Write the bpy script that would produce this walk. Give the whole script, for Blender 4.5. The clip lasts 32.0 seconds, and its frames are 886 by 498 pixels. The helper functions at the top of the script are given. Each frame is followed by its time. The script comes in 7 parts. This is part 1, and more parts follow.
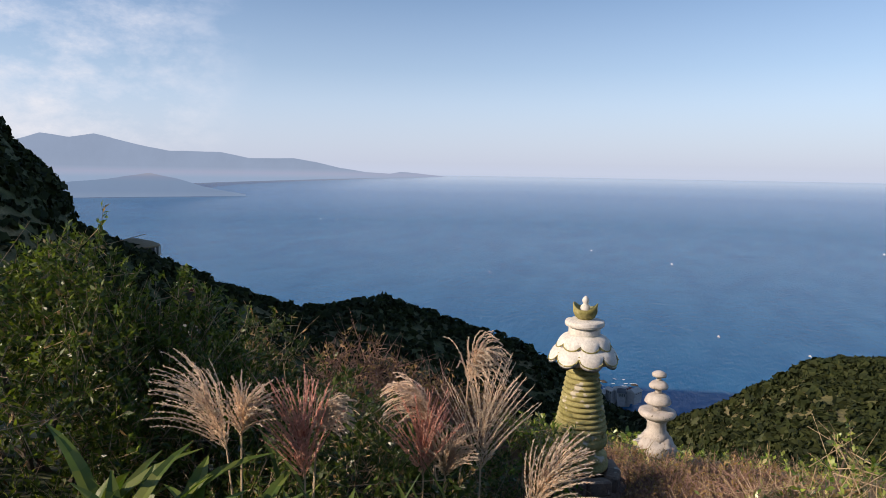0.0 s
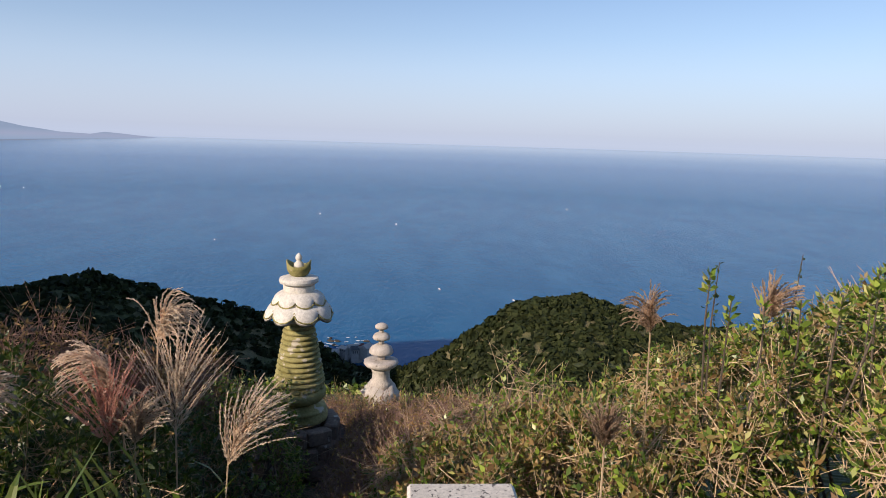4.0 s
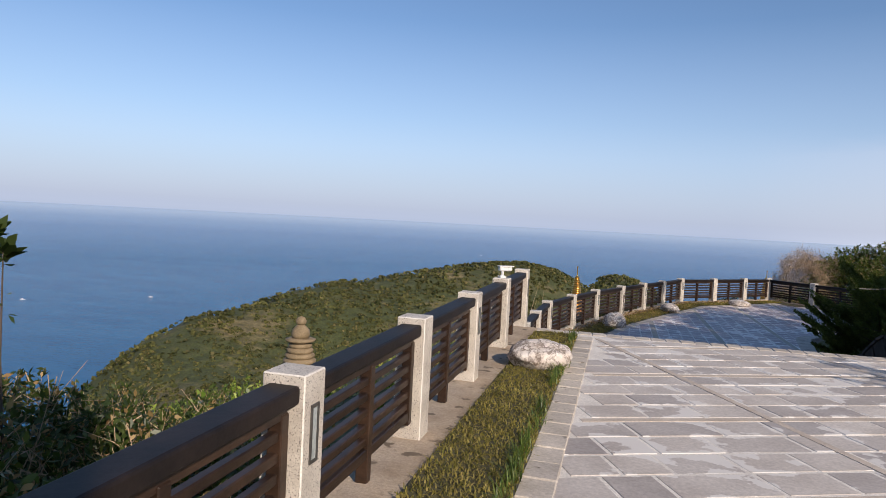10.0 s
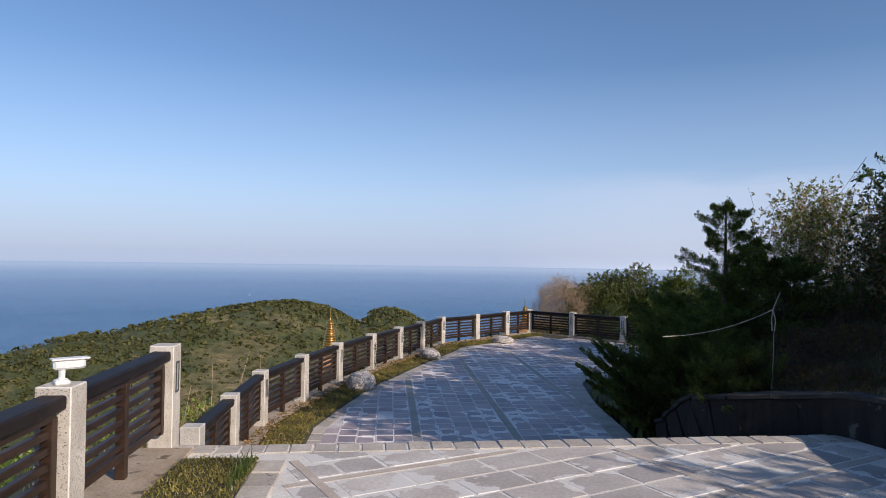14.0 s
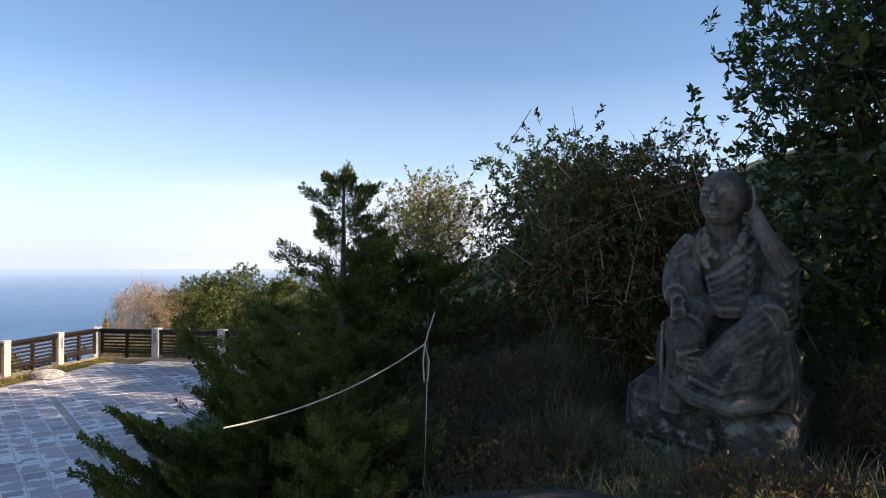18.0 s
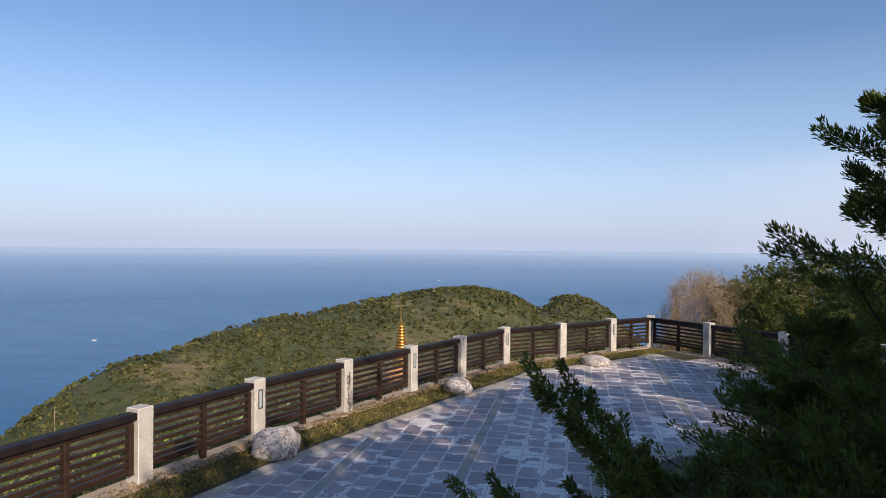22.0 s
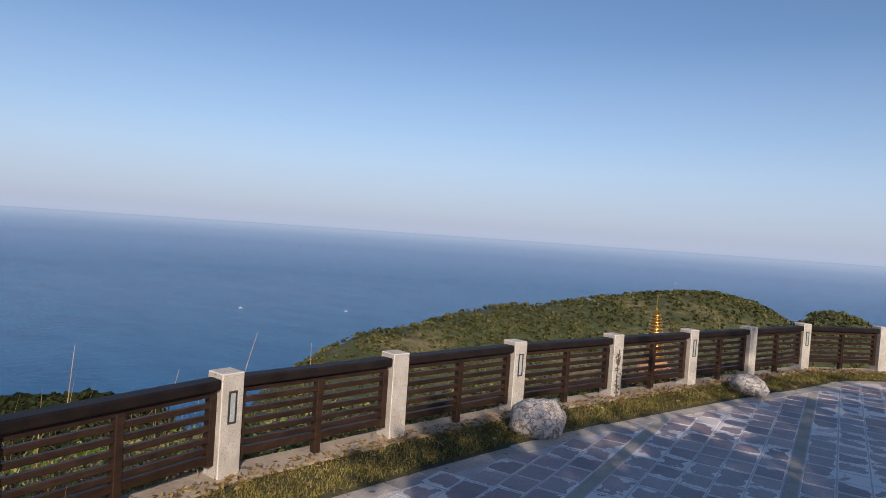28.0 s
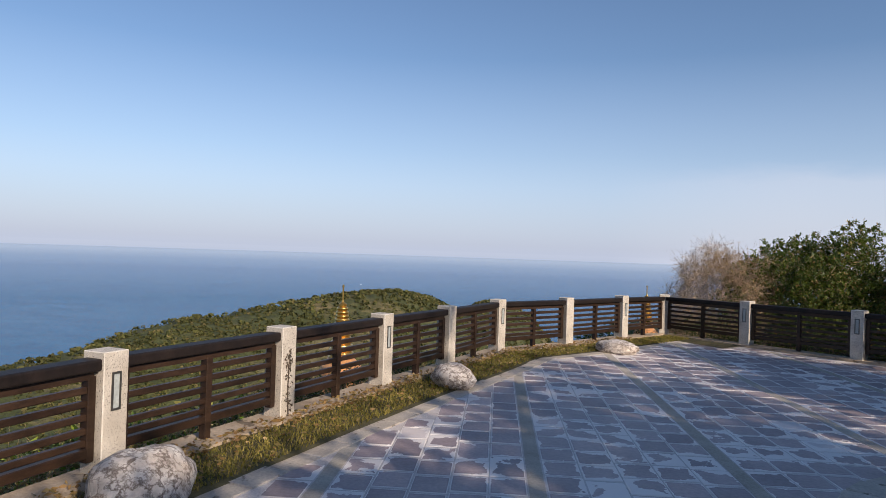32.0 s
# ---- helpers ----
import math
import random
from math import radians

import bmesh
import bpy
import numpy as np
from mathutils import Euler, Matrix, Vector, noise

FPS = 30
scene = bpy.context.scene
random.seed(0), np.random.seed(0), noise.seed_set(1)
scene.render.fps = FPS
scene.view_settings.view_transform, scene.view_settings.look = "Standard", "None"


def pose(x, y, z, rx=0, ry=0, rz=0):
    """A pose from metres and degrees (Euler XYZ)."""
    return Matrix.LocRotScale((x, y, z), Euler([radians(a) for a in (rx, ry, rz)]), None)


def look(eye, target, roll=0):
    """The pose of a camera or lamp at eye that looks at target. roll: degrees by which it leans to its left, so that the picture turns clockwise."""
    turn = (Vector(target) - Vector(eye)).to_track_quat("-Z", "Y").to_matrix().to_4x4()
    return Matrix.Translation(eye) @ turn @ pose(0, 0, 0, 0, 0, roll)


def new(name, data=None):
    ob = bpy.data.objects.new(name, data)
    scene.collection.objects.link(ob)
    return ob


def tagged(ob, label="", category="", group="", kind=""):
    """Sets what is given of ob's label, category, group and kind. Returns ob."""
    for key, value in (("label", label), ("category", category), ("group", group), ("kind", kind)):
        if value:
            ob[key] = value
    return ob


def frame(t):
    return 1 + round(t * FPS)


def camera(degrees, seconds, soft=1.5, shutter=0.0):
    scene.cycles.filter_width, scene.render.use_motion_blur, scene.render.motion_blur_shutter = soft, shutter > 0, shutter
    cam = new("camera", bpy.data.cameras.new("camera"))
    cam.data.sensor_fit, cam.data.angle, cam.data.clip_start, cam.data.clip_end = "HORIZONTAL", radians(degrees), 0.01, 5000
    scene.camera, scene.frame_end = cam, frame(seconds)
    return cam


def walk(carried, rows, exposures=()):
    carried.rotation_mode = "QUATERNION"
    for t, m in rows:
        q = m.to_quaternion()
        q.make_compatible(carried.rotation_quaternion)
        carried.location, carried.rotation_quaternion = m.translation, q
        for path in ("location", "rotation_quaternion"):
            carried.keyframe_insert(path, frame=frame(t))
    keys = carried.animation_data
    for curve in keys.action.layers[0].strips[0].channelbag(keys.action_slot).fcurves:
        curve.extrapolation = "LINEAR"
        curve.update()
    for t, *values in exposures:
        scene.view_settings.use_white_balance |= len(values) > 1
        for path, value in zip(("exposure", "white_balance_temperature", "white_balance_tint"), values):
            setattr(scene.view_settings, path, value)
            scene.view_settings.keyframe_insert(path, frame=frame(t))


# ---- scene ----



def eye(x, y, z, yaw, pitch, roll):
    """A camera pose from a place, a heading to the left of +y, an upward tilt and a lean."""
    return Matrix.Translation((x, y, z)) @ pose(0, 0, 0, 0, 0, yaw) @ pose(0, 0, 0, 90 + pitch) @ pose(0, 0, 0, 0, 0, roll)


EXPOSURES = [(t, e, k, 14) for t, e, k in ((0.0, 0.20, 7000), (2.5, 0.20, 6900), (6.0, 0.06, 6600), (8.0, 0.05, 6550), (10.0, 0.0, 6550), (13.0, -0.02, 6350), (16.0, 0.0, 6200), (17.0, 0.1, 6200), (17.5, 0.4, 6550), (18.4, 0.92, 7200), (19.0, 1.12, 7450), (19.7, 0.45, 6900), (20.5, 0.15, 6550), (23.0, 0.08, 6550), (24.5, -0.13, 6780), (26.0, -0.14, 6720), (28.0, -0.15, 6540), (29.0, -0.12, 6520), (30.0, 0.0, 6750), (32.0, 0.05, 6850))]
# PATH BEGIN
cam = camera(67.44, 32.0, 0.8)
walk(cam, [
    (0.0, eye(-0.573, 2.490, 1.542, 109.79, -6.70, 0.91)),
    (0.5, eye(-0.571, 2.501, 1.541, 108.28, -7.48, 1.05)),
    (1.0, eye(-0.557, 2.520, 1.536, 106.23, -7.97, 0.98)),
    (1.5, eye(-0.536, 2.542, 1.526, 104.36, -8.32, 1.12)),
    (2.0, eye(-0.518, 2.574, 1.526, 101.97, -8.60, 1.12)),
    (2.5, eye(-0.525, 2.596, 1.529, 98.77, -8.70, 0.86)),
    (4.5, eye(-0.530, 2.719, 1.483, 79.62, -9.40, 1.65)),
    (5.0, eye(-0.527, 2.775, 1.493, 71.29, -9.16, 1.19)),
    (5.5, eye(-0.545, 2.912, 1.498, 65.15, -7.55, 1.13)),
    (6.0, eye(-0.522, 3.069, 1.511, 61.05, -5.66, 1.08)),
    (6.5, eye(-0.554, 3.245, 1.506, 55.99, -5.97, 1.81)),
    (7.0, eye(-0.626, 3.470, 1.519, 50.12, -4.27, 2.00)),
    (7.5, eye(-0.641, 3.729, 1.530, 43.41, -3.40, 0.48)),
    (8.0, eye(-0.552, 4.065, 1.539, 37.51, -2.04, 1.36)),
    (8.5, eye(-0.474, 4.396, 1.537, 29.28, -3.96, 2.94)),
    (9.0, eye(-0.474, 4.763, 1.565, 22.76, -2.25, 1.70)),
    (9.5, eye(-0.445, 5.144, 1.545, 18.22, -2.86, 2.13)),
    (10.0, eye(-0.400, 5.578, 1.548, 14.85, -2.63, 3.01)),
    (10.5, eye(-0.420, 6.060, 1.553, 11.27, -0.95, 3.37)),
    (11.0, eye(-0.357, 6.506, 1.550, 8.27, 1.22, 2.38)),
    (11.5, eye(-0.268, 6.950, 1.569, 4.35, -0.55, 2.14)),
    (12.0, eye(-0.237, 7.449, 1.578, -0.98, 1.26, 1.99)),
    (12.5, eye(-0.108, 7.950, 1.562, -3.22, 2.09, 1.20)),
    (13.0, eye(0.002, 8.500, 1.578, -2.34, 2.39, 1.74)),
    (13.5, eye(0.062, 9.069, 1.600, -4.81, 0.75, 0.75)),
    (15.5, eye(0.444, 11.018, 1.597, -3.43, 3.04, 1.35)),
    (16.0, eye(0.661, 11.538, 1.600, -7.80, 3.03, 1.17)),
    (16.5, eye(0.941, 12.012, 1.594, -11.42, 3.43, 2.54)),
    (17.0, eye(1.218, 12.402, 1.593, -17.45, 1.70, 2.36)),
    (17.5, eye(1.519, 12.792, 1.616, -29.88, -0.03, 0.84)),
    (18.0, eye(1.900, 13.135, 1.628, -36.79, 1.29, -0.06)),
    (18.5, eye(2.208, 13.505, 1.614, -40.80, 2.45, -0.50)),
    (19.0, eye(2.507, 13.889, 1.603, -36.44, 1.35, -0.43)),
    (19.5, eye(2.828, 14.242, 1.608, -20.86, 2.81, 0.76)),
    (20.0, eye(3.046, 14.548, 1.608, -11.21, 3.05, 1.24)),
    (20.5, eye(3.165, 14.829, 1.634, 0.39, 2.16, 0.58)),
    (21.0, eye(3.295, 14.992, 1.645, 8.76, 3.45, 0.02)),
    (21.5, eye(3.368, 15.067, 1.656, 10.36, 2.01, -0.16)),
    (22.0, eye(3.328, 15.133, 1.718, 11.41, -0.29, 0.51)),
    (22.5, eye(3.281, 15.164, 1.725, 12.10, -1.52, -0.17)),
    (23.0, eye(3.266, 15.178, 1.716, 12.36, -1.36, -0.61)),
    (23.5, eye(3.271, 15.182, 1.713, 12.52, -1.15, -0.34)),
    (24.0, eye(3.282, 15.158, 1.705, 12.67, -1.37, 0.18)),
    (24.5, eye(3.267, 15.152, 1.700, 17.07, -1.46, 0.15)),
    (25.0, eye(3.252, 15.127, 1.683, 22.31, -2.96, 0.82)),
    (25.5, eye(3.180, 15.204, 1.663, 24.13, -2.88, 1.45)),
    (27.5, eye(2.431, 16.047, 1.290, 31.95, -2.61, 2.32)),
    (28.0, eye(2.287, 16.325, 1.125, 31.13, -1.58, 3.96)),
    (28.5, eye(2.233, 16.546, 0.975, 23.22, -0.84, 2.10)),
    (29.0, eye(2.170, 16.774, 0.853, 20.12, -3.16, 1.72)),
    (29.5, eye(2.185, 17.048, 0.718, 16.28, -4.20, 0.93)),
    (30.0, eye(2.068, 17.414, 0.593, 14.17, -1.72, 0.88)),
    (30.5, eye(1.912, 17.888, 0.573, 13.28, -1.32, 1.68)),
    (31.0, eye(1.835, 18.375, 0.613, 4.47, -1.49, 2.58)),
    (31.5, eye(1.729, 18.805, 0.641, -1.07, -0.02, 0.73)),
    (32.0, eye(1.707, 19.107, 0.639, 4.72, 0.29, 1.90)),
], EXPOSURES)
# PATH END

# ---- light ----
SUN_EL, SUN_X, SUN_Y = 27.0, 0.66, -0.75
world = bpy.data.worlds.new("sky")
scene.world = world
world.use_nodes = True
wn = world.node_tree
sky = wn.nodes.new("ShaderNodeTexSky")
sky.sky_type, sky.sun_disc = "NISHITA", False
sky.sun_elevation = radians(SUN_EL)
sky.sun_rotation = math.atan2(SUN_X, SUN_Y)
sky.altitude, sky.air_density, sky.dust_density, sky.ozone_density = 150, 1.0, 0.3, 4.5
wn.links.new(sky.outputs[0], wn.nodes["Background"].inputs[0])
wn.nodes["Background"].inputs[1].default_value = 0.12
sun = new("sun", bpy.data.lights.new("sun", "SUN"))
sun.data.energy, sun.data.angle, sun.data.color = 4.6, radians(0.55), (1.0, 0.87, 0.72)
sun.matrix_world = look(Vector((SUN_X, SUN_Y, math.tan(radians(SUN_EL)))) * 50, (0, 0, 0))

# ---- materials ----


def material(name, rough=0.7, metal=0.0):
    m = bpy.data.materials.new(name)
    m.use_nodes = True
    p = m.node_tree.nodes["Principled BSDF"]
    p.inputs["Roughness"].default_value, p.inputs["Metallic"].default_value = rough, metal
    return m, m.node_tree, p


def node(nt, kind, **values):
    n = nt.nodes.new("ShaderNode" + kind)
    for k, v in values.items():
        if k in n.inputs:
            n.inputs[k].default_value = v
    return n


def ramp(nt, source, stops):
    r = nt.nodes.new("ShaderNodeValToRGB")
    e = r.color_ramp.elements
    while len(e) < len(stops):
        e.new(0.5)
    for item, (at, col) in zip(e, stops):
        item.position, item.color = at, (*col, 1)
    nt.links.new(source, r.inputs[0])
    return r.outputs[0]


def mixed(nt, fac, a, b, mode="MIX"):
    m = nt.nodes.new("ShaderNodeMix")
    m.data_type, m.blend_type = "RGBA", mode
    for socket, v in ((m.inputs[0], fac), (m.inputs[6], a), (m.inputs[7], b)):
        if isinstance(v, (int, float)):
            socket.default_value = v
        elif isinstance(v, tuple):
            socket.default_value = (*v, 1)
        else:
            nt.links.new(v, socket)
    return m.outputs[2]


def coords(nt):
    return nt.nodes.new("ShaderNodeNewGeometry").outputs["Position"]


def noise_tex(nt, scale, detail=4.0, rough=0.6, stretch=None, where=None):
    n = node(nt, "TexNoise", Scale=scale, Detail=detail, Roughness=rough)
    pos = where or coords(nt)
    if stretch:
        mp = nt.nodes.new("ShaderNodeMapping")
        mp.inputs["Scale"].default_value = stretch
        nt.links.new(pos, mp.inputs[0])
        pos = mp.outputs[0]
    nt.links.new(pos, n.inputs["Vector"])
    return n.outputs["Fac"]


def bump(nt, p, height, strength=0.3, distance=0.01):
    b = node(nt, "Bump", Strength=strength, Distance=distance)
    nt.links.new(height, b.inputs["Height"])
    nt.links.new(b.outputs[0], p.inputs["Normal"])


def math_node(nt, kind, x, y=None):
    n = nt.nodes.new("ShaderNodeMath")
    n.operation = kind
    for socket, v in zip(n.inputs, (x, y)):
        if isinstance(v, (int, float)):
            socket.default_value = v
        elif v is not None:
            nt.links.new(v, socket)
    return n.outputs[0]


def surface(name, dark, light, rough=0.75, fine=40.0, coarse=2.5, metal=0.0, relief=0.3, depth=0.006, spots=None, per_piece=0.0, stretch=None, local=False):
    """Two scales of variation between a dark and a light tone, fine relief, and darker or lighter spots where asked."""
    m, nt, p = material(name, rough, metal)
    where = nt.nodes.new("ShaderNodeTexCoord").outputs["Object"] if local else coords(nt)
    f = noise_tex(nt, fine, 6, 0.65, stretch, where)
    c = noise_tex(nt, coarse, 4, 0.6, stretch, where)
    col = ramp(nt, c, [(0.3, dark), (0.7, light)])
    grain = ramp(nt, f, [(0.25, (0.72, 0.72, 0.72)), (0.75, (1.22, 1.22, 1.22))])
    col = mixed(nt, 1.0, col, grain, "MULTIPLY")
    if spots:
        tone, size, at = spots
        s = noise_tex(nt, size, 3, 0.55, None, where)
        col = mixed(nt, ramp(nt, s, [(at, (0, 0, 0)), (min(at + 0.06, 1.0), (1, 1, 1))]), col, tone)
    if per_piece:
        info = nt.nodes.new("ShaderNodeObjectInfo")
        isl = nt.nodes.new("ShaderNodeNewGeometry")
        add = nt.nodes.new("ShaderNodeMath")
        add.operation = "ADD"
        nt.links.new(info.outputs["Random"], add.inputs[0])
        nt.links.new(isl.outputs["Random Per Island"], add.inputs[1])
        fr = nt.nodes.new("ShaderNodeMath")
        fr.operation = "FRACT"
        nt.links.new(add.outputs[0], fr.inputs[0])
        lo, hi = 1 - per_piece, 1 + per_piece
        col = mixed(nt, 1.0, col, ramp(nt, fr.outputs[0], [(0.0, (lo, lo, lo)), (1.0, (hi, hi, hi * 0.98))]), "MULTIPLY")
    nt.links.new(col, p.inputs["Base Color"])
    bump(nt, p, f, relief, depth)
    return m


def foliage(name, tones, rough=0.5, glow=0.35, fine=3.0, tint=(1.5, 1.6, 0.7)):
    """Leaves that let some light through, each one its own tone."""
    m, nt, p = material(name, rough)
    p.inputs["Specular IOR Level"].default_value = 0.25 if rough > 0.45 else 0.5
    isl = nt.nodes.new("ShaderNodeNewGeometry").outputs["Random Per Island"]
    n = len(tones)
    col = ramp(nt, isl, [(i / max(n - 1, 1), c) for i, c in enumerate(tones)])
    v = ramp(nt, noise_tex(nt, fine, 3), [(0.3, (0.6, 0.62, 0.6)), (0.7, (1.3, 1.28, 1.2))])
    col = mixed(nt, 1.0, col, v, "MULTIPLY")
    nt.links.new(col, p.inputs["Base Color"])
    tr = nt.nodes.new("ShaderNodeBsdfTranslucent")
    nt.links.new(mixed(nt, 1.0, col, tint, "MULTIPLY"), tr.inputs[0])
    ms = nt.nodes.new("ShaderNodeMixShader")
    ms.inputs[0].default_value = glow
    nt.links.new(p.outputs[0], ms.inputs[1])
    nt.links.new(tr.outputs[0], ms.inputs[2])
    nt.links.new(ms.outputs[0], nt.nodes["Material Output"].inputs[0])
    return m


GRANITE = surface("speckled_granite", (0.47, 0.42, 0.355), (0.68, 0.63, 0.55), 0.75, 160, 5, relief=0.35, depth=0.003, spots=((0.13, 0.115, 0.1), 125, 0.585))
WOOD = surface("dark_stained_wood", (0.022, 0.013, 0.009), (0.05, 0.028, 0.018), 0.42, 30, 5, relief=0.35, depth=0.003, per_piece=0.25, stretch=(1, 1, 3))
RAIL_WOOD = surface("dark_handrail_wood", (0.010, 0.008, 0.008), (0.024, 0.017, 0.015), 0.55, 30, 5, relief=0.35, depth=0.003, per_piece=0.2)
PLINTH = surface("brown_plinth_stone", (0.13, 0.085, 0.06), (0.34, 0.245, 0.18), 0.9, 40, 5, relief=0.8, depth=0.012, per_piece=0.25, spots=((0.5, 0.44, 0.36), 9, 0.62))
RAIL_WOOD.node_tree.nodes["Principled BSDF"].inputs["Specular IOR Level"].default_value = 0.22
WOOD.node_tree.nodes["Principled BSDF"].inputs["Specular IOR Level"].default_value = 0.3
FOOTING = surface("earthy_footing", (0.33, 0.25, 0.17), (0.52, 0.42, 0.31), 0.9, 45, 2.5, relief=0.7, depth=0.01, spots=((0.16, 0.12, 0.08), 7, 0.6))
LAMP_METAL = surface("weathered_metal", (0.08, 0.08, 0.075), (0.16, 0.15, 0.14), 0.4, 60, 8, metal=0.6)
LAMP_GLASS = surface("frosted_lamp_pane", (0.34, 0.38, 0.38), (0.48, 0.52, 0.5), 0.15, 50, 6, relief=0.05)
CONCRETE = surface("old_concrete", (0.30, 0.245, 0.185), (0.50, 0.43, 0.345), 0.85, 50, 2.0, relief=0.5, depth=0.008, spots=((0.12, 0.10, 0.08), 6, 0.62))


def paving(name, dark, light, pale, rough, reach, seam=0.0, vary=0.2):
    """Stone slabs, each its own tone, with pale lime stains that creep in from the joints."""
    m, nt, p = material(name, rough)
    f, c = noise_tex(nt, 34, 6, 0.65), noise_tex(nt, 1.7, 4)
    col = ramp(nt, c, [(0.3, dark), (0.7, light)])
    col = mixed(nt, 1.0, col, ramp(nt, f, [(0.25, (0.75, 0.75, 0.75)), (0.75, (1.2, 1.2, 1.2))]), "MULTIPLY")
    tone = nt.nodes.new("ShaderNodeAttribute")
    tone.attribute_name = "tone"
    info = nt.nodes.new("ShaderNodeObjectInfo")
    one = math_node(nt, "FRACT", math_node(nt, "ADD", info.outputs["Random"], tone.outputs["Fac"]))
    col = mixed(nt, 1.0, col, ramp(nt, one, [(0.0, (1 - vary, 1 - vary, 1.02 - vary)), (1.0, (1 + vary, 1 + vary, 0.98 + vary))]), "MULTIPLY")
    uv = nt.nodes.new("ShaderNodeUVMap")
    sep = nt.nodes.new("ShaderNodeSeparateXYZ")
    nt.links.new(uv.outputs[0], sep.inputs[0])
    edge = [math_node(nt, "SUBTRACT", 0.5, math_node(nt, "ABSOLUTE", math_node(nt, "SUBTRACT", sep.outputs[k], 0.5))) for k in ("X", "Y")]
    if seam:
        edge[0] = math_node(nt, "MULTIPLY", edge[0], 1.7)
    near = math_node(nt, "MINIMUM", edge[0], edge[1])
    big = math_node(nt, "MULTIPLY", math_node(nt, "SUBTRACT", noise_tex(nt, 1.5, 5, 0.62), 0.5), 2.6)
    small = math_node(nt, "MULTIPLY", math_node(nt, "SUBTRACT", noise_tex(nt, 7.0, 4, 0.6), 0.5), 0.5)
    lime = math_node(nt, "SUBTRACT", math_node(nt, "ADD", big, small), near)
    if seam:
        rim = ramp(nt, near, [(seam, (0.66, 0.66, 0.68)), (seam + 0.09, (1, 1, 1))])
        col = mixed(nt, 1.0, col, rim, "MULTIPLY")
        col = mixed(nt, ramp(nt, one, [(0.972, (0, 0, 0)), (0.98, (0.6, 0.6, 0.6))]), col, pale)
    col = mixed(nt, ramp(nt, lime, [(reach, (0, 0, 0)), (reach + 0.05, (0.9, 0.9, 0.9))]), col, pale)
    if seam:
        line = math_node(nt, "ADD", near, math_node(nt, "MULTIPLY", math_node(nt, "SUBTRACT", noise_tex(nt, 5.0, 4, 0.6), 0.5), 0.06))
        col = mixed(nt, ramp(nt, line, [(seam, (0.75, 0.75, 0.75)), (seam + 0.03, (0, 0, 0))]), col, pale)
    nt.links.new(col, p.inputs["Base Color"])
    bump(nt, p, f, 0.22, 0.004)
    return m


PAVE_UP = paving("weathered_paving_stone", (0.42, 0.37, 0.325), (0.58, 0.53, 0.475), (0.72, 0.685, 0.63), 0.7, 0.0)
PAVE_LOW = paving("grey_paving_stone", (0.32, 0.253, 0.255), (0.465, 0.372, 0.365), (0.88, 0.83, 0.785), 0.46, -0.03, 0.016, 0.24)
BAND_UP = surface("pinkish_joint_band", (0.46, 0.385, 0.31), (0.60, 0.52, 0.43), 0.9, 60, 3, relief=0.5)
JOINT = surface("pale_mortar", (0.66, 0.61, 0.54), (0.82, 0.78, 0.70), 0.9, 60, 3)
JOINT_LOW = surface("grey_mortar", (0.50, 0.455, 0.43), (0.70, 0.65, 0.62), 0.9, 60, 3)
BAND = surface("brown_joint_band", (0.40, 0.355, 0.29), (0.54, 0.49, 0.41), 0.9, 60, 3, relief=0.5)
KERB = surface("kerb_stone", (0.42, 0.37, 0.31), (0.58, 0.52, 0.45), 0.85, 45, 3, relief=0.45, per_piece=0.12, spots=((0.2, 0.17, 0.13), 9, 0.64))
SOIL = surface("hillside_soil", (0.05, 0.045, 0.02), (0.13, 0.115, 0.05), 0.95, 12, 0.4, relief=0.8, depth=0.05)


def veined_stone(name):
    """Pale stone crossed by dark veins."""
    m, nt, p = material(name, 0.7)
    col = ramp(nt, noise_tex(nt, 5, 4), [(0.3, (0.60, 0.51, 0.43)), (0.6, (0.84, 0.79, 0.73))])
    f = noise_tex(nt, 22, 5, 0.7)
    col = mixed(nt, 1.0, col, ramp(nt, f, [(0.3, (0.7, 0.7, 0.7)), (0.7, (1.1, 1.1, 1.1))]), "MULTIPLY")
    for scale, wide, deep in ((4.0, 0.035, 0.95), (9.0, 0.045, 0.75)):
        v = ramp(nt, noise_tex(nt, scale, 5, 0.65), [(0.5 - wide, (0, 0, 0)), (0.5, (deep, deep, deep)), (0.5 + wide, (0, 0, 0))])
        col = mixed(nt, v, col, (0.16, 0.115, 0.085))
    nt.links.new(col, p.inputs["Base Color"])
    bump(nt, p, f, 0.7, 0.02)
    return m


MARBLE = veined_stone("pale_boulder")
WALLSTONE = surface("dark_wall_stone", (0.014, 0.012, 0.010), (0.035, 0.03, 0.026), 0.95, 30, 4, relief=0.6, depth=0.01, spots=((0.10, 0.095, 0.08), 5, 0.64), stretch=(2.5, 2.5, 0.5))
WALLCAP = surface("wall_cap_stone", (0.025, 0.022, 0.019), (0.06, 0.053, 0.045), 0.85, 30, 4, relief=0.6, depth=0.01)
PLASTER = surface("grey_plaster", (0.4, 0.38, 0.35), (0.55, 0.52, 0.48), 0.9, 20, 1)
PAG_WHITE = surface("white_carved_stone", (0.58, 0.54, 0.47), (0.76, 0.72, 0.65), 0.75, 40, 6, relief=0.4, spots=((0.36, 0.31, 0.2), 6, 0.66))
LANTERN = surface("pinkish_grey_carved_stone", (0.40, 0.35, 0.30), (0.58, 0.52, 0.46), 0.8, 40, 6, relief=0.5, spots=((0.2, 0.17, 0.13), 7, 0.62))
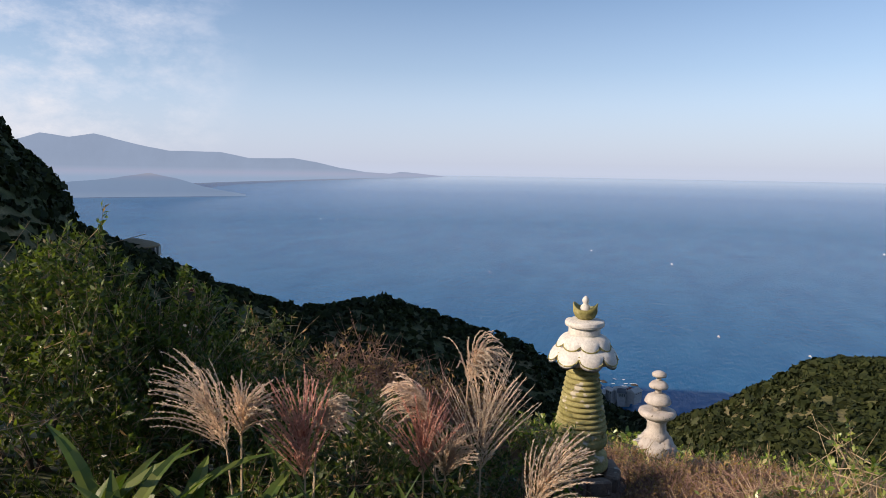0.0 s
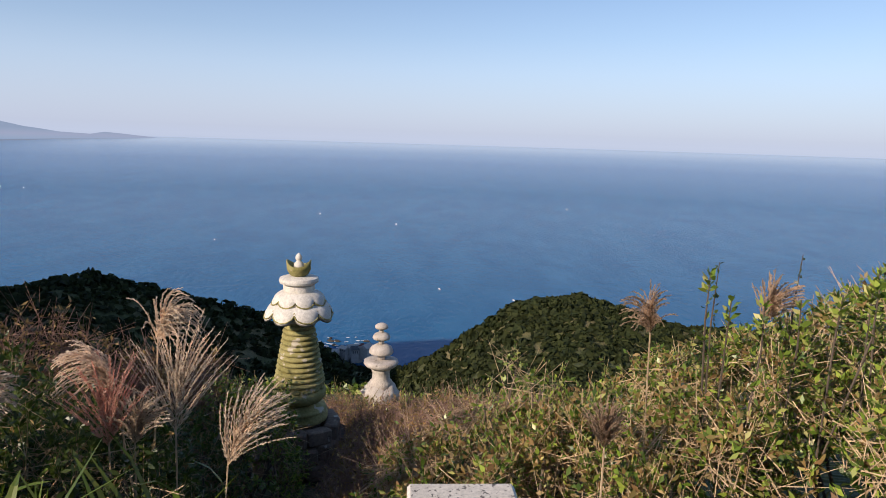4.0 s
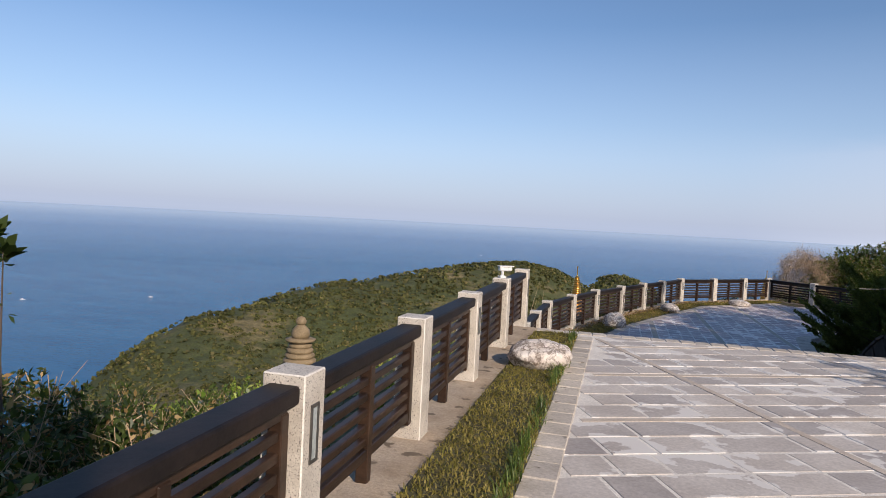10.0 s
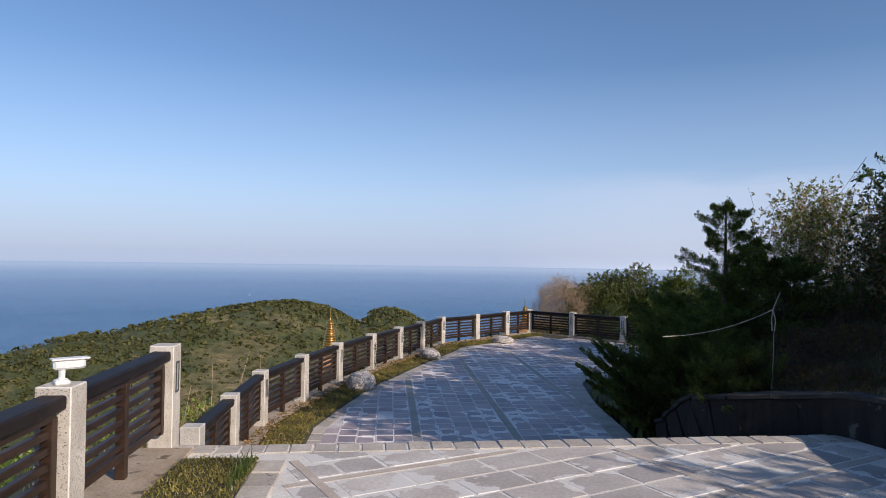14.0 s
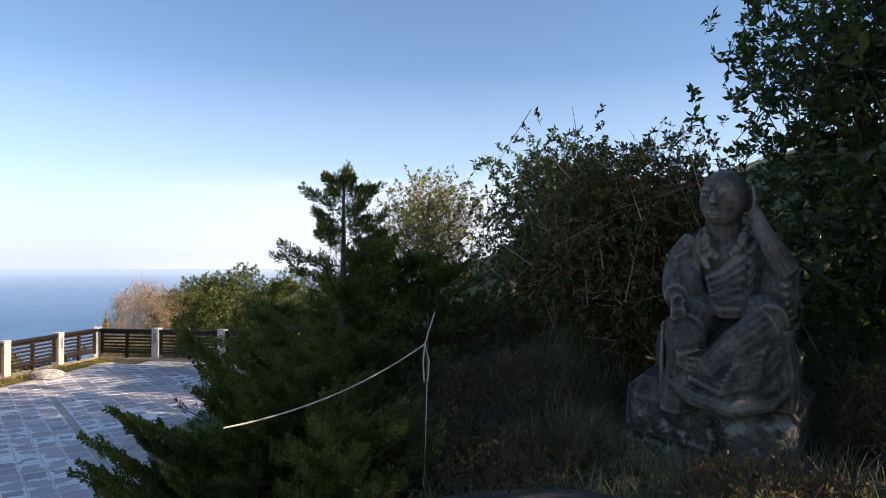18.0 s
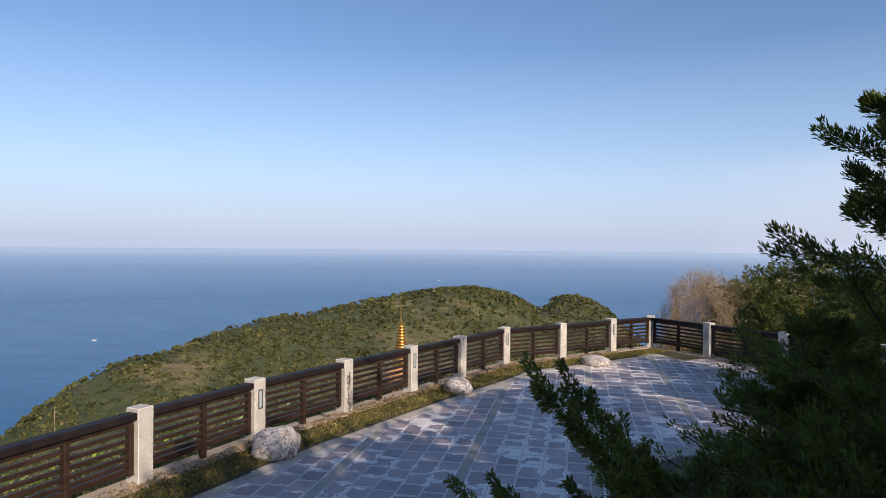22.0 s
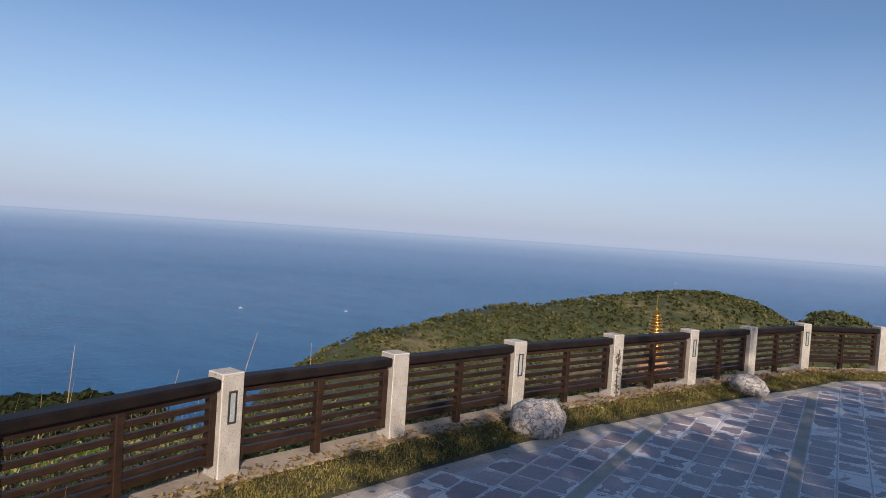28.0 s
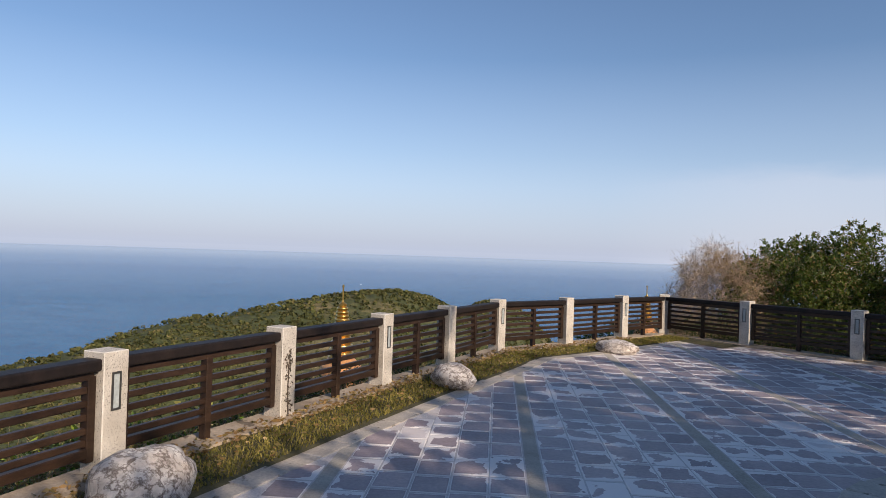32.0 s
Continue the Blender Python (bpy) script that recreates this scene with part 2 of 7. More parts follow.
PAG_MOSS = surface("mossy_carved_stone", (0.19, 0.17, 0.045), (0.42, 0.37, 0.16), 0.85, 40, 5, relief=0.5, spots=((0.5, 0.45, 0.35), 8, 0.6))
PAG_TAN = surface("tan_carved_stone", (0.19, 0.14, 0.075), (0.31, 0.235, 0.14), 0.8, 40, 5, relief=0.4)
COPPER = surface("copper_coloured_metal", (0.62, 0.27, 0.10), (0.80, 0.40, 0.17), 0.45, 40, 4, metal=0.4, relief=0.1)
GOLD = surface("gilded_metal", (0.62, 0.36, 0.09), (0.85, 0.55, 0.17), 0.3, 40, 4, metal=0.9, relief=0.1)


def statue_stone(name):
    """Grey stone with dark weathering, pale and mossy patches on its foot, and light painted on its ridges."""
    m, nt, p = material(name, 0.9)
    where = nt.nodes.new("ShaderNodeTexCoord").outputs["Object"]
    f = noise_tex(nt, 28, 6, 0.7, None, where)
    col = ramp(nt, noise_tex(nt, 3.5, 5, 0.65, None, where), [(0.34, (0.03, 0.027, 0.021)), (0.52, (0.115, 0.098, 0.075)), (0.7, (0.24, 0.208, 0.162))])
    col = mixed(nt, 1.0, col, ramp(nt, f, [(0.3, (0.65, 0.65, 0.65)), (0.7, (1.25, 1.25, 1.25))]), "MULTIPLY")
    streak = ramp(nt, noise_tex(nt, 6, 5, 0.65, (1.0, 1.0, 0.4), where), [(0.42, (0.5, 0.5, 0.49)), (0.62, (1.12, 1.12, 1.12))])
    col = mixed(nt, 1.0, col, streak, "MULTIPLY")
    # paler ridges: light on the folds, put into the colour
    ridge_light = nt.nodes.new("ShaderNodeNewGeometry").outputs["Pointiness"]
    col = mixed(nt, ramp(nt, ridge_light, [(0.50, (0, 0, 0)), (0.56, (0.7, 0.7, 0.7))]), col, (0.30, 0.275, 0.23))
    sep = nt.nodes.new("ShaderNodeSeparateXYZ")
    nt.links.new(where, sep.inputs[0])
    foot = ramp(nt, sep.outputs["Z"], [(0.28, (1, 1, 1)), (0.42, (0, 0, 0))])
    pale = ramp(nt, noise_tex(nt, 5.5, 5, 0.7, None, where), [(0.54, (0, 0, 0)), (0.6, (1, 1, 1))])
    col = mixed(nt, mixed(nt, 1.0, pale, foot, "MULTIPLY"), col, (0.40, 0.39, 0.34))
    moss = ramp(nt, noise_tex(nt, 8, 4, 0.6, (1, 1, 2.5), where), [(0.6, (0, 0, 0)), (0.66, (1, 1, 1))])
    col = mixed(nt, mixed(nt, 1.0, moss, foot, "MULTIPLY"), col, (0.22, 0.20, 0.05))
    nt.links.new(col, p.inputs["Base Color"])
    bump(nt, p, f, 0.7, 0.012)
    return m


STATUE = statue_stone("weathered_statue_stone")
REDTWIG = surface("reddish_twig", (0.20, 0.11, 0.08), (0.42, 0.27, 0.21), 0.9, 50, 5)
ROPE = surface("pale_rope", (0.42, 0.38, 0.3), (0.55, 0.5, 0.42), 0.9, 200, 10)
BARK = surface("bark", (0.06, 0.045, 0.032), (0.15, 0.115, 0.085), 0.9, 60, 6, relief=0.8, stretch=(2, 2, 0.5))
STRAW = surface("pale_straw", (0.32, 0.22, 0.125), (0.68, 0.52, 0.34), 0.85, 50, 5)
TWIG = surface("dry_twig", (0.30, 0.21, 0.125), (0.60, 0.46, 0.31), 0.9, 50, 5)
WHITE = surface("white_paint", (0.7, 0.7, 0.68), (0.8, 0.8, 0.78), 0.5, 30, 4)
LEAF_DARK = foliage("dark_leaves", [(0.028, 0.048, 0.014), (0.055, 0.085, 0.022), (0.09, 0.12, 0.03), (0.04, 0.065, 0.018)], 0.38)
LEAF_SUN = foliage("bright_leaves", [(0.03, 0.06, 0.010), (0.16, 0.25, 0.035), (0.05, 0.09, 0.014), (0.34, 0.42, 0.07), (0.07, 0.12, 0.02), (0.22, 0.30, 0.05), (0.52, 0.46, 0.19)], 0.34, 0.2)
LEAF_BUSH = foliage("bush_leaves", [(0.03, 0.055, 0.012), (0.075, 0.115, 0.022), (0.15, 0.19, 0.035), (0.05, 0.08, 0.016)], 0.4)
LEAF_DRY = foliage("dry_leaves", [(0.19, 0.11, 0.05), (0.42, 0.27, 0.12), (0.17, 0.14, 0.045), (0.58, 0.42, 0.22)], tint=(1.2, 1.12, 1.0))
LEAF_RUST = foliage("rusty_leaves", [(0.11, 0.058, 0.03), (0.21, 0.115, 0.06), (0.15, 0.09, 0.036), (0.29, 0.17, 0.085)], 0.5)
LEAF_BANK = foliage("bank_leaves", [(0.08, 0.09, 0.035), (0.20, 0.19, 0.08), (0.135, 0.14, 0.055)], 0.6)
JUNIPER = foliage("juniper_needles", [(0.055, 0.08, 0.025), (0.11, 0.14, 0.04), (0.17, 0.19, 0.055), (0.08, 0.11, 0.033)], 0.65, 0.3)
GRASS = foliage("lawn_grass", [(0.15, 0.14, 0.03), (0.30, 0.25, 0.065), (0.40, 0.32, 0.12), (0.11, 0.12, 0.025)], 0.7, 0.3)
BLADE = foliage("grass_blades", [(0.045, 0.085, 0.017), (0.10, 0.155, 0.028), (0.18, 0.21, 0.05)], 0.45, 0.3)
BANKGRASS = foliage("shaded_bank_grass", [(0.16, 0.14, 0.08), (0.34, 0.285, 0.18), (0.135, 0.145, 0.065)], 0.8, 0.2)
DRYGRASS = foliage("dry_hill_grass", [(0.12, 0.10, 0.045), (0.22, 0.175, 0.085), (0.08, 0.08, 0.03)], 0.8, 0.2)
PLUME = foliage("tan_plume", [(0.62, 0.48, 0.385), (0.84, 0.72, 0.61), (0.72, 0.58, 0.48)], 0.7, 0.4, tint=(1.2, 1.12, 1.0))
PLUME_DIM = foliage("brown_plume", [(0.34, 0.24, 0.17), (0.50, 0.37, 0.28), (0.42, 0.30, 0.22)], 0.7, 0.4, tint=(1.2, 1.12, 1.0))
PLUME_RED = foliage("reddish_plume", [(0.60, 0.26, 0.22), (0.82, 0.54, 0.45), (0.68, 0.36, 0.31)], 0.7, 0.35, tint=(1.2, 1.12, 1.0))

# ---- mesh helpers ----


def mesh(name, verts, faces, mat, smooth=False):
    me = bpy.data.meshes.new(name)
    me.from_pydata([tuple(v) for v in verts], [], faces)
    me.update()
    if smooth:
        me.polygons.foreach_set("use_smooth", [True] * len(me.polygons))
    if mat:
        me.materials.append(mat)
    return me


def quads(name, verts, mat, smooth=False):
    """A mesh of loose quads from an array (n, 4, 3)."""
    v = np.asarray(verts, np.float32).reshape(-1, 3)
    n = len(v) // 4
    me = bpy.data.meshes.new(name)
    me.vertices.add(len(v))
    me.vertices.foreach_set("co", v.ravel())
    me.loops.add(4 * n)
    me.loops.foreach_set("vertex_index", np.arange(4 * n, dtype=np.int32))
    me.polygons.add(n)
    me.polygons.foreach_set("loop_start", np.arange(0, 4 * n, 4, dtype=np.int32))
    me.update(calc_edges=True)
    me.materials.append(mat)
    return me


def to_mesh(name, bm, mat, smooth=False):
    me = bpy.data.meshes.new(name)
    bm.normal_update()
    bm.to_mesh(me)
    bm.free()
    if smooth:
        me.polygons.foreach_set("use_smooth", [True] * len(me.polygons))
    me.materials.append(mat)
    return me


def part(name, bm, mat, parent, label="", smooth=False):
    """One mesh object under a thing or a part."""
    me = bm if isinstance(bm, bpy.types.Mesh) else to_mesh(name, bm, mat, smooth)
    ob = new(name, me)
    ob.parent = parent
    return tagged(ob, label)


def thing(name, label, category, at=(0, 0, 0), turn=0.0, group="", kind="", data=None):
    ob = new(name, data)
    ob.matrix_basis = pose(*at, 0, 0, turn)
    return tagged(ob, label, category, group, kind)


def box(x0, y0, z0, x1, y1, z1, bevel=0.0, bm=None, segments=1):
    b = bm or bmesh.new()
    made = bmesh.ops.create_cube(b, size=1)["verts"]
    for v in made:
        v.co = Vector(((x0 + x1) / 2 + v.co.x * (x1 - x0), (y0 + y1) / 2 + v.co.y * (y1 - y0), (z0 + z1) / 2 + v.co.z * (z1 - z0)))
    if bevel:
        edges = {e for v in made for e in v.link_edges}
        bmesh.ops.bevel(b, geom=list(edges), offset=bevel, segments=segments, affect="EDGES", profile=0.5)
    return b


def lathe(profile, sides=24, wobble=0.0):
    """A turned body from (radius, height) pairs."""
    b = bmesh.new()
    rings = []
    for r, z in profile:
        rings.append([b.verts.new((r * math.cos(2 * math.pi * i / sides), r * math.sin(2 * math.pi * i / sides), z)) for i in range(sides)])
    for lo, hi in zip(rings, rings[1:]):
        for i in range(sides):
            b.faces.new((lo[i], lo[(i + 1) % sides], hi[(i + 1) % sides], hi[i]))
    b.faces.new(rings[-1])
    b.faces.new(list(reversed(rings[0])))
    return b


def tube(points, radii, sides=6, bm=None):
    """A tapered tube along points."""
    b = bm or bmesh.new()
    rings = []
    for i, p in enumerate(points):
        p = Vector(p)
        d = (Vector(points[min(i + 1, len(points) - 1)]) - Vector(points[max(i - 1, 0)])).normalized()
        u = d.orthogonal().normalized()
        w = d.cross(u)
        rings.append([b.verts.new(p + (u * math.cos(6.2832 * k / sides) + w * math.sin(6.2832 * k / sides)) * radii[i]) for k in range(sides)])
    for lo, hi in zip(rings, rings[1:]):
        for k in range(sides):
            b.faces.new((lo[k], lo[(k + 1) % sides], hi[(k + 1) % sides], hi[k]))
    b.faces.new(rings[-1])
    b.faces.new(list(reversed(rings[0])))
    return b


def prism(outline, z0, z1):
    """A flat body over an outline."""
    b = bmesh.new()
    lo = [b.verts.new((x, y, z0)) for x, y in outline]
    hi = [b.verts.new((x, y, z1)) for x, y in outline]
    n = len(lo)
    for i in range(n):
        b.faces.new((lo[i], lo[(i + 1) % n], hi[(i + 1) % n], hi[i]))
    b.faces.new(hi)
    b.faces.new(list(reversed(lo)))
    bmesh.ops.recalc_face_normals(b, faces=b.faces)
    return b


def blades(rng, roots, height, width, lean, mat, name="blades", segments=3, droop=0.5):
    """Grass blades: bent strips from the roots."""
    roots = np.asarray(roots, float)
    n = len(roots)
    a = rng.uniform(0, 2 * math.pi, n)
    d = np.stack([np.cos(a), np.sin(a), 0 * a], 1)
    s = np.stack([-np.sin(a), np.cos(a), 0 * a], 1)
    h = height * rng.uniform(0.5, 1.3, (n, 1))
    w = width * rng.uniform(0.7, 1.3, (n, 1))
    le = lean * rng.uniform(0.2, 1.5, (n, 1))
    out = []
    prev = None
    for i in range(segments + 1):
        t = i / segments
        c = roots + d * h * le * t ** 2 + np.array([0, 0, 1.0]) * h * (t - droop * le * 0.5 * t ** 3)
        ww = w * (1 - t * 0.93) * 0.5
        now = (c - s * ww, c + s * ww)
        if prev:
            out.append(np.stack([prev[0], prev[1], now[1], now[0]], 1))
        prev = now
    return quads(name, np.concatenate(out), mat)


def limbs(rng, base, height, count, spread, radius, rise=0.5, start=0.3, wander=0.12):
    """A trunk with limbs: the bmesh and the limb ends."""
    b = bmesh.new()
    base = Vector(base)
    pts, p = [base], base.copy()
    for i in range(5):
        p = p + Vector((rng.normal(0, wander) * height / 5, rng.normal(0, wander) * height / 5, height / 5))
        pts.append(p.copy())
    tube(pts, [radius * (1 - 0.16 * i) for i in range(6)], 7, b)
    ends = [pts[-1]]
    for k in range(count):
        t = start + (1 - start) * (k + rng.random()) / count
        i = min(int(t * 5), 4)
        o = pts[i].lerp(pts[i + 1], t * 5 - i)
        a = k * 2.4 + rng.normal(0, 0.4)
        ln = spread * rng.uniform(0.6, 1.1) * (1.15 - 0.5 * t)
        e = o + Vector((math.cos(a) * ln, math.sin(a) * ln, ln * rise * rng.uniform(0.5, 1.4)))
        m = o.lerp(e, 0.5) + Vector((rng.normal(0, 0.06), rng.normal(0, 0.06), -0.05 * ln)) * ln
        r = radius * (0.55 - 0.3 * t)
        tube([o, m, e], [r, r * 0.6, r * 0.25], 5, b)
        ends += [m, e]
        for _ in range(2):
            f = m.lerp(e, rng.random()) + Vector(rng.normal(0, 0.3, 3)) * ln
            tube([m.lerp(e, 0.3), f], [r * 0.4, r * 0.12], 4, b)
            ends.append(f)
    return b, ends


def unit(a):
    return a / (np.linalg.norm(a, axis=-1, keepdims=True) + 1e-9)


def leaf_quads(rng, pos, d, size, slim):
    """Pointed leaves at pos along d."""
    s = unit(np.cross(d, rng.normal(0, 1, d.shape)))
    n = np.cross(d, s)
    ln = size * rng.uniform(0.55, 1.3, d.shape[:-1] + (1,))
    q = np.stack([pos, pos + d * ln * 0.5 + s * ln * slim * 0.5 + n * ln * 0.08, pos + d * ln - n * ln * 0.05, pos + d * ln * 0.5 - s * ln * slim * 0.5 + n * ln * 0.08], -2)
    return q.reshape(-1, 4, 3)


def shoots(rng, bases, length, per, size, slim=0.42, up=0.9, spread=0.6, bunch=0.0):
    """Leafy shoots: leaves along short stems that start at the bases. Gives the leaf quads and the stems as (start, end)."""
    b = np.asarray(bases, float)
    n = len(b)
    way = unit(rng.normal(0, spread, (n, 3)) + np.array([0, 0, up]))
    ln = length * rng.uniform(0.5, 1.3, (n, 1))
    s = rng.random((n, per, 1)) ** (1 - bunch)
    pos = b[:, None] + way[:, None] * ln[:, None] * s + rng.normal(0, 0.006, (n, per, 3))
    d = unit(way[:, None] * 0.55 + unit(rng.normal(0, 1, (n, per, 3))) * 0.9)
    return leaf_quads(rng, pos, d, size, slim), b, b + way * ln


def sticks(a, b, width, sag=None):
    """Thin crossed strips from a to b, standing for twigs."""
    a, b = np.asarray(a, float), np.asarray(b, float)
    d = unit(b - a)
    u = unit(np.cross(d, np.array([0.31, 0.52, 0.79])))
    v = np.cross(d, u)
    w = np.broadcast_to(np.asarray(width, float), (len(a),))[:, None]
    out = []
    for k in (u, v):
        out.append(np.stack([a - k * w, a + k * w, b + k * w * 0.35, b - k * w * 0.35], 1))
    return np.concatenate(out)

# ---- ground, sea and distance ----
SEA = -120.0
LOW = -0.96
FENCE_LOW = [(-1.85, 16.55), (-1.85, 18.15), (-1.82, 19.95), (-1.42, 21.70), (-0.93, 23.44), (-0.28, 25.17), (0.38, 26.83), (1.03, 28.33), (1.74, 30.05), (2.97, 31.22), (4.20, 32.58), (5.28, 33.62), (6.50, 32.25), (7.80, 30.80), (9.2, 29.3)]


def rounded(line, per=4):
    """A smooth line through the given points."""
    pts = [Vector(p) for p in [line[0]] + line + [line[-1]]]
    out = []
    for a, b, c, d in zip(pts, pts[1:], pts[2:], pts[3:]):
        for k in range(per):
            t = k / per
            q = 0.5 * (2 * b + (c - a) * t + (2 * a - 5 * b + 4 * c - d) * t * t + (3 * b - a - 3 * c + d) * t ** 3)
            out.append((q.x, q.y))
    return out + [line[-1]]


KERB_LOW = rounded([(3.45, 17.0), (3.75, 19.2), (3.9, 21.3), (4.15, 22.9), (4.35, 23.7), (4.85, 24.15), (5.6, 24.5), (6.9, 25.3), (8.0, 26.8), (9.0, 28.6), (9.3, 29.2)])
# crest of the land against the sea: heading, range, elevation seen from the terrace
# 147 to 186 degrees: unseen high land, raised to shade the left ridge
CREST = [(-40, 260, -1.5), (-12, 260, -4.5), (-7, 420, -9.0), (-4.2, 430, -6.1), (-3.0, 430, -4.75), (-1.6, 430, -4.05), (-0.4, 430, -3.8), (1.0, 425, -4.1), (2.2, 400, -4.85), (3.2, 370, -4.55), (4.7, 350, -3.9), (7.8, 330, -3.5), (11, 320, -3.7), (15.9, 300, -4.4), (24.5, 270, -6.2), (30, 250, -7.6), (35.5, 230, -9.1), (40, 215, -11.8), (43.5, 205, -14.3), (46, 190, -18.5), (49.5, 170, -15.6), (52, 165, -14.7), (55, 160, -14.2), (60, 160, -14.0), (64, 162, -14.2), (67, 165, -14.5), (71, 170, -13.7), (75.5, 175, -12.95), (81, 180, -14.0), (87.5, 190, -17.9), (91, 220, -20.0), (94.5, 260, -19.8), (98.5, 290, -17.5), (103.5, 300, -15.0), (110, 300, -12.6), (113, 290, -11.8), (116.5, 280, -11.2), (119, 270, -11.6), (123, 260, -11.4), (127, 250, -10.0), (132.7, 240, -7.9), (136, 235, -5.9), (139.6, 230, -4.3), (140.6, 230, -1.0), (143.2, 230, 1.7), (147, 240, 8), (152, 265, 16), (160, 300, 20), (174, 320, 20), (186, 300, 10), (200, 250, 4), (260, 250, 8)]
CAZ, CR, CEL = (np.array(c, float) for c in zip(*CREST))


def inside(px, py, poly):
    """Which points lie within a polygon."""
    res = np.zeros(px.shape, bool)
    for (x0, y0), (x1, y1) in zip(poly, poly[1:] + poly[:1]):
        c = (y0 > py) != (y1 > py)
        res ^= c & (px < (x1 - x0) * (py - y0) / (y1 - y0 + 1e-12) + x0)
    return res


def away(px, py, line):
    """Distance from a polyline."""
    best = np.full(px.shape, 1e9)
    for (x0, y0), (x1, y1) in zip(line, line[1:]):
        dx, dy = x1 - x0, y1 - y0
        t = np.clip(((px - x0) * dx + (py - y0) * dy) / (dx * dx + dy * dy), 0, 1)
        best = np.minimum(best, np.hypot(px - x0 - t * dx, py - y0 - t * dy))
    return best


UPPER = [(-1.95, -6.0), (-1.95, 15.7), (4.5, 15.7), (4.68, 14.9), (4.55, 14.2), (4.5, 12.0), (4.8, 8.0), (5.2, -6.0)]
LOWER = [(-1.95, 15.7)] + FENCE_LOW[1:14] + KERB_LOW[::-1][1:] + [(4.6, 15.7)]
RIM = [(-1.95, -6.0), (-1.95, 15.7)] + FENCE_LOW[1:14]


def ground_z(px, py):
    """Height of the land."""
    px, py = np.asarray(px, float), np.asarray(py, float)
    d = away(px, py, RIM)
    az = np.degrees(np.arctan2(-(px + 0.5), py - 6.0))
    az = np.where(az < -90, az + 360, az)
    r = np.hypot(px + 0.5, py - 6.0)
    crest_r = np.interp(az, CAZ, CR)
    crest_z = 1.5 + crest_r * np.tan(np.radians(np.interp(az, CAZ, CEL)))
    slope = np.interp(py, [14.5, 16.5], [-0.35, -1.12]) - 0.30 * d - 0.10 * np.clip(d - 18, 0, 1e9)
    slope = np.maximum(slope, np.minimum(crest_z - 26 - 0.05 * crest_r, -30))
    front = np.where(r < crest_r, 0.42 * crest_r, 70.0)
    far = np.exp(-((r - crest_r) / front) ** 2)
    z = np.where(r < crest_r, slope + (crest_z - slope) * far, crest_z - 0.45 * (r - crest_r) - 0.0012 * (r - crest_r) ** 2)
    z = z + np.where(r > 60, 1.0, 0.0) * (np.sin(px * 0.045 + 1.3 * np.sin(py * 0.03)) * np.cos(py * 0.05)) * np.clip((r - 60) / 60, 0, 1) * 2.2
    # the planted bank on the landward side
    bank = px - np.interp(py, [-6, 8, 12, 14.2, 15.7, 17, 19, 21.3, 23, 24.2, 26, 29.7, 36, 60], [5.2, 4.8, 4.5, 4.55, 4.45, 3.5, 3.8, 3.95, 4.2, 4.9, 6.2, 8.4, 9.5, 12])
    foot = np.interp(py, [13.0, 15.7, 16.5, 19.5, 21, 26, 34], [0.32, 0.26, 0.12, -0.4, -0.85, -0.9, -1.3])
    hill = foot + 0.40 * np.clip(bank - 0.7, 0, 9) + 0.25 * np.clip(bank - 9, 0, 60)
    hill = np.where(py > 30, hill - 0.2 * (py - 30), hill)
    z = np.where((bank > 0) & (py < 70) & (r < 70) & ((py < 30) | (bank > 0.0)), np.maximum(np.where(py > 32, np.minimum(hill, 2.0), hill), z), z)
    z = np.where(away(px, py, [(6.3, 15.6), (6.45, 15.7)]) < 4, np.minimum(z, 0.24 + 0.7 * np.clip(away(px, py, [(6.3, 15.6), (6.45, 15.7)]) - 0.75, 0, 9)), z)
    z = np.where(inside(px, py, UPPER) | inside(px, py, LOWER), -1.6, z)
    return np.maximum(z, SEA - 6)


def build_ground():
    na, rings = 300, [0.0]
    r = 0.5
    while r < 1500:
        rings.append(r)
        r *= 1.055
    a = np.linspace(0, 2 * math.pi, na, endpoint=False)
    rr, aa = np.meshgrid(rings[1:], a, indexing="ij")
    px, py = 1.0 + rr * np.cos(aa), 15.0 + rr * np.sin(aa)
    pz = ground_z(px, py)
    v = np.stack([px, py, pz], -1).reshape(-1, 3)
    nr = len(rings) - 1
    i, j = np.meshgrid(np.arange(nr - 1), np.arange(na), indexing="ij")
    q = np.stack([i * na + j, (i + 1) * na + j, (i + 1) * na + (j + 1) % na, i * na + (j + 1) % na], -1).reshape(-1, 4)
    faces = q.tolist() + [list(range(na - 1, -1, -1))[::-1]]
    return v, faces


def hill_material():
    m, nt, p = material("scrub_hillside", 0.95)
    big, mid, fine = noise_tex(nt, 0.03, 5, 0.65), noise_tex(nt, 0.22, 5, 0.7), noise_tex(nt, 1.6, 4, 0.7)
    green = ramp(nt, mid, [(0.3, (0.04, 0.052, 0.015)), (0.55, (0.075, 0.088, 0.025)), (0.75, (0.115, 0.115, 0.04))])
    dry = ramp(nt, mid, [(0.3, (0.10, 0.09, 0.035)), (0.5, (0.17, 0.14, 0.06)), (0.7, (0.29, 0.225, 0.11))])
    col = mixed(nt, ramp(nt, big, [(0.5, (0, 0, 0)), (0.64, (1, 1, 1))]), green, dry)
    col = mixed(nt, 1.0, col, ramp(nt, fine, [(0.25, (0.5, 0.5, 0.5)), (0.75, (1.4, 1.4, 1.4))]), "MULTIPLY")
    nt.links.new(col, p.inputs["Base Color"])
    bump(nt, p, mid, 0.9, 2.0)
    return m


HILL = hill_material()
gv, gf = build_ground()
ground = new("ground", mesh("ground", gv, gf, HILL, True))
tagged(ground, "steep hillside with scrub and dry grass falling to the sea", "ground", kind="structure")


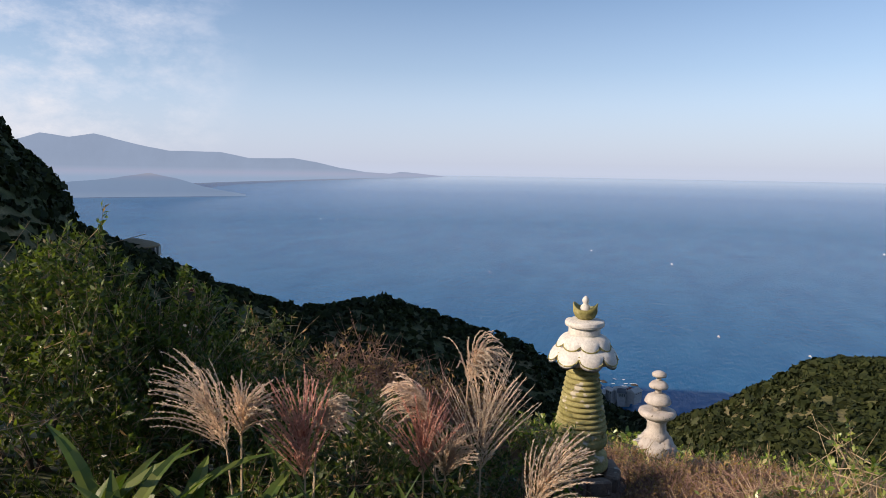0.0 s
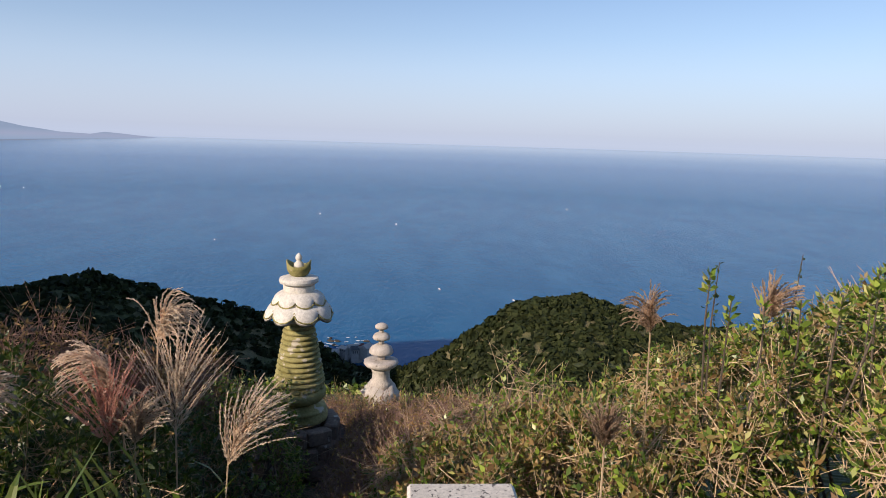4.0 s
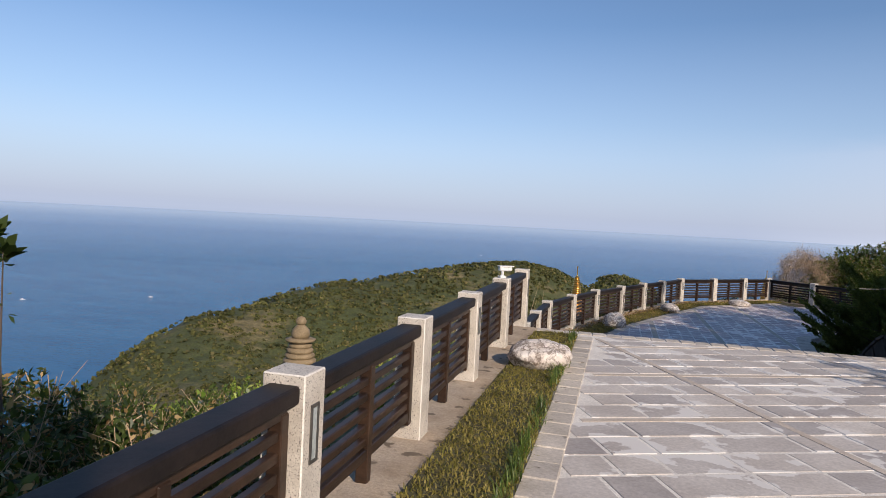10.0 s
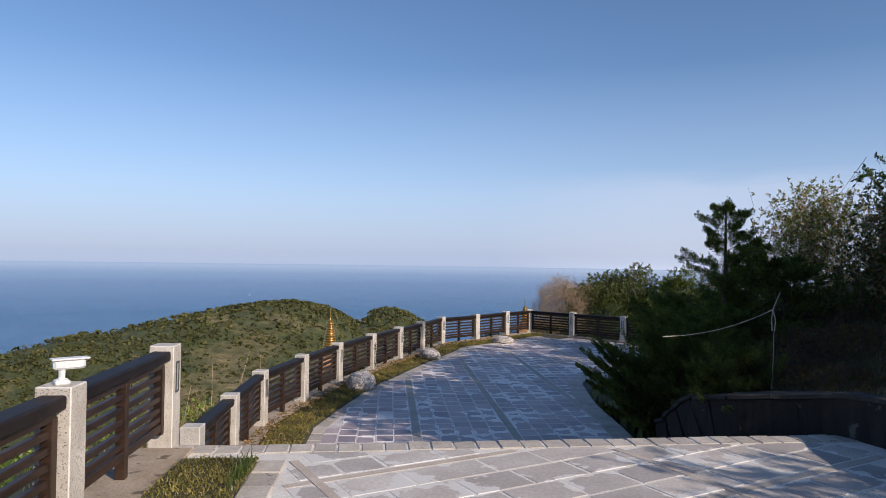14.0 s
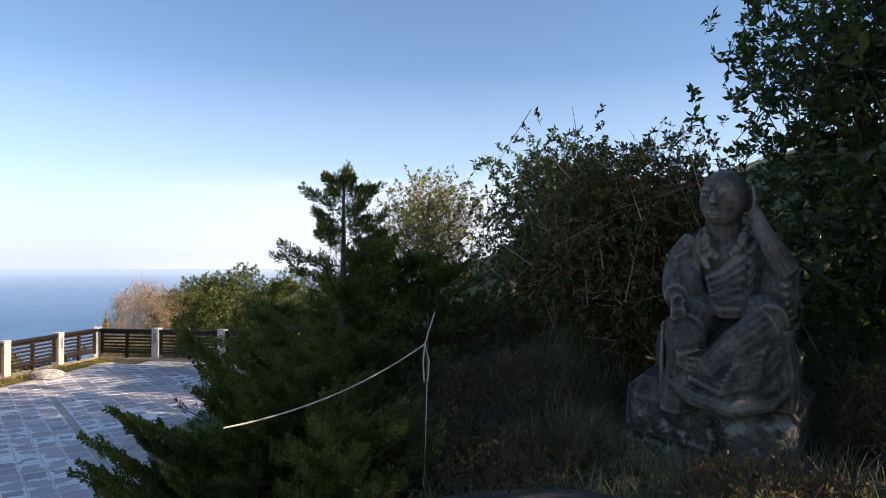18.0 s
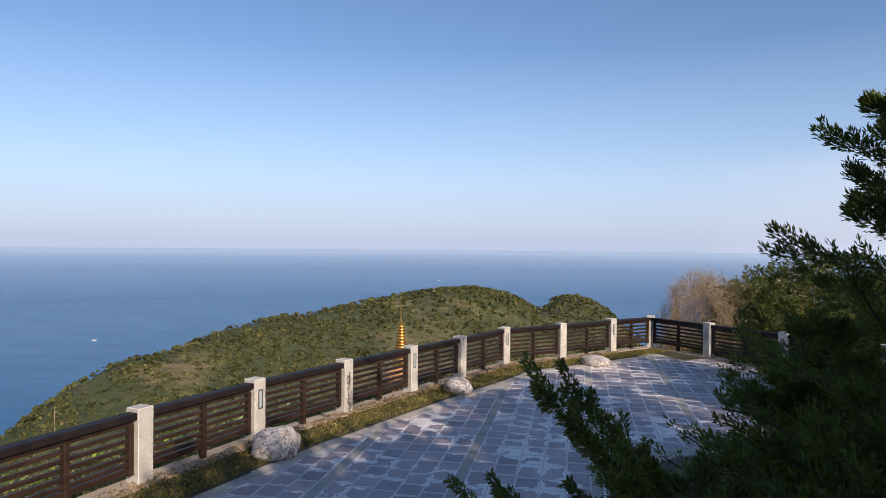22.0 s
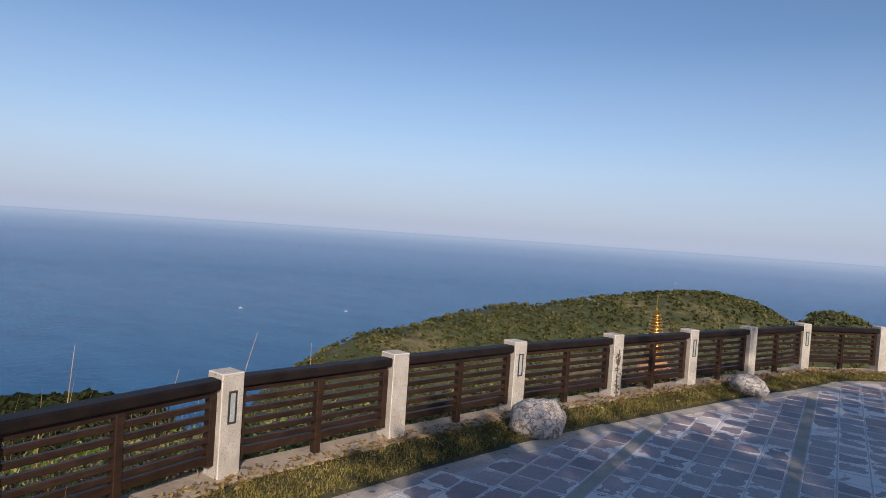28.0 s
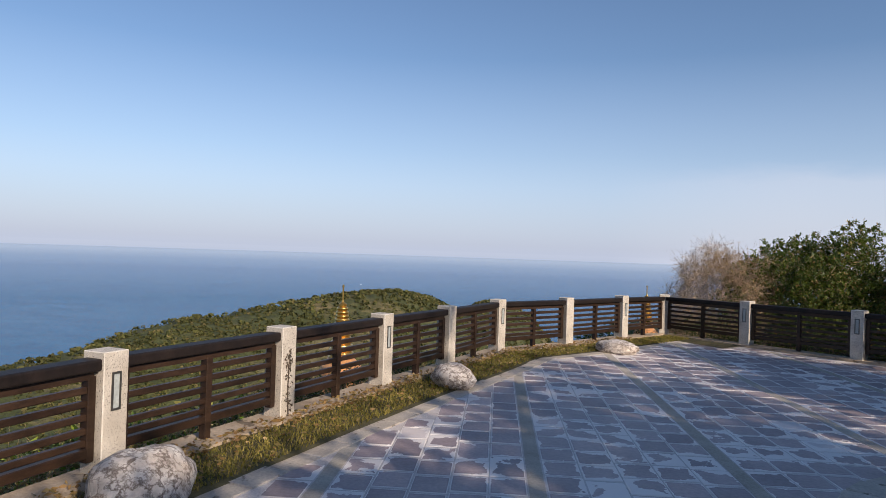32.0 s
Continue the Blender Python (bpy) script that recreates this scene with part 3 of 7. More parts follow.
def sea_material():
    m, nt, p = material("sea_water", 0.22)
    swell = noise_tex(nt, 0.012, 4, 0.6, (1.0, 2.2, 1.0))
    chop = noise_tex(nt, 0.12, 4, 0.6, (1.0, 1.8, 1.0))
    col = ramp(nt, swell, [(0.35, (0.010, 0.10, 0.235)), (0.65, (0.02, 0.13, 0.275))])
    nt.links.new(col, p.inputs["Base Color"])
    p.inputs["IOR"].default_value = 1.33
    p.inputs["Specular IOR Level"].default_value = 0.10
    bump(nt, p, chop, 0.6, 1.5)
    return m


SEA_MAT = sea_material()


def build_sea():
    na, v, f = 160, [(0, 0, SEA)], []
    radii = [60, 150, 300, 500, 750, 1050, 1400, 1800, 2250, 2750, 3300, 3900, 4400, 4880]
    for r in radii:
        for k in range(na):
            a = 2 * math.pi * k / na
            v.append((r * math.cos(a), r * math.sin(a), SEA + 88.0 * (r / 4880) ** 2))
    f += [(0, 1 + k, 1 + (k + 1) % na) for k in range(na)]
    for i in range(len(radii) - 1):
        b = 1 + i * na
        f += [(b + k, b + na + k, b + na + (k + 1) % na, b + (k + 1) % na) for k in range(na)]
    return v, f


sv, sf = build_sea()
sea = tagged(new("water", mesh("water", sv, sf, SEA_MAT, True)), "calm blue sea reaching a hazy horizon", "sea", kind="structure")

# far mountains across the bay: a glowing backdrop, haze painted into its tone


FAR_LIFT = 0.3
FAR_LINE = [(146, 0.6), (143.3, 1.25), (141.8, 1.73), (140.9, 2.05), (139.1, 1.79), (137.4, 2.1), (135.7, 1.69), (133.7, 1.23), (132.1, 0.96), (128.3, 0.96), (126.1, 0.5), (122.5, 0.57), (120.6, 0.27), (118.7, -0.17), (116.4, -0.5), (114.4, -0.6), (113.5, -0.42), (110.1, -0.72), (109, -0.9)]
NEAR_LINE = [(142, -1.75), (140, -1.6), (138.1, -1.43), (136.2, -1.21), (133.6, -0.8), (131.8, -1.17), (129.7, -1.84), (127.9, -2.19), (126.4, -2.5)]


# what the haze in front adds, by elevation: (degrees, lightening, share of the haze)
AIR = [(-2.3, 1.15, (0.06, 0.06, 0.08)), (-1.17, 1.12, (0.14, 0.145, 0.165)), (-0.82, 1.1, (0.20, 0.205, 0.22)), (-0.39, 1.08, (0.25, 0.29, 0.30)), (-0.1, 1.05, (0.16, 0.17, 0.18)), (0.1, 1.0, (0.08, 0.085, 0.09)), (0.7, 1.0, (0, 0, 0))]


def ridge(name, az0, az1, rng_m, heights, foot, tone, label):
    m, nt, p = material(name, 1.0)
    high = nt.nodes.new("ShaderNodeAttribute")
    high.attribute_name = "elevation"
    # the emission is the hazed tone, less what the veil shell adds
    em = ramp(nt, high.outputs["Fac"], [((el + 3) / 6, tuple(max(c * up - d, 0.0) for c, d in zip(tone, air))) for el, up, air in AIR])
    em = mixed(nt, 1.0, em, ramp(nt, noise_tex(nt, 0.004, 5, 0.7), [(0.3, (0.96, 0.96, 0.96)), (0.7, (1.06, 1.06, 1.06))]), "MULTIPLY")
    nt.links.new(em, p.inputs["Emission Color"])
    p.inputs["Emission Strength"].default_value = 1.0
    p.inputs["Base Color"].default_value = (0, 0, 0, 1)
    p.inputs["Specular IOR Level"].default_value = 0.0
    n, v, high = 220, [], []
    hx, hy = [(az0 - p[0]) / (az0 - az1) for p in heights], [p[1] + FAR_LIFT for p in heights]
    for i in range(n):
        t = i / (n - 1)
        a = radians(az0 + (az1 - az0) * t)
        e = np.interp(t, hx, hy) + 0.05 * noise.fractal((t * 14, rng_m[0] * 0.01, 0), 1.0, 2.0, 4) * (1 - t * 0.7)
        r0 = rng_m[0] + (rng_m[1] - rng_m[0]) * t
        for rr, ee in ((r0, foot), (r0, e), (r0 + 120, foot)):
            high.append((ee + 3) / 6)
            v.append((-0.5 - math.sin(a) * rr, 4 + math.cos(a) * rr, 1.5 + rr * math.tan(radians(ee))))
    f = []
    for i in range(n - 1):
        b = 3 * i
        f += [(b, b + 3, b + 4, b + 1), (b + 1, b + 4, b + 5, b + 2)]
    me = mesh(name, v, f, m, True)
    me.attributes.new("elevation", "FLOAT", "POINT").data.foreach_set("value", np.array(high, np.float32))
    ob = new("backdrop", me)
    return tagged(ob, label, "mountains", kind="structure")


ridge("far_ridge", 146, 109, (2500, 4750), FAR_LINE, -3.0, (0.235, 0.31, 0.45), "pale blue mountain range across the bay with painted haze")
ridge("near_ridge", 142, 126.4, (2350, 2450), NEAR_LINE, -3.0, (0.165, 0.225, 0.34), "blue foothills with painted haze along the far shore")

# a glowing band painted with sea haze and thin cloud low in the sky


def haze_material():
    m = bpy.data.materials.new("glowing_sea_haze")
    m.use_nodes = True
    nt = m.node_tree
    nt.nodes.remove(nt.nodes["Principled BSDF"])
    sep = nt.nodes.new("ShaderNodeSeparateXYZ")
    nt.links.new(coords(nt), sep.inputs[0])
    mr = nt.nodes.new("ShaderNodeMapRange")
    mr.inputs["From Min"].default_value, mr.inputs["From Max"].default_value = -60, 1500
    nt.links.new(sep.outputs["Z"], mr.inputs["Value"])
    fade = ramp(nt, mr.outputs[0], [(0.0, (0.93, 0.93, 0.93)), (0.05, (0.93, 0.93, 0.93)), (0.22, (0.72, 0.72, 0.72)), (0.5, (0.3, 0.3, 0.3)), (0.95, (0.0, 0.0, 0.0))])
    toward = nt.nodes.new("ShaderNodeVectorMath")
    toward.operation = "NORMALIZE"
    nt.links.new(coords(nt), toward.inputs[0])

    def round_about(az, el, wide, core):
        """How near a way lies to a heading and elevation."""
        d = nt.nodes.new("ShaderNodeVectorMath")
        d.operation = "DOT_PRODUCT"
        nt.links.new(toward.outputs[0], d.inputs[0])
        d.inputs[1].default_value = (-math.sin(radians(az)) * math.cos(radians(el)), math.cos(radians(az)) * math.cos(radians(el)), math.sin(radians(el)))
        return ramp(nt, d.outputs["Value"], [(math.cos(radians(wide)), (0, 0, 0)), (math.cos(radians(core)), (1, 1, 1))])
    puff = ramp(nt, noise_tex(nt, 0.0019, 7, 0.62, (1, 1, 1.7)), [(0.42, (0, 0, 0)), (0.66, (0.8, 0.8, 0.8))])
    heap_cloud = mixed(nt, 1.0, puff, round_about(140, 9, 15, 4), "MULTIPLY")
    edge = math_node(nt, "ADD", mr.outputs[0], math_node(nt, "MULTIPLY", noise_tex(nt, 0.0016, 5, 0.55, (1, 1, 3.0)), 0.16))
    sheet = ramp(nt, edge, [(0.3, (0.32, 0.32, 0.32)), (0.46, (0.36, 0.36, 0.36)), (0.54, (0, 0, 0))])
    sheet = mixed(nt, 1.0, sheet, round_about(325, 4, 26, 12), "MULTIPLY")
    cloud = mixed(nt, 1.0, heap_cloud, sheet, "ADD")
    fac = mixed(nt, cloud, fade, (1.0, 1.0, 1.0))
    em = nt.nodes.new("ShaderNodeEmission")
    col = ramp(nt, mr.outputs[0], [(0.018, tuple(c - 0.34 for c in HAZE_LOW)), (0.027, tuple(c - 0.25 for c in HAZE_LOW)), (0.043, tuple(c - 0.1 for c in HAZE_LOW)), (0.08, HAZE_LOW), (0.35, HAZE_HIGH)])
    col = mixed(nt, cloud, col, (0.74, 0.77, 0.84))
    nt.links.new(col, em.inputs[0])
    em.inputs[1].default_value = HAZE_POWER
    tr = nt.nodes.new("ShaderNodeBsdfTransparent")
    mx = nt.nodes.new("ShaderNodeMixShader")
    nt.links.new(fac, mx.inputs[0])
    nt.links.new(tr.outputs[0], mx.inputs[1])
    nt.links.new(em.outputs[0], mx.inputs[2])
    nt.links.new(mx.outputs[0], nt.nodes["Material Output"].inputs[0])
    return m


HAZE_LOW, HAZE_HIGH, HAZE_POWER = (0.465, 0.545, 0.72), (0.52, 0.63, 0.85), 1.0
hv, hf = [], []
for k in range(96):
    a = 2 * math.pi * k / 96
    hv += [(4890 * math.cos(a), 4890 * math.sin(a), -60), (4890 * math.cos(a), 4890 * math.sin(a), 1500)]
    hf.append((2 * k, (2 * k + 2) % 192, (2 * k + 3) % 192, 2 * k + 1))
tagged(new("backdrop", mesh("haze", hv, hf, haze_material(), True)), "glowing backdrop of pale lavender sea haze and thin cloud above the horizon", "sky haze", kind="structure")



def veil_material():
    """A glowing shell painted as thin haze before the farthest water and mountains."""
    m = bpy.data.materials.new("glowing_water_haze")
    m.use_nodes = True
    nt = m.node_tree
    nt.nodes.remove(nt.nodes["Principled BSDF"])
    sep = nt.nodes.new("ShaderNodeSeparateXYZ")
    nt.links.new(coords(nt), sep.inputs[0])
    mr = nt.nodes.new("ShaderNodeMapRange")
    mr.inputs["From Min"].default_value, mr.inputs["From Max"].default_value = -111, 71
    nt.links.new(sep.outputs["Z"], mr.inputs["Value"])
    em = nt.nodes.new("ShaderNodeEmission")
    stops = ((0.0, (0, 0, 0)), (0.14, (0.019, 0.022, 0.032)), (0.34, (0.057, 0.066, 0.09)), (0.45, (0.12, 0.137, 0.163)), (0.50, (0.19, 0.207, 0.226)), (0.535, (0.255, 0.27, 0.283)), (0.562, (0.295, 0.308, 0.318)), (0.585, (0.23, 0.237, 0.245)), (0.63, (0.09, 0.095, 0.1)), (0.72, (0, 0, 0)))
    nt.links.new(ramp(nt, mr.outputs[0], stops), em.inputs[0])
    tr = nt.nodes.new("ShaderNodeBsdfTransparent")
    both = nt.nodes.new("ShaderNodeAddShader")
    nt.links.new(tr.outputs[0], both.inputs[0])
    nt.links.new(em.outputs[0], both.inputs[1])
    nt.links.new(both.outputs[0], nt.nodes["Material Output"].inputs[0])
    return m


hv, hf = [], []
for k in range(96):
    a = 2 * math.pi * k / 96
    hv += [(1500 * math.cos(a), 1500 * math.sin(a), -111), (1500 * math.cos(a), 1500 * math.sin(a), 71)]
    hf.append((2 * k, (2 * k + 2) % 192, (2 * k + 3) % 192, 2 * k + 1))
tagged(new("backdrop", mesh("veil", hv, hf, veil_material(), True)), "glowing shell painted as thin haze over the far water", "sky haze", kind="structure")

# ---- far buildings and boats ----
# ridge buildings: the shade they stand in is put into darker walls and roofs
WALL_SHADED = surface("shaded_rendered_wall", (0.05, 0.046, 0.042), (0.10, 0.092, 0.084), 0.9, 2, 0.3)
ROOF_RED = surface("red_roof", (0.14, 0.03, 0.022), (0.20, 0.045, 0.032), 0.8, 2, 0.3)
ROOF_GREY = surface("grey_roof", (0.07, 0.075, 0.08), (0.11, 0.115, 0.12), 0.7, 2, 0.3)


def on_way(az, r):
    a = radians(az)
    return -0.57 - math.sin(a) * r, 2.5 + math.cos(a) * r


def villa():
    x, y = on_way(135.0, 236)
    z = 1.54 + 236 * math.tan(radians(-7.0))
    vl = thing("round_building", "round pale building with terraces on the wooded ridge", "building", (x, y, z))
    part("wall", lathe([(7.4, -6), (7.4, 3.2), (7.0, 3.2), (7.0, -6)], 32), WALL_SHADED, vl)
    part("roof", lathe([(8.2, 3.2), (8.2, 3.6), (6.0, 4.6), (2.0, 5.6), (1.6, 5.7)], 32), PAG_TAN, vl, "low conical tan roof")
    part("balcony", lathe([(8.0, 0.2), (8.6, 0.2), (8.6, 0.5), (8.0, 0.5)], 32), PAG_WHITE, vl)
    for k in range(20):
        a = 2 * math.pi * k / 20
        w = part("window", box(-0.06, -0.55, 1.1, 0.06, 0.55, 2.7), LAMP_METAL, vl)
        w.matrix_basis = pose(7.42 * math.cos(a), 7.42 * math.sin(a), 0, 0, 0, math.degrees(a))
        c = part("column", box(-0.2, -0.2, 0.5, 0.2, 0.2, 3.2), PAG_WHITE, vl)
        c.matrix_basis = pose(8.1 * math.cos(a + 0.157), 8.1 * math.sin(a + 0.157), 0, 0, 0, math.degrees(a))


villa()


def house(az, r, el, w, d, h, turn, roof_mat, label, wall_mat=None, name="house"):
    x, y = on_way(az, r)
    ho = thing(name, label, "house", (x, y, 1.54 + r * math.tan(radians(el))), turn)
    part("wall", box(-w / 2, -d / 2, -4, w / 2, d / 2, h), wall_mat or PLASTER, ho)
    b = bmesh.new()
    o = 0.5
    v = [b.verts.new(p) for p in ((-w / 2 - o, -d / 2 - o, h), (w / 2 + o, -d / 2 - o, h), (w / 2 + o, d / 2 + o, h), (-w / 2 - o, d / 2 + o, h), (-w / 2, 0, h + d * 0.35), (w / 2, 0, h + d * 0.35))]
    for f in ((0, 1, 5, 4), (2, 3, 4, 5), (1, 2, 5), (3, 0, 4), (3, 2, 1, 0)):
        b.faces.new([v[i] for i in f])
    part("roof", b, roof_mat, ho)
    for k in range(3):
        part("window", box(-w / 2 + w * (k + 0.7) / 3.6, -d / 2 - 0.04, 0.9, -w / 2 + w * (k + 1.2) / 3.6, -d / 2 + 0.02, h - 0.6), LAMP_METAL, ho)


house(130.85, 200, -9.95, 6, 4, 0.2, 40, ROOF_RED, "small house with a red roof in the wooded ridge", WALL_SHADED)
house(130.6, 120, -13.5, 7, 5, 0.3, 60, ROOF_GREY, "low building with a pale grey roof among trees", WALL_SHADED)
rh = random.Random(6)
for k in range(14):
    house(92.6 + rh.uniform(0, 4.6), 345 + rh.uniform(-6, 14), -18.45 + rh.uniform(-0.25, 0.45), rh.uniform(3, 7), rh.uniform(3, 5), rh.uniform(1.0, 3.0), rh.uniform(0, 180), rh.choice((ROOF_GREY, PLASTER, ROOF_RED, PLASTER)), "small pale house on the shore below the hills")


def surf():
    """White water and dark rocks along the shore below the hills."""
    rng = random.Random(23)
    foam, rocks = bmesh.new(), bmesh.new()
    for k in range(40):
        az, r = rng.uniform(93.0, 98.8), rng.uniform(366, 396)
        x, y = on_way(az, r)
        wide, deep, n = rng.uniform(0.6, 2.6), rng.uniform(0.4, 1.2), 9
        turn = radians(az + rng.uniform(-25, 25))
        ring = []
        for i in range(n):
            a, q = 2 * math.pi * i / n, rng.uniform(0.6, 1.2)
            u, w = math.cos(a) * wide * q, math.sin(a) * deep * q
            ring.append(foam.verts.new((x + u * math.cos(turn) - w * math.sin(turn), y + u * math.sin(turn) + w * math.cos(turn), SEA + 1.0)))
        foam.faces.new(ring)
        if k % 3 == 0:
            bmesh.ops.create_icosphere(rocks, subdivisions=2, radius=1, matrix=Matrix.Translation((x + 1.5, y + 1.0, SEA + 0.6)) @ pose(0, 0, 0, 0, 0, rng.uniform(0, 90)) @ Matrix.Diagonal((rng.uniform(1, 3), rng.uniform(0.8, 1.6), rng.uniform(0.5, 1.2), 1)))
    tagged(new("surf", to_mesh("surf", foam, WHITE)), "white surf along the rocky shore", "surf", kind="stuff")
    tagged(new("shore_rocks", to_mesh("shore_rocks", rocks, WALLCAP)), "dark rocks in the surf", "rocks", kind="stuff")


surf()


def boat(x, y, s):
    z = SEA + 88.0 * ((x * x + y * y) / 4880 ** 2)
    bo = thing("boat", "small white fishing boat on the open sea", "boat", (x, y, z), 25, "fishing boats")
    b = bmesh.new()
    ring = []
    for t, w in ((-1, 0.7), (-0.4, 1.0), (0.3, 0.95), (0.75, 0.55), (1.0, 0.05)):
        ring.append([b.verts.new((t * 4.5, q * w * 1.3, zz)) for q, zz in ((-1, 1.0), (-0.6, -0.3), (0.6, -0.3), (1, 1.0))])
    for lo, hi in zip(ring, ring[1:]):
        for i in range(3):
            b.faces.new((lo[i], lo[i + 1], hi[i + 1], hi[i]))
        b.faces.new((lo[3], lo[0], hi[0], hi[3]))
    b.faces.new(ring[0])
    part("hull", b, WHITE, bo)
    part("cabin", box(-1.8, -0.8, 0.9, 0.4, 0.8, 2.6, 0.1), WHITE, bo)
    part("mast", tube([(0.6, 0, 0.9), (0.6, 0, 4.2)], [0.08, 0.04], 6), WHITE, bo)
    bo.scale = (s, s, s)


for az, el in ((105.7, -8.6), (97.1, -6.5), (90.6, -7.3), (86.7, -12.8), (80.1, -13.5), (76.0, -5.5), (118.9, -4.3), (120.3, -4.2), (47.0, -7.5), (38.4, -7.4), (11.5, -3.0)):
    rr = 118 / math.tan(radians(-el))
    for _ in range(6):
        rr = (121.5 - 88.0 * (rr / 4880) ** 2) / math.tan(radians(-el))
    x, y = on_way(az, rr)
    boat(x, y, 0.4 if rr < 900 else 0.6)

# ---- terraces ----


def rot(p, deg, o=(0, 0)):
    c, s = math.cos(radians(deg)), math.sin(radians(deg))
    return o[0] + c * p[0] - s * p[1], o[1] + s * p[0] + c * p[1]


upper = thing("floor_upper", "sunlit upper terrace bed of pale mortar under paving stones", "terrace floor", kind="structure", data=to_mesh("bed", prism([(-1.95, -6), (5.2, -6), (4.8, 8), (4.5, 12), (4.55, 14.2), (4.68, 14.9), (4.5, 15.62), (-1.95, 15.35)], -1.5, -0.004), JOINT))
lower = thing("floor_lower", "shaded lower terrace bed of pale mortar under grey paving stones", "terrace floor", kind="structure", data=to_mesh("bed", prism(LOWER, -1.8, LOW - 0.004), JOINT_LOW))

# strip beside the upper fence
part("fence_footing", box(-1.95, -6, -0.3, -1.48, 15.3, 0.02, 0.01), FOOTING, upper, "worn concrete footing strip under the fence")
part("turf_bed", box(-1.48, -6, -0.3, -0.90, 14.95, 0.035, 0.01), SOIL, upper, "soil of the narrow grass strip")


def steps():
    st = thing("stairs", "stone steps from the upper terrace down to the lower", "stairs", kind="structure")
    for i in range(5):
        y = 15.62 + 0.33 * i
        part("step", box(0.9, y if i else 15.42, LOW - 0.3, 3.42, y + 0.36, -0.19 * (i + 1) + (0.0 if i < 4 else 0.004), 0.012), CONCRETE, st)
    return st


steps()
tw = thing("wall_terrace", "concrete retaining wall below the upper terrace edge", "retaining wall", kind="structure", data=to_mesh("wall", box(-1.95, 15.42, -1.6, 0.895, 15.6, -0.045), CONCRETE))

# curved low wall round the planted bank
WALL_LINE = [(3.5, 17.4), (3.55, 16.8), (3.7, 16.4), (3.98, 16.12), (4.3, 15.9), (4.52, 15.55), (4.63, 15.1), (4.62, 14.7), (4.5, 14.2), (4.42, 13.0), (4.45, 11.0), (4.7, 8.0), (4.9, 3.0), (5.2, -6.0)]


def spread_line(line, step):
    """Points at even steps along a line with the way and the left side there."""
    out, carry = [], 0.0
    for (x0, y0), (x1, y1) in zip(line, line[1:]):
        ln = math.hypot(x1 - x0, y1 - y0)
        s = carry
        while s < ln:
            t = s / ln
            out.append((x0 + (x1 - x0) * t, y0 + (y1 - y0) * t, math.degrees(math.atan2(y1 - y0, x1 - x0))))
            s += step
        carry = s - ln
    return out


bw = thing("wall_bank", "low dark curved stone wall holding the planted bank", "retaining wall", kind="structure")
rngw = random.Random(4)
wall_stone = to_mesh("stone", box(-0.14, -0.1, -1.5, 0.14, 0.1, 0.0), WALLSTONE)
wall_cap = to_mesh("cap", box(-0.11, -0.125, 0.0, 0.11, 0.125, 0.045, 0.006), WALLCAP)


def wall_top(y):
    return float(np.interp(y, [14.0, 15.6, 16.1, 16.8, 17.4], [0.45, 0.36, 0.26, 0.09, -0.3]))


def wall_fall(y, a):
    """Tilt of the wall's top along its way."""
    k = math.sin(radians(a)) * 0.05
    return math.degrees(math.atan2(wall_top(y - k) - wall_top(y + k), 0.1))


WALL_LINE = rounded(WALL_LINE, 5)
for x, y, a in spread_line(WALL_LINE, 0.26):
    s = part("stone", wall_stone, None, bw)
    s.matrix_basis = pose(x, y, wall_top(y) + rngw.uniform(-0.004, 0.004), 0, wall_fall(y, a), a + rngw.uniform(-1, 1))
for x, y, a in spread_line(WALL_LINE, 0.2):
    s = part("cap_stone", wall_cap, None, bw)
    s.matrix_basis = pose(x, y, wall_top(y) + rngw.uniform(0.003, 0.006), 0, wall_fall(y, a), a)

low_line = rounded([(6.4, 22.9), (6.3, 23.6), (6.5, 24.2), (7.2, 24.7), (8.3, 25.9), (9.2, 27.6), (9.9, 29.0)])
for x, y, a in spread_line(low_line, 0.26):
    s = part("stone", wall_stone, None, bw)
    s.matrix_basis = pose(x, y, -0.42 + rngw.uniform(-0.004, 0.004), 0, 0, a)
for x, y, a in spread_line(low_line, 0.2):
    s = part("cap_stone", wall_cap, None, bw)
    s.matrix_basis = pose(x, y, -0.415, 0, 0, a)

# unseen wall beside the start, added to shade the near posts and hedge
hb = bmesh.new()
shade_outline = [(3.55, -0.3), (5.9, -0.3), (5.9, 7.6), (3.55, 5.4)]
near_face = [hb.verts.new((px, -1.6, pz)) for px, pz in shade_outline]
far_face = [hb.verts.new((px, -2.3, pz)) for px, pz in shade_outline]
hb.faces.new(near_face)
hb.faces.new(list(reversed(far_face)))
for k in range(4):
    hb.faces.new((near_face[k], far_face[k], far_face[(k + 1) % 4], near_face[(k + 1) % 4]))
bmesh.ops.recalc_face_normals(hb, faces=hb.faces)
thing("wall_house", "unseen plain grey plaster wall that shades the fence and hedge", "wall", kind="structure", data=to_mesh("house", hb, PLASTER))

# ---- fence ----
EDGE = surface("pale_granite_edge", (0.66, 0.62, 0.55), (0.80, 0.76, 0.69), 0.8, 90, 6, relief=0.3, depth=0.003)
POST = to_mesh("post", box(-0.1, -0.1, -0.25, 0.1, 0.1, 0.86, 0.006), GRANITE)
POST.materials.append(EDGE)
# bevel faces take the paler granite
for face in POST.polygons:
    face.material_index = 1 if max(abs(c) for c in face.normal) < 0.95 else 0


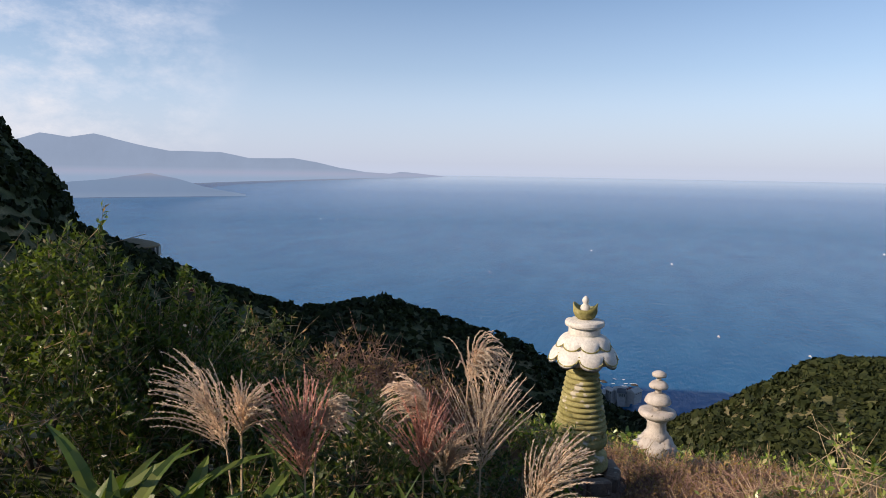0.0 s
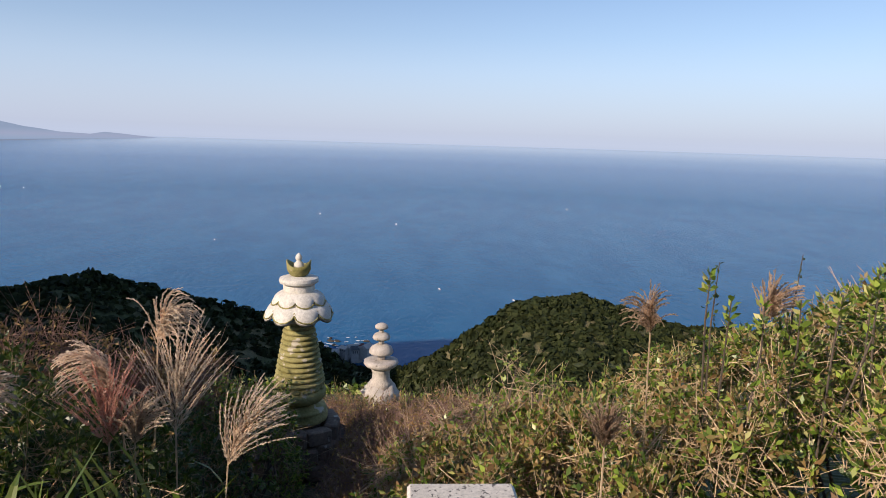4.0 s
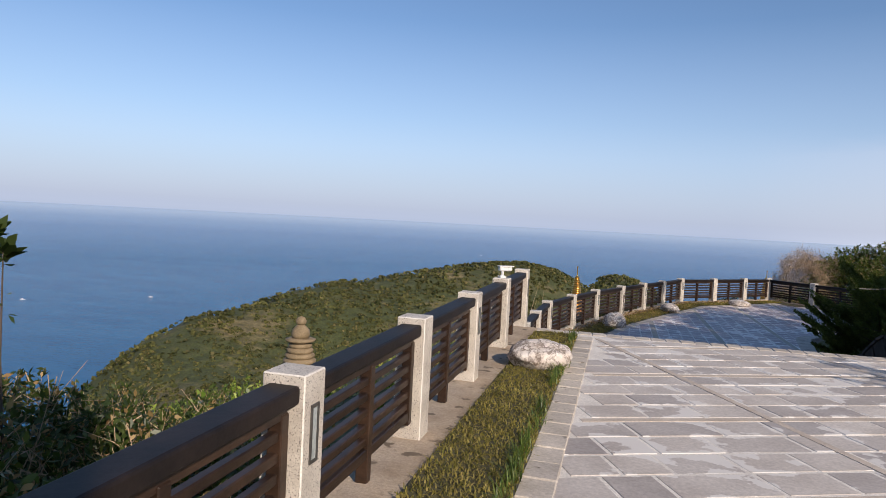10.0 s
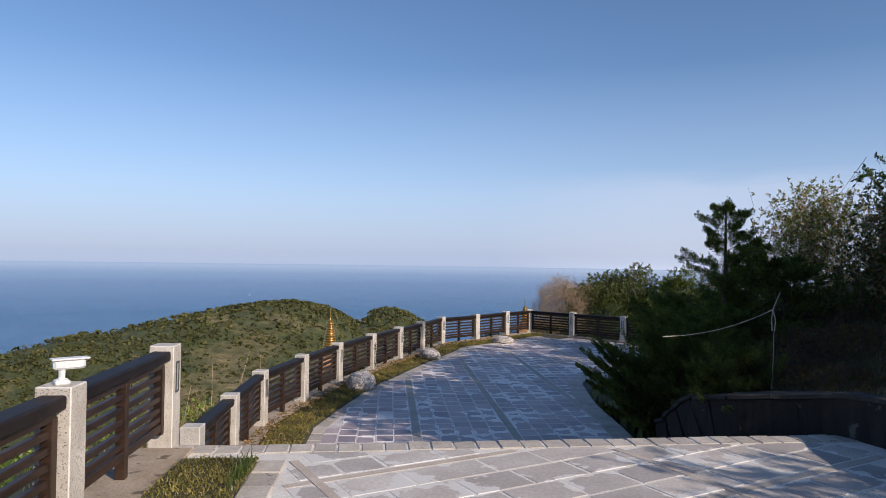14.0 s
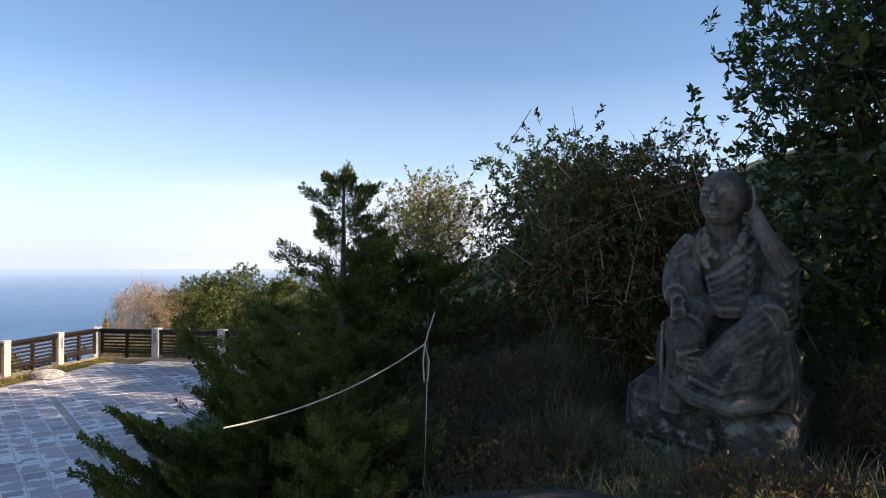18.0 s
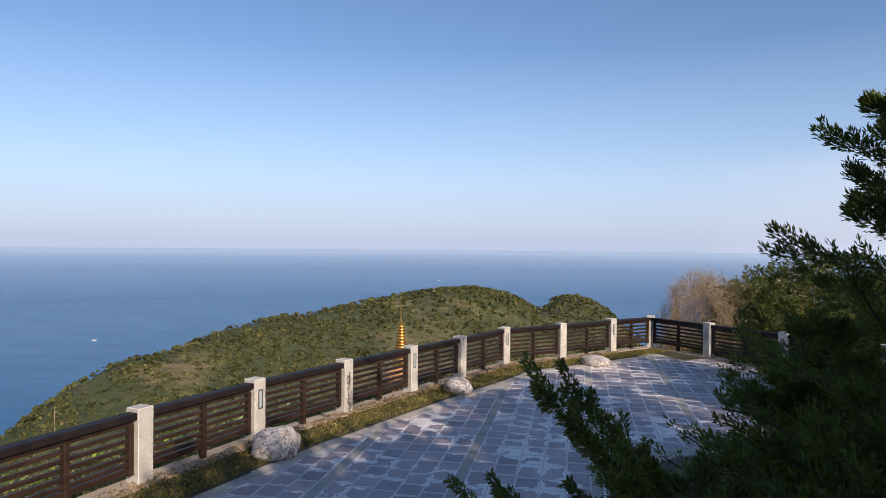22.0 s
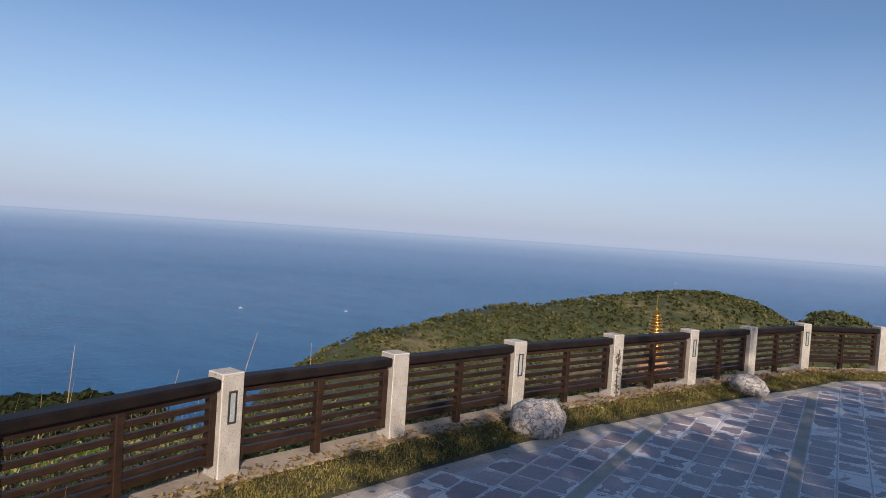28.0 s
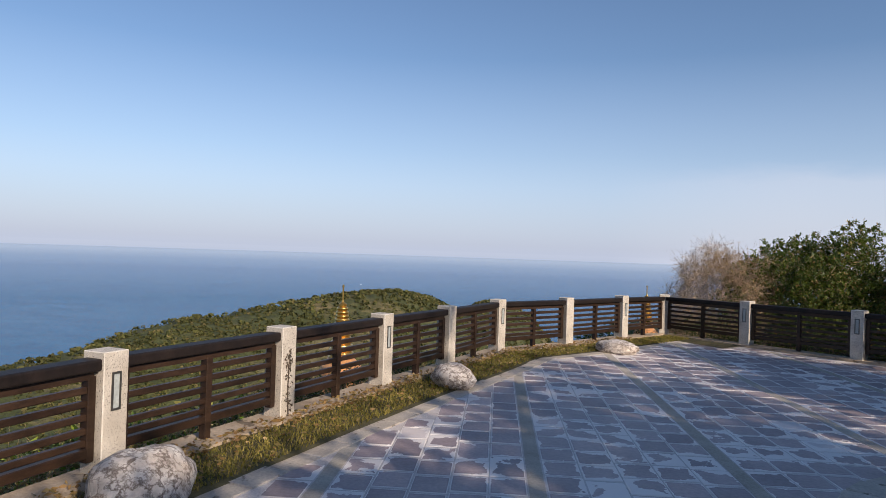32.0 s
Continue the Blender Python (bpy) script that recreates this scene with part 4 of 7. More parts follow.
def light_frame():
    fr = bmesh.new()
    for z0, z1, y0, y1 in ((0.46, 0.475, -0.038, 0.038), (0.705, 0.72, -0.038, 0.038), (0.475, 0.705, -0.038, -0.024), (0.475, 0.705, 0.024, 0.038)):
        box(0.098, y0, z0, 0.107, y1, z1, 0, fr)
    return to_mesh("inset_light", fr, LAMP_METAL)


LIGHT = light_frame()
PANE = to_mesh("light_pane", box(0.094, -0.024, 0.475, 0.1025, 0.024, 0.705), LAMP_GLASS)


def post(fe, x, y, z, turn, lamp):
    po = part("post", POST, None, fe, "square speckled granite post" + (" with an inset light" if lamp else ""))
    po.matrix_basis = pose(x, y, z, 0, 0, turn)
    if lamp:
        part("inset_light", LIGHT, None, po, "dark metal frame of an inset light")
        part("light_pane", PANE, None, po, "frosted pane")


def panel(fe, a, b, z):
    """Dark timber rails between two posts."""
    dx, dy = b[0] - a[0], b[1] - a[1]
    h = (math.hypot(dx, dy) - 0.2) / 2
    m = pose((a[0] + b[0]) / 2, (a[1] + b[1]) / 2, z, 0, 0, math.degrees(math.atan2(dy, dx)))

    def piece(name, bm, mat=WOOD):
        part(name, bm, mat, fe).matrix_basis = m
    piece("handrail", box(-h - 0.02, -0.075, 0.735, h + 0.02, 0.075, 0.815, 0.014, segments=2), RAIL_WOOD)
    piece("fascia", box(-h + 0.02, -0.028, 0.68, h - 0.02, 0.028, 0.737))
    for zc in (0.612, 0.522, 0.432, 0.342, 0.262):
        piece("rail", box(-h + 0.03, -0.022, zc - 0.023, h - 0.03, 0.022, zc + 0.023, 0.006))
    piece("bottom_rail", box(-h + 0.02, -0.03, 0.16, h - 0.02, 0.03, 0.225, 0.006))
    for x in (-h + 0.035, h - 0.035):
        piece("stile", box(x - 0.032, -0.034, 0.13, x + 0.032, 0.034, 0.70, 0.005))
    piece("middle_stile", box(-0.032, -0.036, 0.02, 0.032, 0.036, 0.70, 0.005))


UP_POSTS = [(-1.40, -4.45), (-1.40, -2.65), (-1.40, -0.98), (-1.40, 0.82), (-1.58, 2.80), (-1.67, 4.58), (-1.71, 6.38), (-1.73, 8.19), (-1.74, 9.99), (-1.75, 11.78), (-1.76, 13.6), (-1.77, 15.42)]
upper_fence = thing("timber_fence", "dark brown rail fence with granite posts along the upper terrace", "fence")
lower_fence = thing("timber_fence", "dark brown rail fence with granite posts curving round the lower terrace", "fence")
for k, (x, y) in enumerate(UP_POSTS):
    post(upper_fence, x, y, 0.0, 0, k % 2 == 1)
for a, c in zip(UP_POSTS, UP_POSTS[1:]):
    panel(upper_fence, a, c, 0.0)
for k, (x, y) in enumerate(FENCE_LOW):
    (x0, y0), (x1, y1) = FENCE_LOW[max(k - 1, 0)], FENCE_LOW[min(k + 1, len(FENCE_LOW) - 1)]
    post(lower_fence, x, y, LOW, math.degrees(math.atan2(y1 - y0, x1 - x0)) - 90, k % 2 == 0 and k > 1 or k == 13)
for a, c in zip(FENCE_LOW, FENCE_LOW[1:]):
    panel(lower_fence, a, c, LOW)

rv = np.random.default_rng(19)
vine = thing("dry_vine", "dead dark vine clinging to a granite post", "vine", (-0.28, 25.17, LOW), -20)
vz = np.concatenate([rv.normal(0.55, 0.06, 70), rv.normal(0.32, 0.1, 40), rv.normal(0.15, 0.05, 20)])
vp = np.stack([np.full(130, 0.104), rv.normal(-0.01, 0.03, 130), vz], 1)
part("dead_leaves", quads("dead_leaves", leaf_quads(rv, vp, unit(rv.normal(0, 1, (130, 3)) * np.array([0.25, 1, 1])), 0.035, 0.5), BARK), None, vine)
part("stem", tube([(0.106, 0.0, 0.02), (0.108, -0.02, 0.3), (0.106, 0.0, 0.62)], [0.006, 0.005, 0.003], 5), BARK, vine)


def camera_dome():
    cc = thing("security_camera", "small white security camera on a bracket on a post", "security camera", (-1.76, 13.6, 0.86), 35)
    part("base", box(-0.04, -0.04, -0.0, 0.04, 0.04, 0.025, 0.006), WHITE, cc)
    part("stalk", lathe([(0.03, 0.0), (0.03, 0.03), (0.018, 0.035), (0.018, 0.08), (0.026, 0.09)], 12), WHITE, cc)
    part("housing", box(-0.05, -0.032, 0.085, 0.12, 0.032, 0.14, 0.012), WHITE, cc)
    part("hood", box(-0.06, -0.04, 0.138, 0.14, 0.04, 0.15, 0.004), WHITE, cc)
    part("lens", box(0.118, -0.02, 0.092, 0.124, 0.02, 0.132, 0.004), LAMP_METAL, cc)


camera_dome()


def boulder(x, y, z, sx, sy, sz, seed, label):
    b = bmesh.new()
    bmesh.ops.create_icosphere(b, subdivisions=4, radius=1)
    o = Vector((seed * 7.1, seed * 3.3, 0))
    for v in b.verts:
        n = v.co.copy()
        k = 1 + 0.14 * noise.fractal(n * 1.2 + o, 1.0, 2.0, 2) + 0.045 * noise.fractal(n * 5 + o, 1.0, 2.0, 3)
        c = n * k
        c.z = max(c.z, -0.6)
        v.co = Vector((c.x * sx, c.y * sy, (c.z + 0.6) * sz))
    return thing("boulder", label, "boulder", (x, y, z), seed * 40, "boulders on the grass strip", data=to_mesh("boulder", b, MARBLE, True))


boulder(-1.14, 12.68, 0.03, 0.36, 0.3, 0.17, 1, "flat pale weathered boulder on the upper grass strip")
boulder(-0.40, 22.98, LOW, 0.35, 0.29, 0.22, 2, "large pale veined boulder on the grass strip")
boulder(1.22, 27.1, LOW, 0.37, 0.25, 0.165, 3, "pale veined boulder beside the fence")
boulder(3.78, 30.58, LOW, 0.35, 0.24, 0.135, 4, "small pale pinkish boulder near the fence corner")

# ---- monuments ----


def rough_rock(rx, ry, rz, seed):
    b = bmesh.new()
    bmesh.ops.create_icosphere(b, subdivisions=3, radius=1)
    o = Vector((seed * 3.7, 0, seed))
    for v in b.verts:
        k = 1 + 0.25 * noise.fractal(v.co * 2.2 + o, 1.0, 2.0, 4)
        v.co = Vector((v.co.x * rx * k, v.co.y * ry * k, v.co.z * rz * k))
    return b


def petal_skirt(r_in, r_out, z_top, z_edge, petals, droop, n=96):
    """A domed skirt whose rim is cut into drooping petals."""
    b = bmesh.new()
    rows = []
    for t in (0.0, 0.2, 0.42, 0.64, 0.84, 1.0, 1.0, 0.86, 0.6):
        under = len(rows) >= 6
        ring = []
        for i in range(n):
            a = 2 * math.pi * i / n
            w = abs(math.sin(petals * a / 2)) ** 0.6
            r = r_in + (r_out - r_in) * math.sin(t * 1.571) ** 1.1
            r *= 1 + 0.12 * (w - 0.5) * t
            z = z_top + (z_edge - z_top) * (1 - math.cos(t * 1.571)) ** 0.9 - droop * w * t ** 3
            if under:
                z -= 0.035
            ring.append(b.verts.new((r * math.cos(a), r * math.sin(a), z)))
        rows.append(ring)
    for lo, hi in zip(rows, rows[1:]):
        for i in range(n):
            b.faces.new((lo[i], hi[i], hi[(i + 1) % n], lo[(i + 1) % n]))
    b.faces.new(list(reversed(rows[-1])))
    b.faces.new(rows[0])
    bmesh.ops.recalc_face_normals(b, faces=b.faces)
    return b


def stone_pagoda(x, y, z):
    """A slender pagoda: rough plinth, ringed shaft, double petal roof, cupped spire."""
    pg = thing("stone_pagoda", "stone pagoda with a mossy ringed shaft and white petal roof", "stone pagoda", (x, y, z))
    part("plinth", rough_rock(0.40, 0.38, 0.42, 2), PLINTH, pg, "rough brown stone plinth", True).location.z = -0.45
    rng = random.Random(17)
    stone = to_mesh("plinth_stone", box(-0.075, -0.125, -0.085, 0.075, 0.125, 0.085, 0.018), PLINTH)
    for row, (r, zz) in enumerate(((0.36, -0.11), (0.42, -0.27), (0.45, -0.44))):
        for k in range(9 + row):
            a = 2 * math.pi * (k + 0.5 * row) / (9 + row)
            part("plinth_stone", stone, None, pg).matrix_basis = pose(r * math.cos(a), r * math.sin(a), zz + rng.uniform(-0.012, 0.012), rng.uniform(-5, 5), rng.uniform(-5, 5), math.degrees(a) + rng.uniform(-9, 9)) @ Matrix.Diagonal((1, rng.uniform(0.85, 1.15), rng.uniform(0.85, 1.05), 1))
    part("foot", lathe([(0.27, -0.02), (0.30, 0.0), (0.305, 0.05), (0.27, 0.08), (0.29, 0.10), (0.285, 0.13), (0.21, 0.15), (0.2, 0.2)], 36), PAG_MOSS, pg, "", True)
    part("bowl_base", lathe([(0.2, 0.19), (0.25, 0.215), (0.283, 0.26), (0.287, 0.31), (0.27, 0.33), (0.255, 0.335), (0.25, 0.40)], 36), PAG_MOSS, pg, "", True)
    b = bmesh.new()
    for k in range(14):
        a = 2 * math.pi * k / 14
        bmesh.ops.create_icosphere(b, subdivisions=2, radius=1, matrix=Matrix.Translation((0.253 * math.cos(a), 0.253 * math.sin(a), 0.365)) @ pose(0, 0, 0, 0, 0, math.degrees(a)) @ Matrix.Diagonal((0.02, 0.045, 0.025, 1)))
    part("carved_band", b, PAG_MOSS, pg, "carved band", True)
    for i in range(13):
        r, zz = 0.272 - 0.0098 * i, 0.40 + 0.0555 * i
        part("ring", lathe([(r * 0.86, zz - 0.004), (r * 0.98, zz + 0.008), (r * 1.02, zz + 0.026), (r * 0.99, zz + 0.04), (r * 0.86, zz + 0.052)], 32), PAG_MOSS, pg, "", True)
    part("lower_petals", petal_skirt(0.17, 0.345, 1.32, 1.22, 8, 0.075), PAG_WHITE, pg, "white drooping petals", True)
    part("upper_petals", petal_skirt(0.15, 0.27, 1.42, 1.335, 8, 0.05), PAG_WHITE, pg, "white drooping petals", True)
    for r_out, z_edge, droop in ((0.348, 1.222, 0.075), (0.332, 1.25, 0.07), (0.274, 1.337, 0.05)):
        ring = []
        for i in range(97):
            a = 2 * math.pi * i / 96
            w = abs(math.sin(4 * a)) ** 0.6
            r = r_out * (1 + 0.12 * (w - 0.5))
            ring.append((r * math.cos(a), r * math.sin(a), z_edge - droop * w))
        part("petal_rim", tube(ring, [0.0075] * 97, 5), PAG_MOSS, pg, "dark mossy edge of the petals", True)
    part("roof_core", lathe([(0.14, 1.10), (0.26, 1.12), (0.27, 1.16), (0.2, 1.25), (0.16, 1.42)], 32), PAG_WHITE, pg, "", True)
    part("drum", lathe([(0.155, 1.41), (0.165, 1.43), (0.165, 1.48), (0.15, 1.49), (0.2, 1.51), (0.207, 1.53), (0.2, 1.56), (0.17, 1.57), (0.09, 1.58)], 32), PAG_WHITE, pg)
    b = lathe([(0.06, 1.57), (0.10, 1.60), (0.125, 1.65), (0.13, 1.69), (0.118, 1.69), (0.09, 1.65), (0.03, 1.63)], 32)
    for v in b.verts:
        r = math.hypot(v.co.x, v.co.y)
        if v.co.z > 1.66 and r > 0.1:
            v.co.z += 0.06 * (abs(v.co.y) / r) ** 3
    part("crescent_bowl", b, PAG_MOSS, pg, "crescent-rimmed bowl", True)
    part("finial", lathe([(0.03, 1.62), (0.05, 1.66), (0.055, 1.69), (0.045, 1.72), (0.022, 1.74), (0.035, 1.76), (0.036, 1.785), (0.02, 1.81), (0.004, 1.825)], 24), PAG_WHITE, pg, "", True)
    return pg


def tiered_lantern(x, y, z):
    pg = thing("stone_lantern", "pale tiered stone lantern among dry scrub on the slope", "stone lantern", (x, y, z))
    pg.scale = (0.62, 0.62, 0.6)
    part("plinth", rough_rock(0.8, 0.8, 0.55, 5), LANTERN, pg, "rough stone plinth", True)
    b = lathe([(0.5, 0.3), (0.48, 0.55), (0.37, 0.66), (0.35, 1.0), (0.44, 1.2)], 40)
    for v in b.verts:
        k = 1 + 0.05 * math.cos(20 * math.atan2(v.co.y, v.co.x))
        v.co.x *= k
        v.co.y *= k
    part("fluted_shaft", b, LANTERN, pg, "", True)
    part("table", lathe([(0.5, 1.2), (0.68, 1.32), (0.74, 1.42), (0.72, 1.52), (0.5, 1.56), (0.3, 1.57)], 32), LANTERN, pg, "", True)
    for zz, r, h in ((1.57, 0.17, 0.32), (2.24, 0.13, 0.3), (2.76, 0.1, 0.26)):
        part("neck", lathe([(r, zz), (r * 0.9, zz + h)], 18), LANTERN, pg, "", True)
    for zz, r in ((1.85, 0.5), (2.5, 0.36), (2.98, 0.27)):
        part("tier", lathe([(r * 0.3, zz + 0.02), (r * 0.97, zz), (r * 1.04, zz + 0.05), (r * 1.02, zz + 0.12), (r * 0.86, zz + 0.23 * r / 0.4), (r * 0.55, zz + 0.31 * r / 0.4), (r * 0.25, zz + 0.34 * r / 0.4)], 28), LANTERN, pg, "", True)
    return pg


def bell_pagoda(x, y, z):
    pg = thing("stone_pagoda", "tan stone pagoda with a bell top below the fence", "stone pagoda", (x, y, z))
    pg.scale = (0.76, 0.76, 0.76)
    part("plinth", rough_rock(0.75, 0.7, 0.7, 9), PAG_TAN, pg, "rough stone plinth", True)
    for i in range(5):
        r, zz = 0.52 - 0.045 * i, 0.5 + 0.15 * i
        part("ring", lathe([(r * 0.86, zz - 0.01), (r, zz + 0.03), (r, zz + 0.09), (r * 0.84, zz + 0.145)], 28), PAG_TAN, pg, "", True)
    part("disc", lathe([(0.25, 1.23), (0.42, 1.29), (0.44, 1.34), (0.26, 1.38)], 28), PAG_TAN, pg, "", True)
    part("bell", lathe([(0.25, 1.37), (0.27, 1.5), (0.24, 1.62), (0.13, 1.73), (0.1, 1.76)], 28), PAG_TAN, pg, "", True)
    part("finial", lathe([(0.1, 1.75), (0.15, 1.80), (0.155, 1.88), (0.1, 1.97), (0.02, 2.0)], 22), PAG_TAN, pg, "", True)
    return pg


def gold_stupa(x, y, z, h, label):
    pg = thing("gilded_stupa", label, "stupa", (x, y, z))
    pg.scale = (h * 1.45, h * 1.45, h)
    part("drum", lathe([(0.13, -0.2), (0.13, 0.12), (0.10, 0.14), (0.10, 0.34), (0.085, 0.38), (0.075, 0.56), (0.05, 0.6)], 24), COPPER, pg, "copper-coloured lower body")
    for i in range(14):
        r, zz = 0.048 - 0.0021 * i, 0.60 + 0.02 * i
        part("ring", lathe([(r * 0.8, zz - 0.002), (r, zz + 0.004), (r, zz + 0.013), (r * 0.8, zz + 0.019)], 24), GOLD, pg, "", True)
    part("finial", lathe([(0.012, 0.875), (0.016, 0.886), (0.016, 0.894), (0.006, 0.905), (0.003, 0.915), (0.003, 0.985), (0.006, 0.99), (0.001, 1.0)], 12), GOLD, pg)
    return pg


stone_pagoda(-7.5, 1.59, -1.55)
tiered_lantern(-17.4, 2.17, -5.2)
bell_pagoda(-7.07, 18.87, -2.29)
gold_stupa(-2.12, 35.5, -4.85, 4.6, "gilded ringed stupa beyond the fence")
gold_stupa(7.65, 46.0, -4.6, 4.2, "gilded ringed stupa beyond the fence corner")

# ---- statue ----


def blob(b, c, r, rx=0.0, ry=0.0, rz=0.0):
    bmesh.ops.create_icosphere(b, subdivisions=3, radius=1, matrix=pose(*c, rx, ry, rz) @ Matrix.Diagonal((*r, 1)))


def seated_statue():
    b = bmesh.new()
    box(-0.49, -0.42, -0.25, 0.52, 0.42, 0.36, 0.05, b)
    box(-0.62, -0.52, -0.25, 0.60, 0.46, -0.02, 0.03, b)
    box(-0.44, -0.37, 0.33, 0.49, 0.40, 0.74, 0.09, b)
    box(0.20, -0.12, 0.66, 0.42, 0.36, 0.96, 0.08, b)
    box(-0.42, 0.06, 0.33, -0.28, 0.40, 0.95, 0.06, b)
    # trunk of the body
    body = [((0.0, 0.08, 1.22), (0.31, 0.19, 0.36)), ((0.0, 0.07, 1.46), (0.29, 0.16, 0.16)), ((0.0, -0.02, 1.0), (0.31, 0.22, 0.18))]
    for c, r in body:
        blob(b, c, r)

    def front(x, z):
        y = 0.2
        for c, r in body:
            k = 1 - ((x - c[0]) / r[0]) ** 2 - ((z - c[2]) / r[2]) ** 2
            if k > 0:
                y = min(y, c[1] - r[1] * math.sqrt(k))
        return y

    def fold(pts, r):
        line = []
        for (x0, z0), (x1, z1) in zip(pts, pts[1:]):
            for k in range(5):
                x, z = x0 + (x1 - x0) * k / 5, z0 + (z1 - z0) * k / 5
                line.append((x, front(x, z), z))
        n = len(line)
        tube(line, [2.2 * r * (0.5 + 0.5 * math.sin(math.pi * (i + 0.5) / n)) for i in range(n)], 6, b)
    # neck, head, face and ears
    tube([(0.0, 0.06, 1.52), (-0.01, 0.03, 1.70)], [0.11, 0.10], 14, b)
    body_verts = set(b.verts)
    blob(b, (0.0, 0.0, 1.83), (0.128, 0.145, 0.158))
    blob(b, (-0.005, -0.04, 1.75), (0.10, 0.10, 0.09))
    tube([(-0.02, -0.135, 1.86), (-0.025, -0.155, 1.80)], [0.014, 0.022], 8, b)
    blob(b, (-0.02, -0.137, 1.745), (0.038, 0.014, 0.009))
    blob(b, (-0.018, -0.135, 1.72), (0.03, 0.014, 0.009))
    for s in (-1, 1):
        tube([(-0.02 + s * 0.025, -0.138, 1.875), (-0.02 + s * 0.06, -0.125, 1.88), (-0.02 + s * 0.095, -0.10, 1.865)], [0.009, 0.011, 0.008], 6, b)
        blob(b, (-0.02 + s * 0.055, -0.122, 1.845), (0.03, 0.012, 0.011))
        blob(b, (s * 0.128, 0.02, 1.80), (0.018, 0.032, 0.065))
    crown = Matrix.Translation((-0.015, -0.01, 1.79)) @ pose(0, 0, 0, 8, 6, -16) @ Matrix.Diagonal((1.36, 1.3, 1.17, 1)) @ Matrix.Translation((0, 0, -1.82))
    for v in b.verts:
        if v not in body_verts:
            v.co = crown @ v.co
    # the resting arm, its sleeve and hand
    tube([(-0.25, 0.06, 1.50), (-0.34, 0.02, 1.38), (-0.37, -0.03, 1.24)], [0.09, 0.105, 0.115], 12, b)
    tube([(-0.37, -0.02, 1.24), (-0.37, -0.16, 1.16), (-0.36, -0.30, 1.12)], [0.115, 0.105, 0.085], 12, b)
    blob(b, (-0.31, -0.04, 1.14), (0.14, 0.16, 0.2))
    blob(b, (0.33, -0.04, 1.14), (0.13, 0.15, 0.24))
    for k in range(4):
        z = 1.40 - 0.06 * k
        tube([(-0.28, -0.06, z + 0.03), (-0.37, -0.09 - 0.02 * k, z - 0.02), (-0.46, 0.0, z)], [0.01, 0.018, 0.01], 6, b)
    tube([(-0.36, -0.29, 1.115), (-0.34, -0.37, 1.09)], [0.055, 0.05], 10, b)
    for k in range(4):
        tube([(-0.375 + 0.026 * k, -0.37, 1.10), (-0.38 + 0.028 * k, -0.43, 1.05), (-0.38 + 0.028 * k, -0.445, 0.98)], [0.016, 0.015, 0.011], 6, b)
    # the raised arm with its head on the hand
    tube([(0.26, 0.06, 1.50), (0.34, 0.0, 1.38), (0.39, -0.08, 1.26)], [0.09, 0.105, 0.11], 12, b)
    tube([(0.41, -0.12, 1.28), (0.31, -0.16, 1.44), (0.23, -0.13, 1.58), (0.19, -0.08, 1.69)], [0.09, 0.075, 0.06, 0.05], 12, b)
    for k in range(4):
        tube([(0.185 + 0.008 * k, -0.10 + 0.03 * k, 1.68), (0.195 + 0.006 * k, -0.10 + 0.03 * k, 1.77), (0.18 + 0.006 * k, -0.085 + 0.03 * k, 1.87)], [0.02, 0.02, 0.013], 6, b)
    tube([(0.40, -0.08, 1.30), (0.40, -0.10, 1.12), (0.37, -0.12, 0.92)], [0.09, 0.10, 0.055], 12, b)
    for k in range(5):
        z = 1.22 - 0.055 * k
        tube([(0.31, -0.15, z), (0.39, -0.205, z - 0.03), (0.47, -0.13, z + 0.01)], [0.008, 0.017, 0.008], 6, b)
    # robe: neckline and sagging folds
    fold([(-0.16, 1.58), (-0.14, 1.44), (-0.04, 1.36)], 0.02)
    fold([(-0.20, 1.56), (-0.19, 1.40), (-0.12, 1.28)], 0.018)
    fold([(-0.24, 1.52), (-0.235, 1.38), (-0.20, 1.2)], 0.018)
    fold([(0.14, 1.58), (0.10, 1.46), (0.0, 1.37)], 0.02)
    for k in range(5):
        t = k / 4
        fold([(0.23 - 0.01 * k, 1.50 - 0.27 * t), (0.12, 1.38 - 0.27 * t), (-0.04, 1.27 - 0.2 * t), (-0.18 + 0.01 * k, 1.22 - 0.15 * t)], 0.021)
    fold([(-0.20, 1.08), (-0.05, 1.03), (0.12, 1.03), (0.22, 1.10)], 0.028)
    # legs under the robe
    tube([(-0.16, 0.0, 0.98), (-0.26, -0.26, 0.97), (-0.29, -0.37, 0.90)], [0.16, 0.15, 0.14], 16, b)
    blob(b, (-0.29, -0.36, 0.86), (0.15, 0.13, 0.17))
    tube([(-0.29, -0.34, 0.82), (-0.34, -0.33, 0.60), (-0.36, -0.30, 0.38)], [0.13, 0.10, 0.11], 14, b)
    tube([(0.15, 0.0, 0.98), (0.25, -0.26, 0.99), (0.27, -0.37, 0.96)], [0.16, 0.15, 0.13], 16, b)
    tube([(0.27, -0.35, 0.96), (0.06, -0.43, 0.82), (-0.14, -0.44, 0.66), (-0.22, -0.44, 0.58)], [0.13, 0.125, 0.10, 0.07], 16, b)
    tube([(0.30, -0.28, 0.90), (0.34, -0.30, 0.66), (0.34, -0.28, 0.42)], [0.13, 0.13, 0.11], 14, b)
    blob(b, (0.10, -0.30, 0.66), (0.30, 0.16, 0.2))
    # hem and leg folds
    for k in range(6):
        t = k / 5
